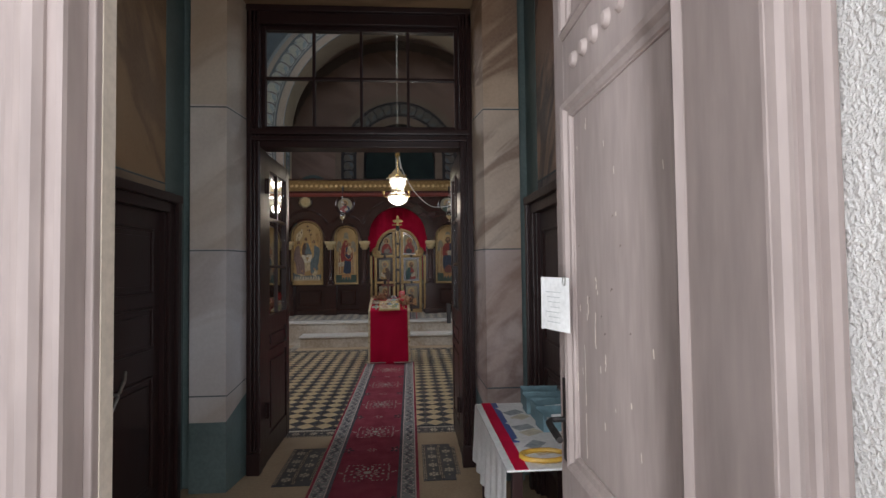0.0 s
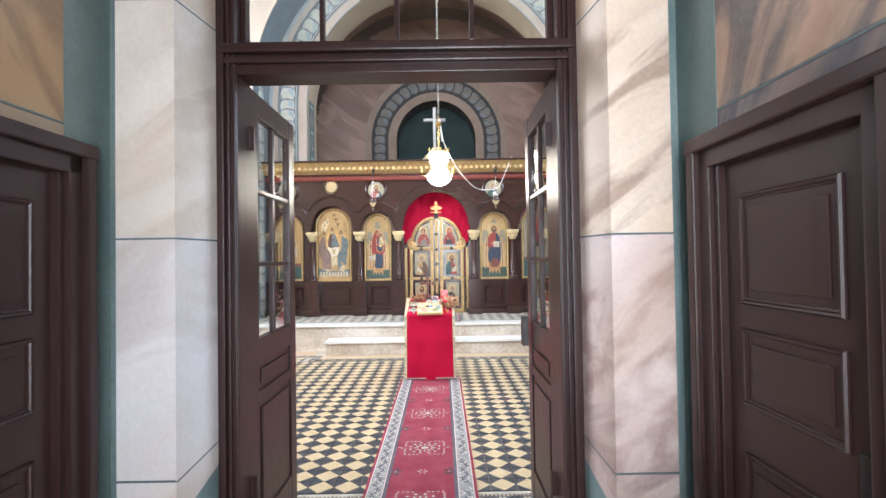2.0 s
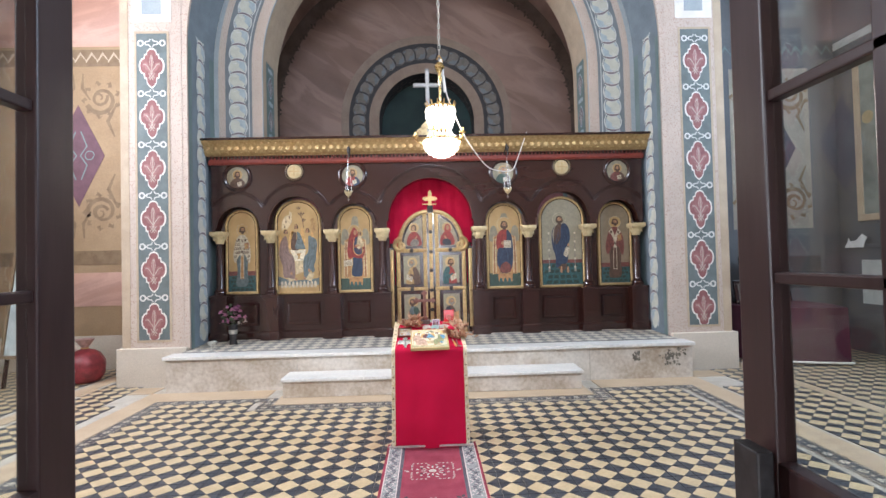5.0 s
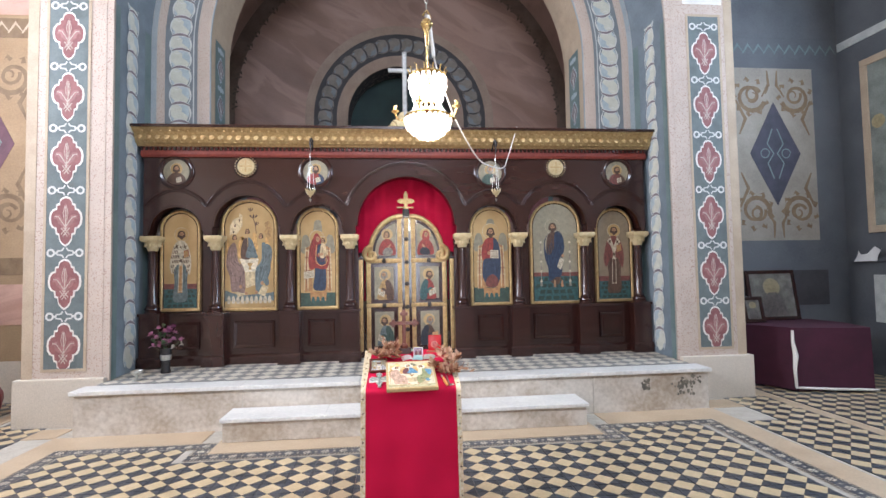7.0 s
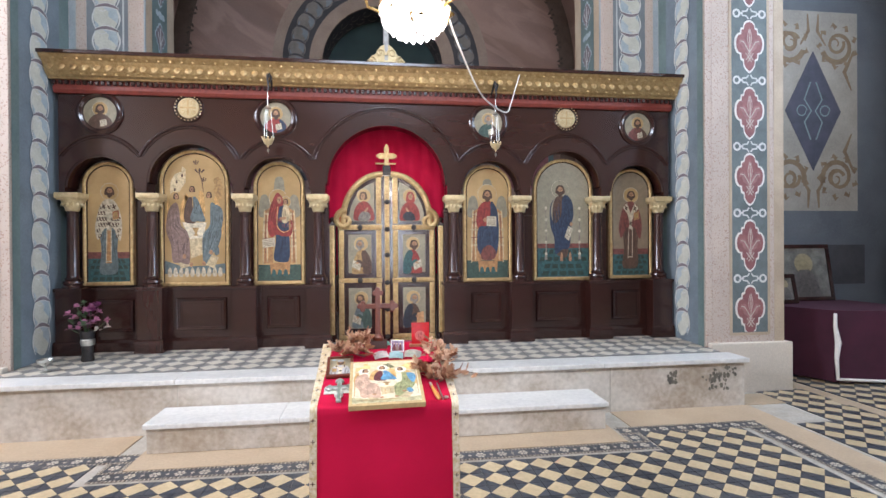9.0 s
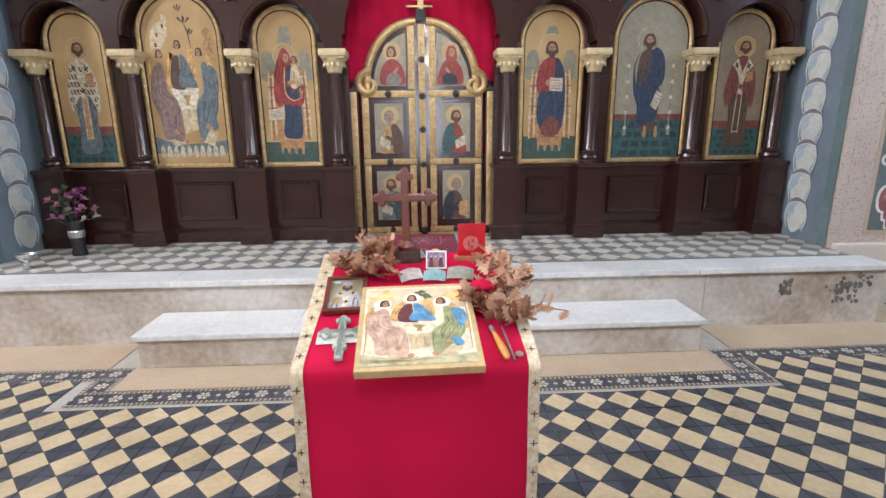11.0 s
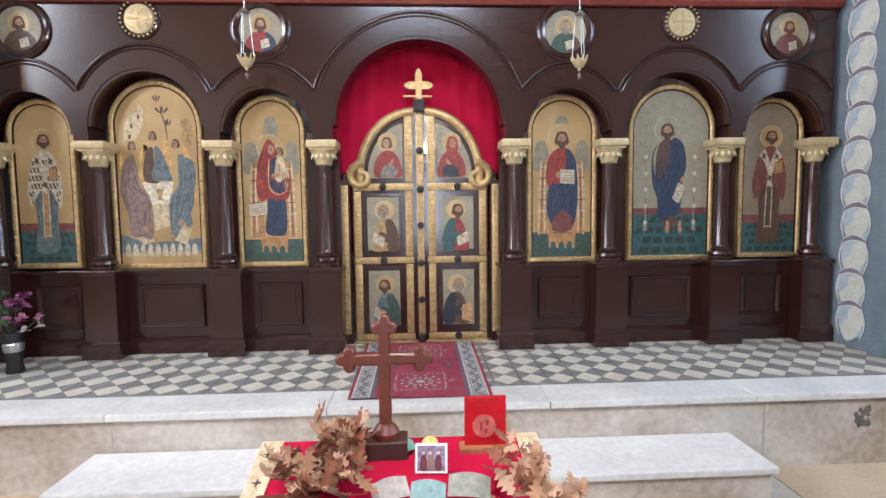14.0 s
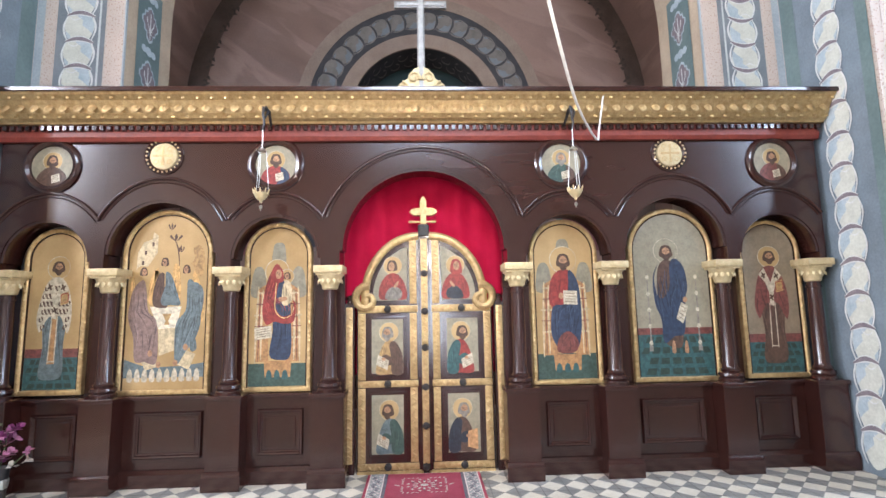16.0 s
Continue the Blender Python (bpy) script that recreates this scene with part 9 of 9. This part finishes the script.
# ---- picture stand and wrapped bag, north aisle ----
m = pose(-5.62, 10.35, 0.30, -8, 0, -12)
board = thing("picture_stand", m, "tall framed blue-white picture leaning on a stand", "picture")
part("picture", turned(box(-0.42, 0.19, -0.01, 0.01, 0.14, 1.68), m), paint("blue_white_picture", (0.46, 0.52, 0.53), 0.35, 0.3, scale=4), board, "pale blue-white picture")
b = bmesh.new()
for a0, a1, c0, c1 in ((-0.45, 0.22, 0.10, 0.15), (-0.45, 0.22, 1.66, 1.71), (-0.45, -0.41, 0.15, 1.66), (0.18, 0.22, 0.15, 1.66)):
    box(a0, a1, -0.03, 0.015, c0, c1, 0.004, bm=b)
part("frame", turned(b, m), "scroll", board, "narrow dull frame")
for x in (-0.38, 0.15):
    part("leg", turned(box(x - 0.02, x + 0.02, 0.0, 0.035, -0.28, 0.35, 0.004), m), "walnut", board)
bx, by = -5.20, 10.78
bag = thing("gift_bag", (bx, by, 0), "red wrapped bundle tied at the top with netting", "bag")
b = bmesh.new()
bmesh.ops.create_icosphere(b, subdivisions=3, radius=0.25)
for v in b.verts:
    v.co.z = max(-0.20, v.co.z * 1.05) + 0.20
    k = 1 + 0.07 * math.sin(7 * math.atan2(v.co.y, v.co.x) + 5 * v.co.z)
    v.co.x, v.co.y = bx + v.co.x * k, by + v.co.y * k
part("bundle", b, paint("dull_red_wrap", (0.24, 0.035, 0.045), 0.4, 0.35, scale=9), bag, "shiny red wrapping", True)
b = lathe([(0.05, 0.0), (0.035, 0.04), (0.08, 0.10), (0.12, 0.16), (0.10, 0.15), (0.03, 0.05)], 14, (bx, by, 0.43))
part("gathered_top", b, paint("pale_pink_net", (0.40, 0.26, 0.24), 0.3), bag, "pale gathered netting", True)
part("tie", lathe([(0.042, -0.012), (0.05, 0.0), (0.042, 0.012)], 12, (bx, by, 0.465)), "gilt", bag)
part("pale_label", prism([(bx - 0.05, 0.20), (bx + 0.05, 0.19), (bx + 0.03, 0.30), (bx - 0.04, 0.31)], by - 0.265, by - 0.262), "leafgrey", bag)

# ---- narthex table with leaflet boxes ----
nt = thing("leaflet_table", (0.50, 2.45, 0), "small table with a white cloth and red stripe", "table")
tz = 0.755
b = box(0.255, 0.745, 2.02, 2.90, tz - 0.008, tz, 0.003)
part("tabletop_cloth", b, "paper", nt, "white tablecloth")
b = bmesh.new()
cols = 36
rows = [[b.verts.new((0.252 - 0.012 * math.sin(i * 1.1) * j - 0.006 * j, 2.02 + 0.88 * i / cols, tz - 0.30 * j)) for i in range(cols + 1)] for j in (0, 0.35, 0.7, 1)]
for j in range(3):
    for i in range(cols):
        b.faces.new((rows[j][i], rows[j][i + 1], rows[j + 1][i + 1], rows[j + 1][i]))
part("cloth_fall", b, "paper", nt, "hanging folds of the cloth", True)
part("red_stripe", box(0.285, 0.335, 2.02, 2.895, tz, tz + 0.003), "velvet", nt, "red stripe along the cloth")
part("blue_stripe", box(0.335, 0.365, 2.30, 2.895, tz, tz + 0.003), paint("blue_cloth", (0.05, 0.10, 0.30), 0.2), nt, "blue stripe along the cloth")
for x in (0.30, 0.70):
    for y in (2.07, 2.85):
        part("leg", box(x - 0.02, x + 0.02, y - 0.02, y + 0.02, 0, tz - 0.008, 0.003), "brownpaint", nt)
BOXM = paint("blue_grey_card", (0.16, 0.26, 0.29), 0.12, 0.6)


def leaflet_box(x, y, turn, fill):
    m = pose(x, y, tz + 0.004, 0, 0, turn)
    o = thing("leaflet_box", m, "open blue-grey card box holding papers", "box", "leaflet boxes on the table")
    L, W, H, t = 0.20, 0.105, 0.075, 0.003
    part("base", turned(box(-L / 2, L / 2, -W / 2, W / 2, 0, t), m), BOXM, o)
    for x0, x1, y0, y1, h in ((-L / 2, L / 2, -W / 2, -W / 2 + t, H * 0.75), (-L / 2, L / 2, W / 2 - t, W / 2, H * 1.15), (-L / 2, -L / 2 + t, -W / 2 + t, W / 2 - t, H), (L / 2 - t, L / 2, -W / 2 + t, W / 2 - t, H)):
        part("side", turned(box(x0, x1, y0, y1, t, h), m), BOXM, o)
    for k in range(fill):
        part("paper_slip", turned(box(-L * 0.36 + 0.03 * k, L * 0.25 + 0.02 * k, -0.03 + 0.018 * k, -0.028 + 0.018 * k, t, 0.05 + 0.010 * (k % 2)), m @ pose(0, 0, 0, -12)), "paper" if k % 2 else paint("grey_print", (0.34, 0.35, 0.34), 0.3, scale=60), o)


for k, (x, y) in enumerate(((0.60, 2.84), (0.585, 2.72), (0.60, 2.60), (0.59, 2.46))):
    leaflet_box(x, y, -4 + 3 * k, 2 + k % 3)
for k in range(9):
    m = pose(0.40 + 0.02 * (k % 3), 2.78 - 0.075 * k, tz + 0.004 + 0.0012 * (k % 2), 0, 0, 20 + 11 * (k % 4))
    c = ("paper", paint("grey_leaflet", (0.30, 0.33, 0.34), 0.3, scale=50), paint("cream_leaflet", (0.60, 0.55, 0.42), 0.15))[k % 3]
    solo("leaflet", turned(box(-0.045, 0.045, -0.03, 0.03, 0, 0.001), m), c, "printed leaflet lying on the table", "leaflet", "loose leaflets")
band_ = [(0.42 + 0.09 * math.cos(a), 2.12 + 0.055 * math.sin(a), tz + 0.012) for a in [2 * math.pi * k / 20 for k in range(21)]]
solo("yellow_tray", tube(band_, 0.010, 8), paint("yellow_plastic", (0.60, 0.36, 0.06), 0.15, 0.4), "yellow rimmed tray on the table", "tray", smooth=True)

# ---- floor tiles ----
D = 0.1755
TX, TY = 0.572, 9.135     # a corner of the tile grid


def tile_mesh(name, d=D, dark="tdark", light="tcream", gap=0.0009):
    """A square cement tile: a light lozenge between four dark corners, with chamfered edges."""
    b = bmesh.new()
    h, c, t = d / 2 - gap, 0.0009, 0.012
    mids = [(h - c, 0), (0, h - c), (-h + c, 0), (0, -h + c)]
    corners = [(h - c, h - c), (-h + c, h - c), (-h + c, -h + c), (h - c, -h + c)]
    vm = [b.verts.new((x, y, 0)) for x, y in mids]
    vc = [b.verts.new((x, y, 0)) for x, y in corners]
    b.faces.new(vm).material_index = 0
    for i in range(4):
        b.faces.new((vm[i], vc[i], vm[(i + 1) % 4])).material_index = 1
    low_m = [b.verts.new((x * h / (h - c), y * h / (h - c), -t)) for x, y in mids]
    low_c = [b.verts.new((x * h / (h - c), y * h / (h - c), -t)) for x, y in corners]
    for i in range(4):
        b.faces.new((vc[i], vm[i], low_m[i], low_c[i])).material_index = 1
        b.faces.new((vm[(i + 1) % 4], vc[i], low_c[i], low_m[(i + 1) % 4])).material_index = 1
    bmesh.ops.recalc_face_normals(b, faces=b.faces)
    me = bpy.data.meshes.new(name)
    b.to_mesh(me)
    b.free()
    me.materials.append(M[light])
    me.materials.append(M[dark])
    return me


def joined_tiles(name, mesh, places, parent, zf=lambda x, y: 0.0):
    """Many tiles as one mesh."""
    n = len(mesh.vertices)
    base = [v.co.copy() for v in mesh.vertices]
    verts, faces, mats = [], [], []
    for k, (x, y) in enumerate(places):
        dz = zf(x, y) + random.uniform(-0.0006, 0.0006)
        verts += [(p.x + x, p.y + y, p.z + dz) for p in base]
        for f in mesh.polygons:
            faces.append([i + k * n for i in f.vertices])
            mats.append(f.material_index)
    me = bpy.data.meshes.new(name)
    me.from_pydata(verts, [], faces)
    for m in mesh.materials:
        me.materials.append(m)
    me.polygons.foreach_set("material_index", mats)
    ob = new(name, me)
    ob.parent = parent
    ob.matrix_parent_inverse = parent.matrix_world.inverted()
    return tagged(ob, "cream and slate cement tiles", "", "", "stuff")


floor_ob = bpy.data.objects["floor_nave"]
tile = tile_mesh("tile")
near, far = [], []
X_L, X_R = AX - 3.30, AX + 3.16     # the middle field between the plain bands
i0, i1 = int((NL - TX) / D) - 1, int((NR - TX) / D) + 2
for j in range(-26, 14):
    y = TY - D / 2 - D * j if j >= 0 else TY - D / 2 - D * j
    for i in range(i0, i1):
        x = TX + D / 2 + D * i
        if not (NL < x < NR and 4.88 < y < 11.6):
            continue
        u = x - AX
        if y > TY:
            # beyond the front border only beside the step, and outside the bands
            if -2.0 < u < 2.0 or y > 9.46 and abs(u) < 3.75:
                continue
        if 2.90 < u < 3.40 or -3.55 < u < -3.06 or 4.20 < u < 4.42 or -4.6 < u < -4.4:
            continue
        near.append((x, y)) if abs(u - 0.0) < 1.7 and 7.9 < y < TY and len(near) < 300 else far.append((x, y))
for j in range(14, 26):
    y = TY - D / 2 - D * j
    if y < 4.90:
        break
    for i in range(i0, i1):
        x = TX + D / 2 + D * i
        u = x - AX
        if NL < x < NR and not (2.90 < u < 3.40 or -3.55 < u < -3.06 or 4.20 < u < 4.42 or -4.6 < u < -4.4):
            far.append((x, y))
for x, y in near:
    o = new("tile", tile)
    o.location = (x, y, random.uniform(-0.0006, 0.0006))
    o.parent = floor_ob
joined_tiles("tile_field", tile, far, floor_ob)

# plain bands of buff cement
for x0, x1, y0, y1 in ((AX + 3.08, AX + 3.34, 4.9, 9.60), (AX - 3.50, AX - 3.24, 4.9, 9.60), (AX + 4.22, AX + 4.42, 4.9, 11.5), (AX - 4.6, AX - 4.41, 4.9, 11.5), (-2.18, 1.44, 9.33, 9.99), (AX - 3.5, -2.34, 9.60, 9.99), (1.62, AX + 3.34, 9.60, 9.99), (AX + 3.34, AX + 4.1, 9.99, 10.3), (AX - 4.4, AX - 3.5, 9.99, 10.3), (NL, NR, 4.152, 4.718)):
    structure("floor_band", box(x0, x1, y0, y1, -0.02, -0.0005), "cement", "plain buff cement band in the floor")


def border_run(p, q, count=None, z=0.0):
    """A run of patterned border tiles between two points of the floor: white rosettes on a dark ground between braided edges."""
    d = Vector(q) - Vector(p)
    n = count or max(1, round(d.length / 0.155))
    ang = math.degrees(math.atan2(d.y, d.x))
    step_ = d.length / n
    me = border_tile(round(step_, 4))
    for k in range(n):
        o = new("border_tile", me)
        o.matrix_world = Matrix.Translation((*(Vector(p) + d * ((k + 0.5) / n)), z)) @ pose(0, 0, 0, 0, 0, ang)
        o.parent = floor_ob


BT = {}
def border_tile(w):
    if w in BT:
        return BT[w]
    b = bmesh.new()
    h = 0.0775
    def quad(x0, x1, y0, y1, z, m):
        b.faces.new([b.verts.new(c) for c in ((x0, y0, z), (x1, y0, z), (x1, y1, z), (x0, y1, z))]).material_index = m
    e = w / 2 - 0.001
    quad(-e, e, -h, h, -0.0006, 1)
    for s in (-1, 1):
        y0, y1 = sorted((s * h, s * (h - 0.030)))
        quad(-e, e, y0, y1, -0.0003, 2)
        for k in range(6):
            x = -e + 2 * e * (k + 0.5) / 6
            for t in (0.008, 0.021):
                yy = s * (h - t)
                b.faces.new([b.verts.new((x + dx, yy + dy, 0.0)) for dx, dy in ((-0.010, -0.002), (0.0, -0.005), (0.010, 0.002), (0.0, 0.005))]).material_index = 0
    for k in range(6):
        a = radians(60 * k)
        pts = [(0.010, -0.003), (0.026, -0.011), (0.036, -0.008), (0.036, 0.008), (0.026, 0.011), (0.010, 0.003)]
        b.faces.new([b.verts.new((x * math.cos(a) - y * math.sin(a), x * math.sin(a) + y * math.cos(a), 0.0)) for x, y in pts]).material_index = 0
    b.faces.new([b.verts.new((0.007 * math.cos(a), 0.007 * math.sin(a), 0.0)) for a in [2 * math.pi * k / 8 for k in range(8)]]).material_index = 0
    for s in (-1, 1):
        b.faces.new([b.verts.new((s * e + dx, dy, 0.0)) for dx, dy in ((0, -0.012), (-s * 0.014, 0), (0, 0.012))]).material_index = 0
    me = bpy.data.meshes.new("border_tile")
    b.to_mesh(me)
    b.free()
    for m in ("ivorytile", "tdark", "tbrown"):
        me.materials.append(M[m])
    BT[w] = me
    return me


M["ivorytile"] = plain("ivory_cement_tile", (0.50, 0.44, 0.34), (0.60, 0.54, 0.43), 9, 0.4, bump=0.05)
border_run((-2.17, 9.243), (1.45, 9.243))
border_run((1.53, 9.3215), (1.53, 9.4565), 1)
border_run((-2.255, 9.3215), (-2.255, 9.4565), 1)
border_run((1.46, 9.535), (AX + 3.10, 9.535))
border_run((-3.6, 9.535), (-2.18, 9.535))
border_run((-2.33, 9.243), (-2.17, 9.243), 1)
border_run((1.45, 9.243), (1.61, 9.243), 1)
border_run((AX - 3.2, 4.80), (AX + 3.2, 4.80))
border_run((AX + 3.0, 4.9), (AX + 3.0, 9.45))
border_run((AX - 3.16, 4.9), (AX - 3.16, 9.45))
# two inlaid frames beside the runner in the doorway
for x0, x1 in ((-1.05, -0.80), (0.0, 0.22)):
    border_run((x0 + 0.065, 3.74), (x0 + 0.065, 4.40), None, 0.0045)
    structure("floor_inlay", box(x0 - 0.012, x1, 3.72, 4.42, -0.004, 0.003), "tdark", "dark inlaid tile panel in the doorway floor")
    border_run((x0 + 0.18, 3.80), (x0 + 0.18, 4.34), None, 0.0052)

# platform tiles: smaller lozenges, the floor rising gently to the screen
def plat_z(x, y):
    return 0.447 + 0.027 * (y - 10.0)


b = bmesh.new()
vs = [b.verts.new((x, y, plat_z(x, y) - 0.008)) for x, y in ((AX - 3.22, 10.23), (AX + 3.22, 10.23), (AX + 3.22, 12.0), (AX - 3.22, 12.0))]
b.faces.new(vs)
pf = structure("floor_platform", b, "grout", "platform floor under its small tiles")
M["tgrey"] = plain("worn_grey_tile", (0.16, 0.155, 0.145), (0.24, 0.23, 0.215), 9, 0.42, bump=0.06)
M["tpale"] = plain("worn_pale_tile", (0.52, 0.47, 0.38), (0.62, 0.57, 0.48), 6, 0.4, bump=0.06)
small_tile = tile_mesh("platform_tile", D, "tgrey", "tpale")
spots_near, spots_far = [], []
for i in range(-18, 19):
    for j in range(0, 6):
        x, y = AX + D * i, 10.235 + D * (j + 0.5)
        if abs(x - AX) < 3.18 and y < 11.3:
            spots_near.append((x, y)) if abs(x - AX) < 3.2 and len(spots_near) < 220 else spots_far.append((x, y))
for x, y in spots_near:
    o = new("tile", small_tile)
    o.matrix_world = Matrix.Translation((x, y, plat_z(x, y))) @ pose(0, 0, 0, math.degrees(math.atan(0.027)))
    o.parent = pf
if spots_far:
    joined_tiles("platform_tile_field", small_tile, spots_far, pf, plat_z)
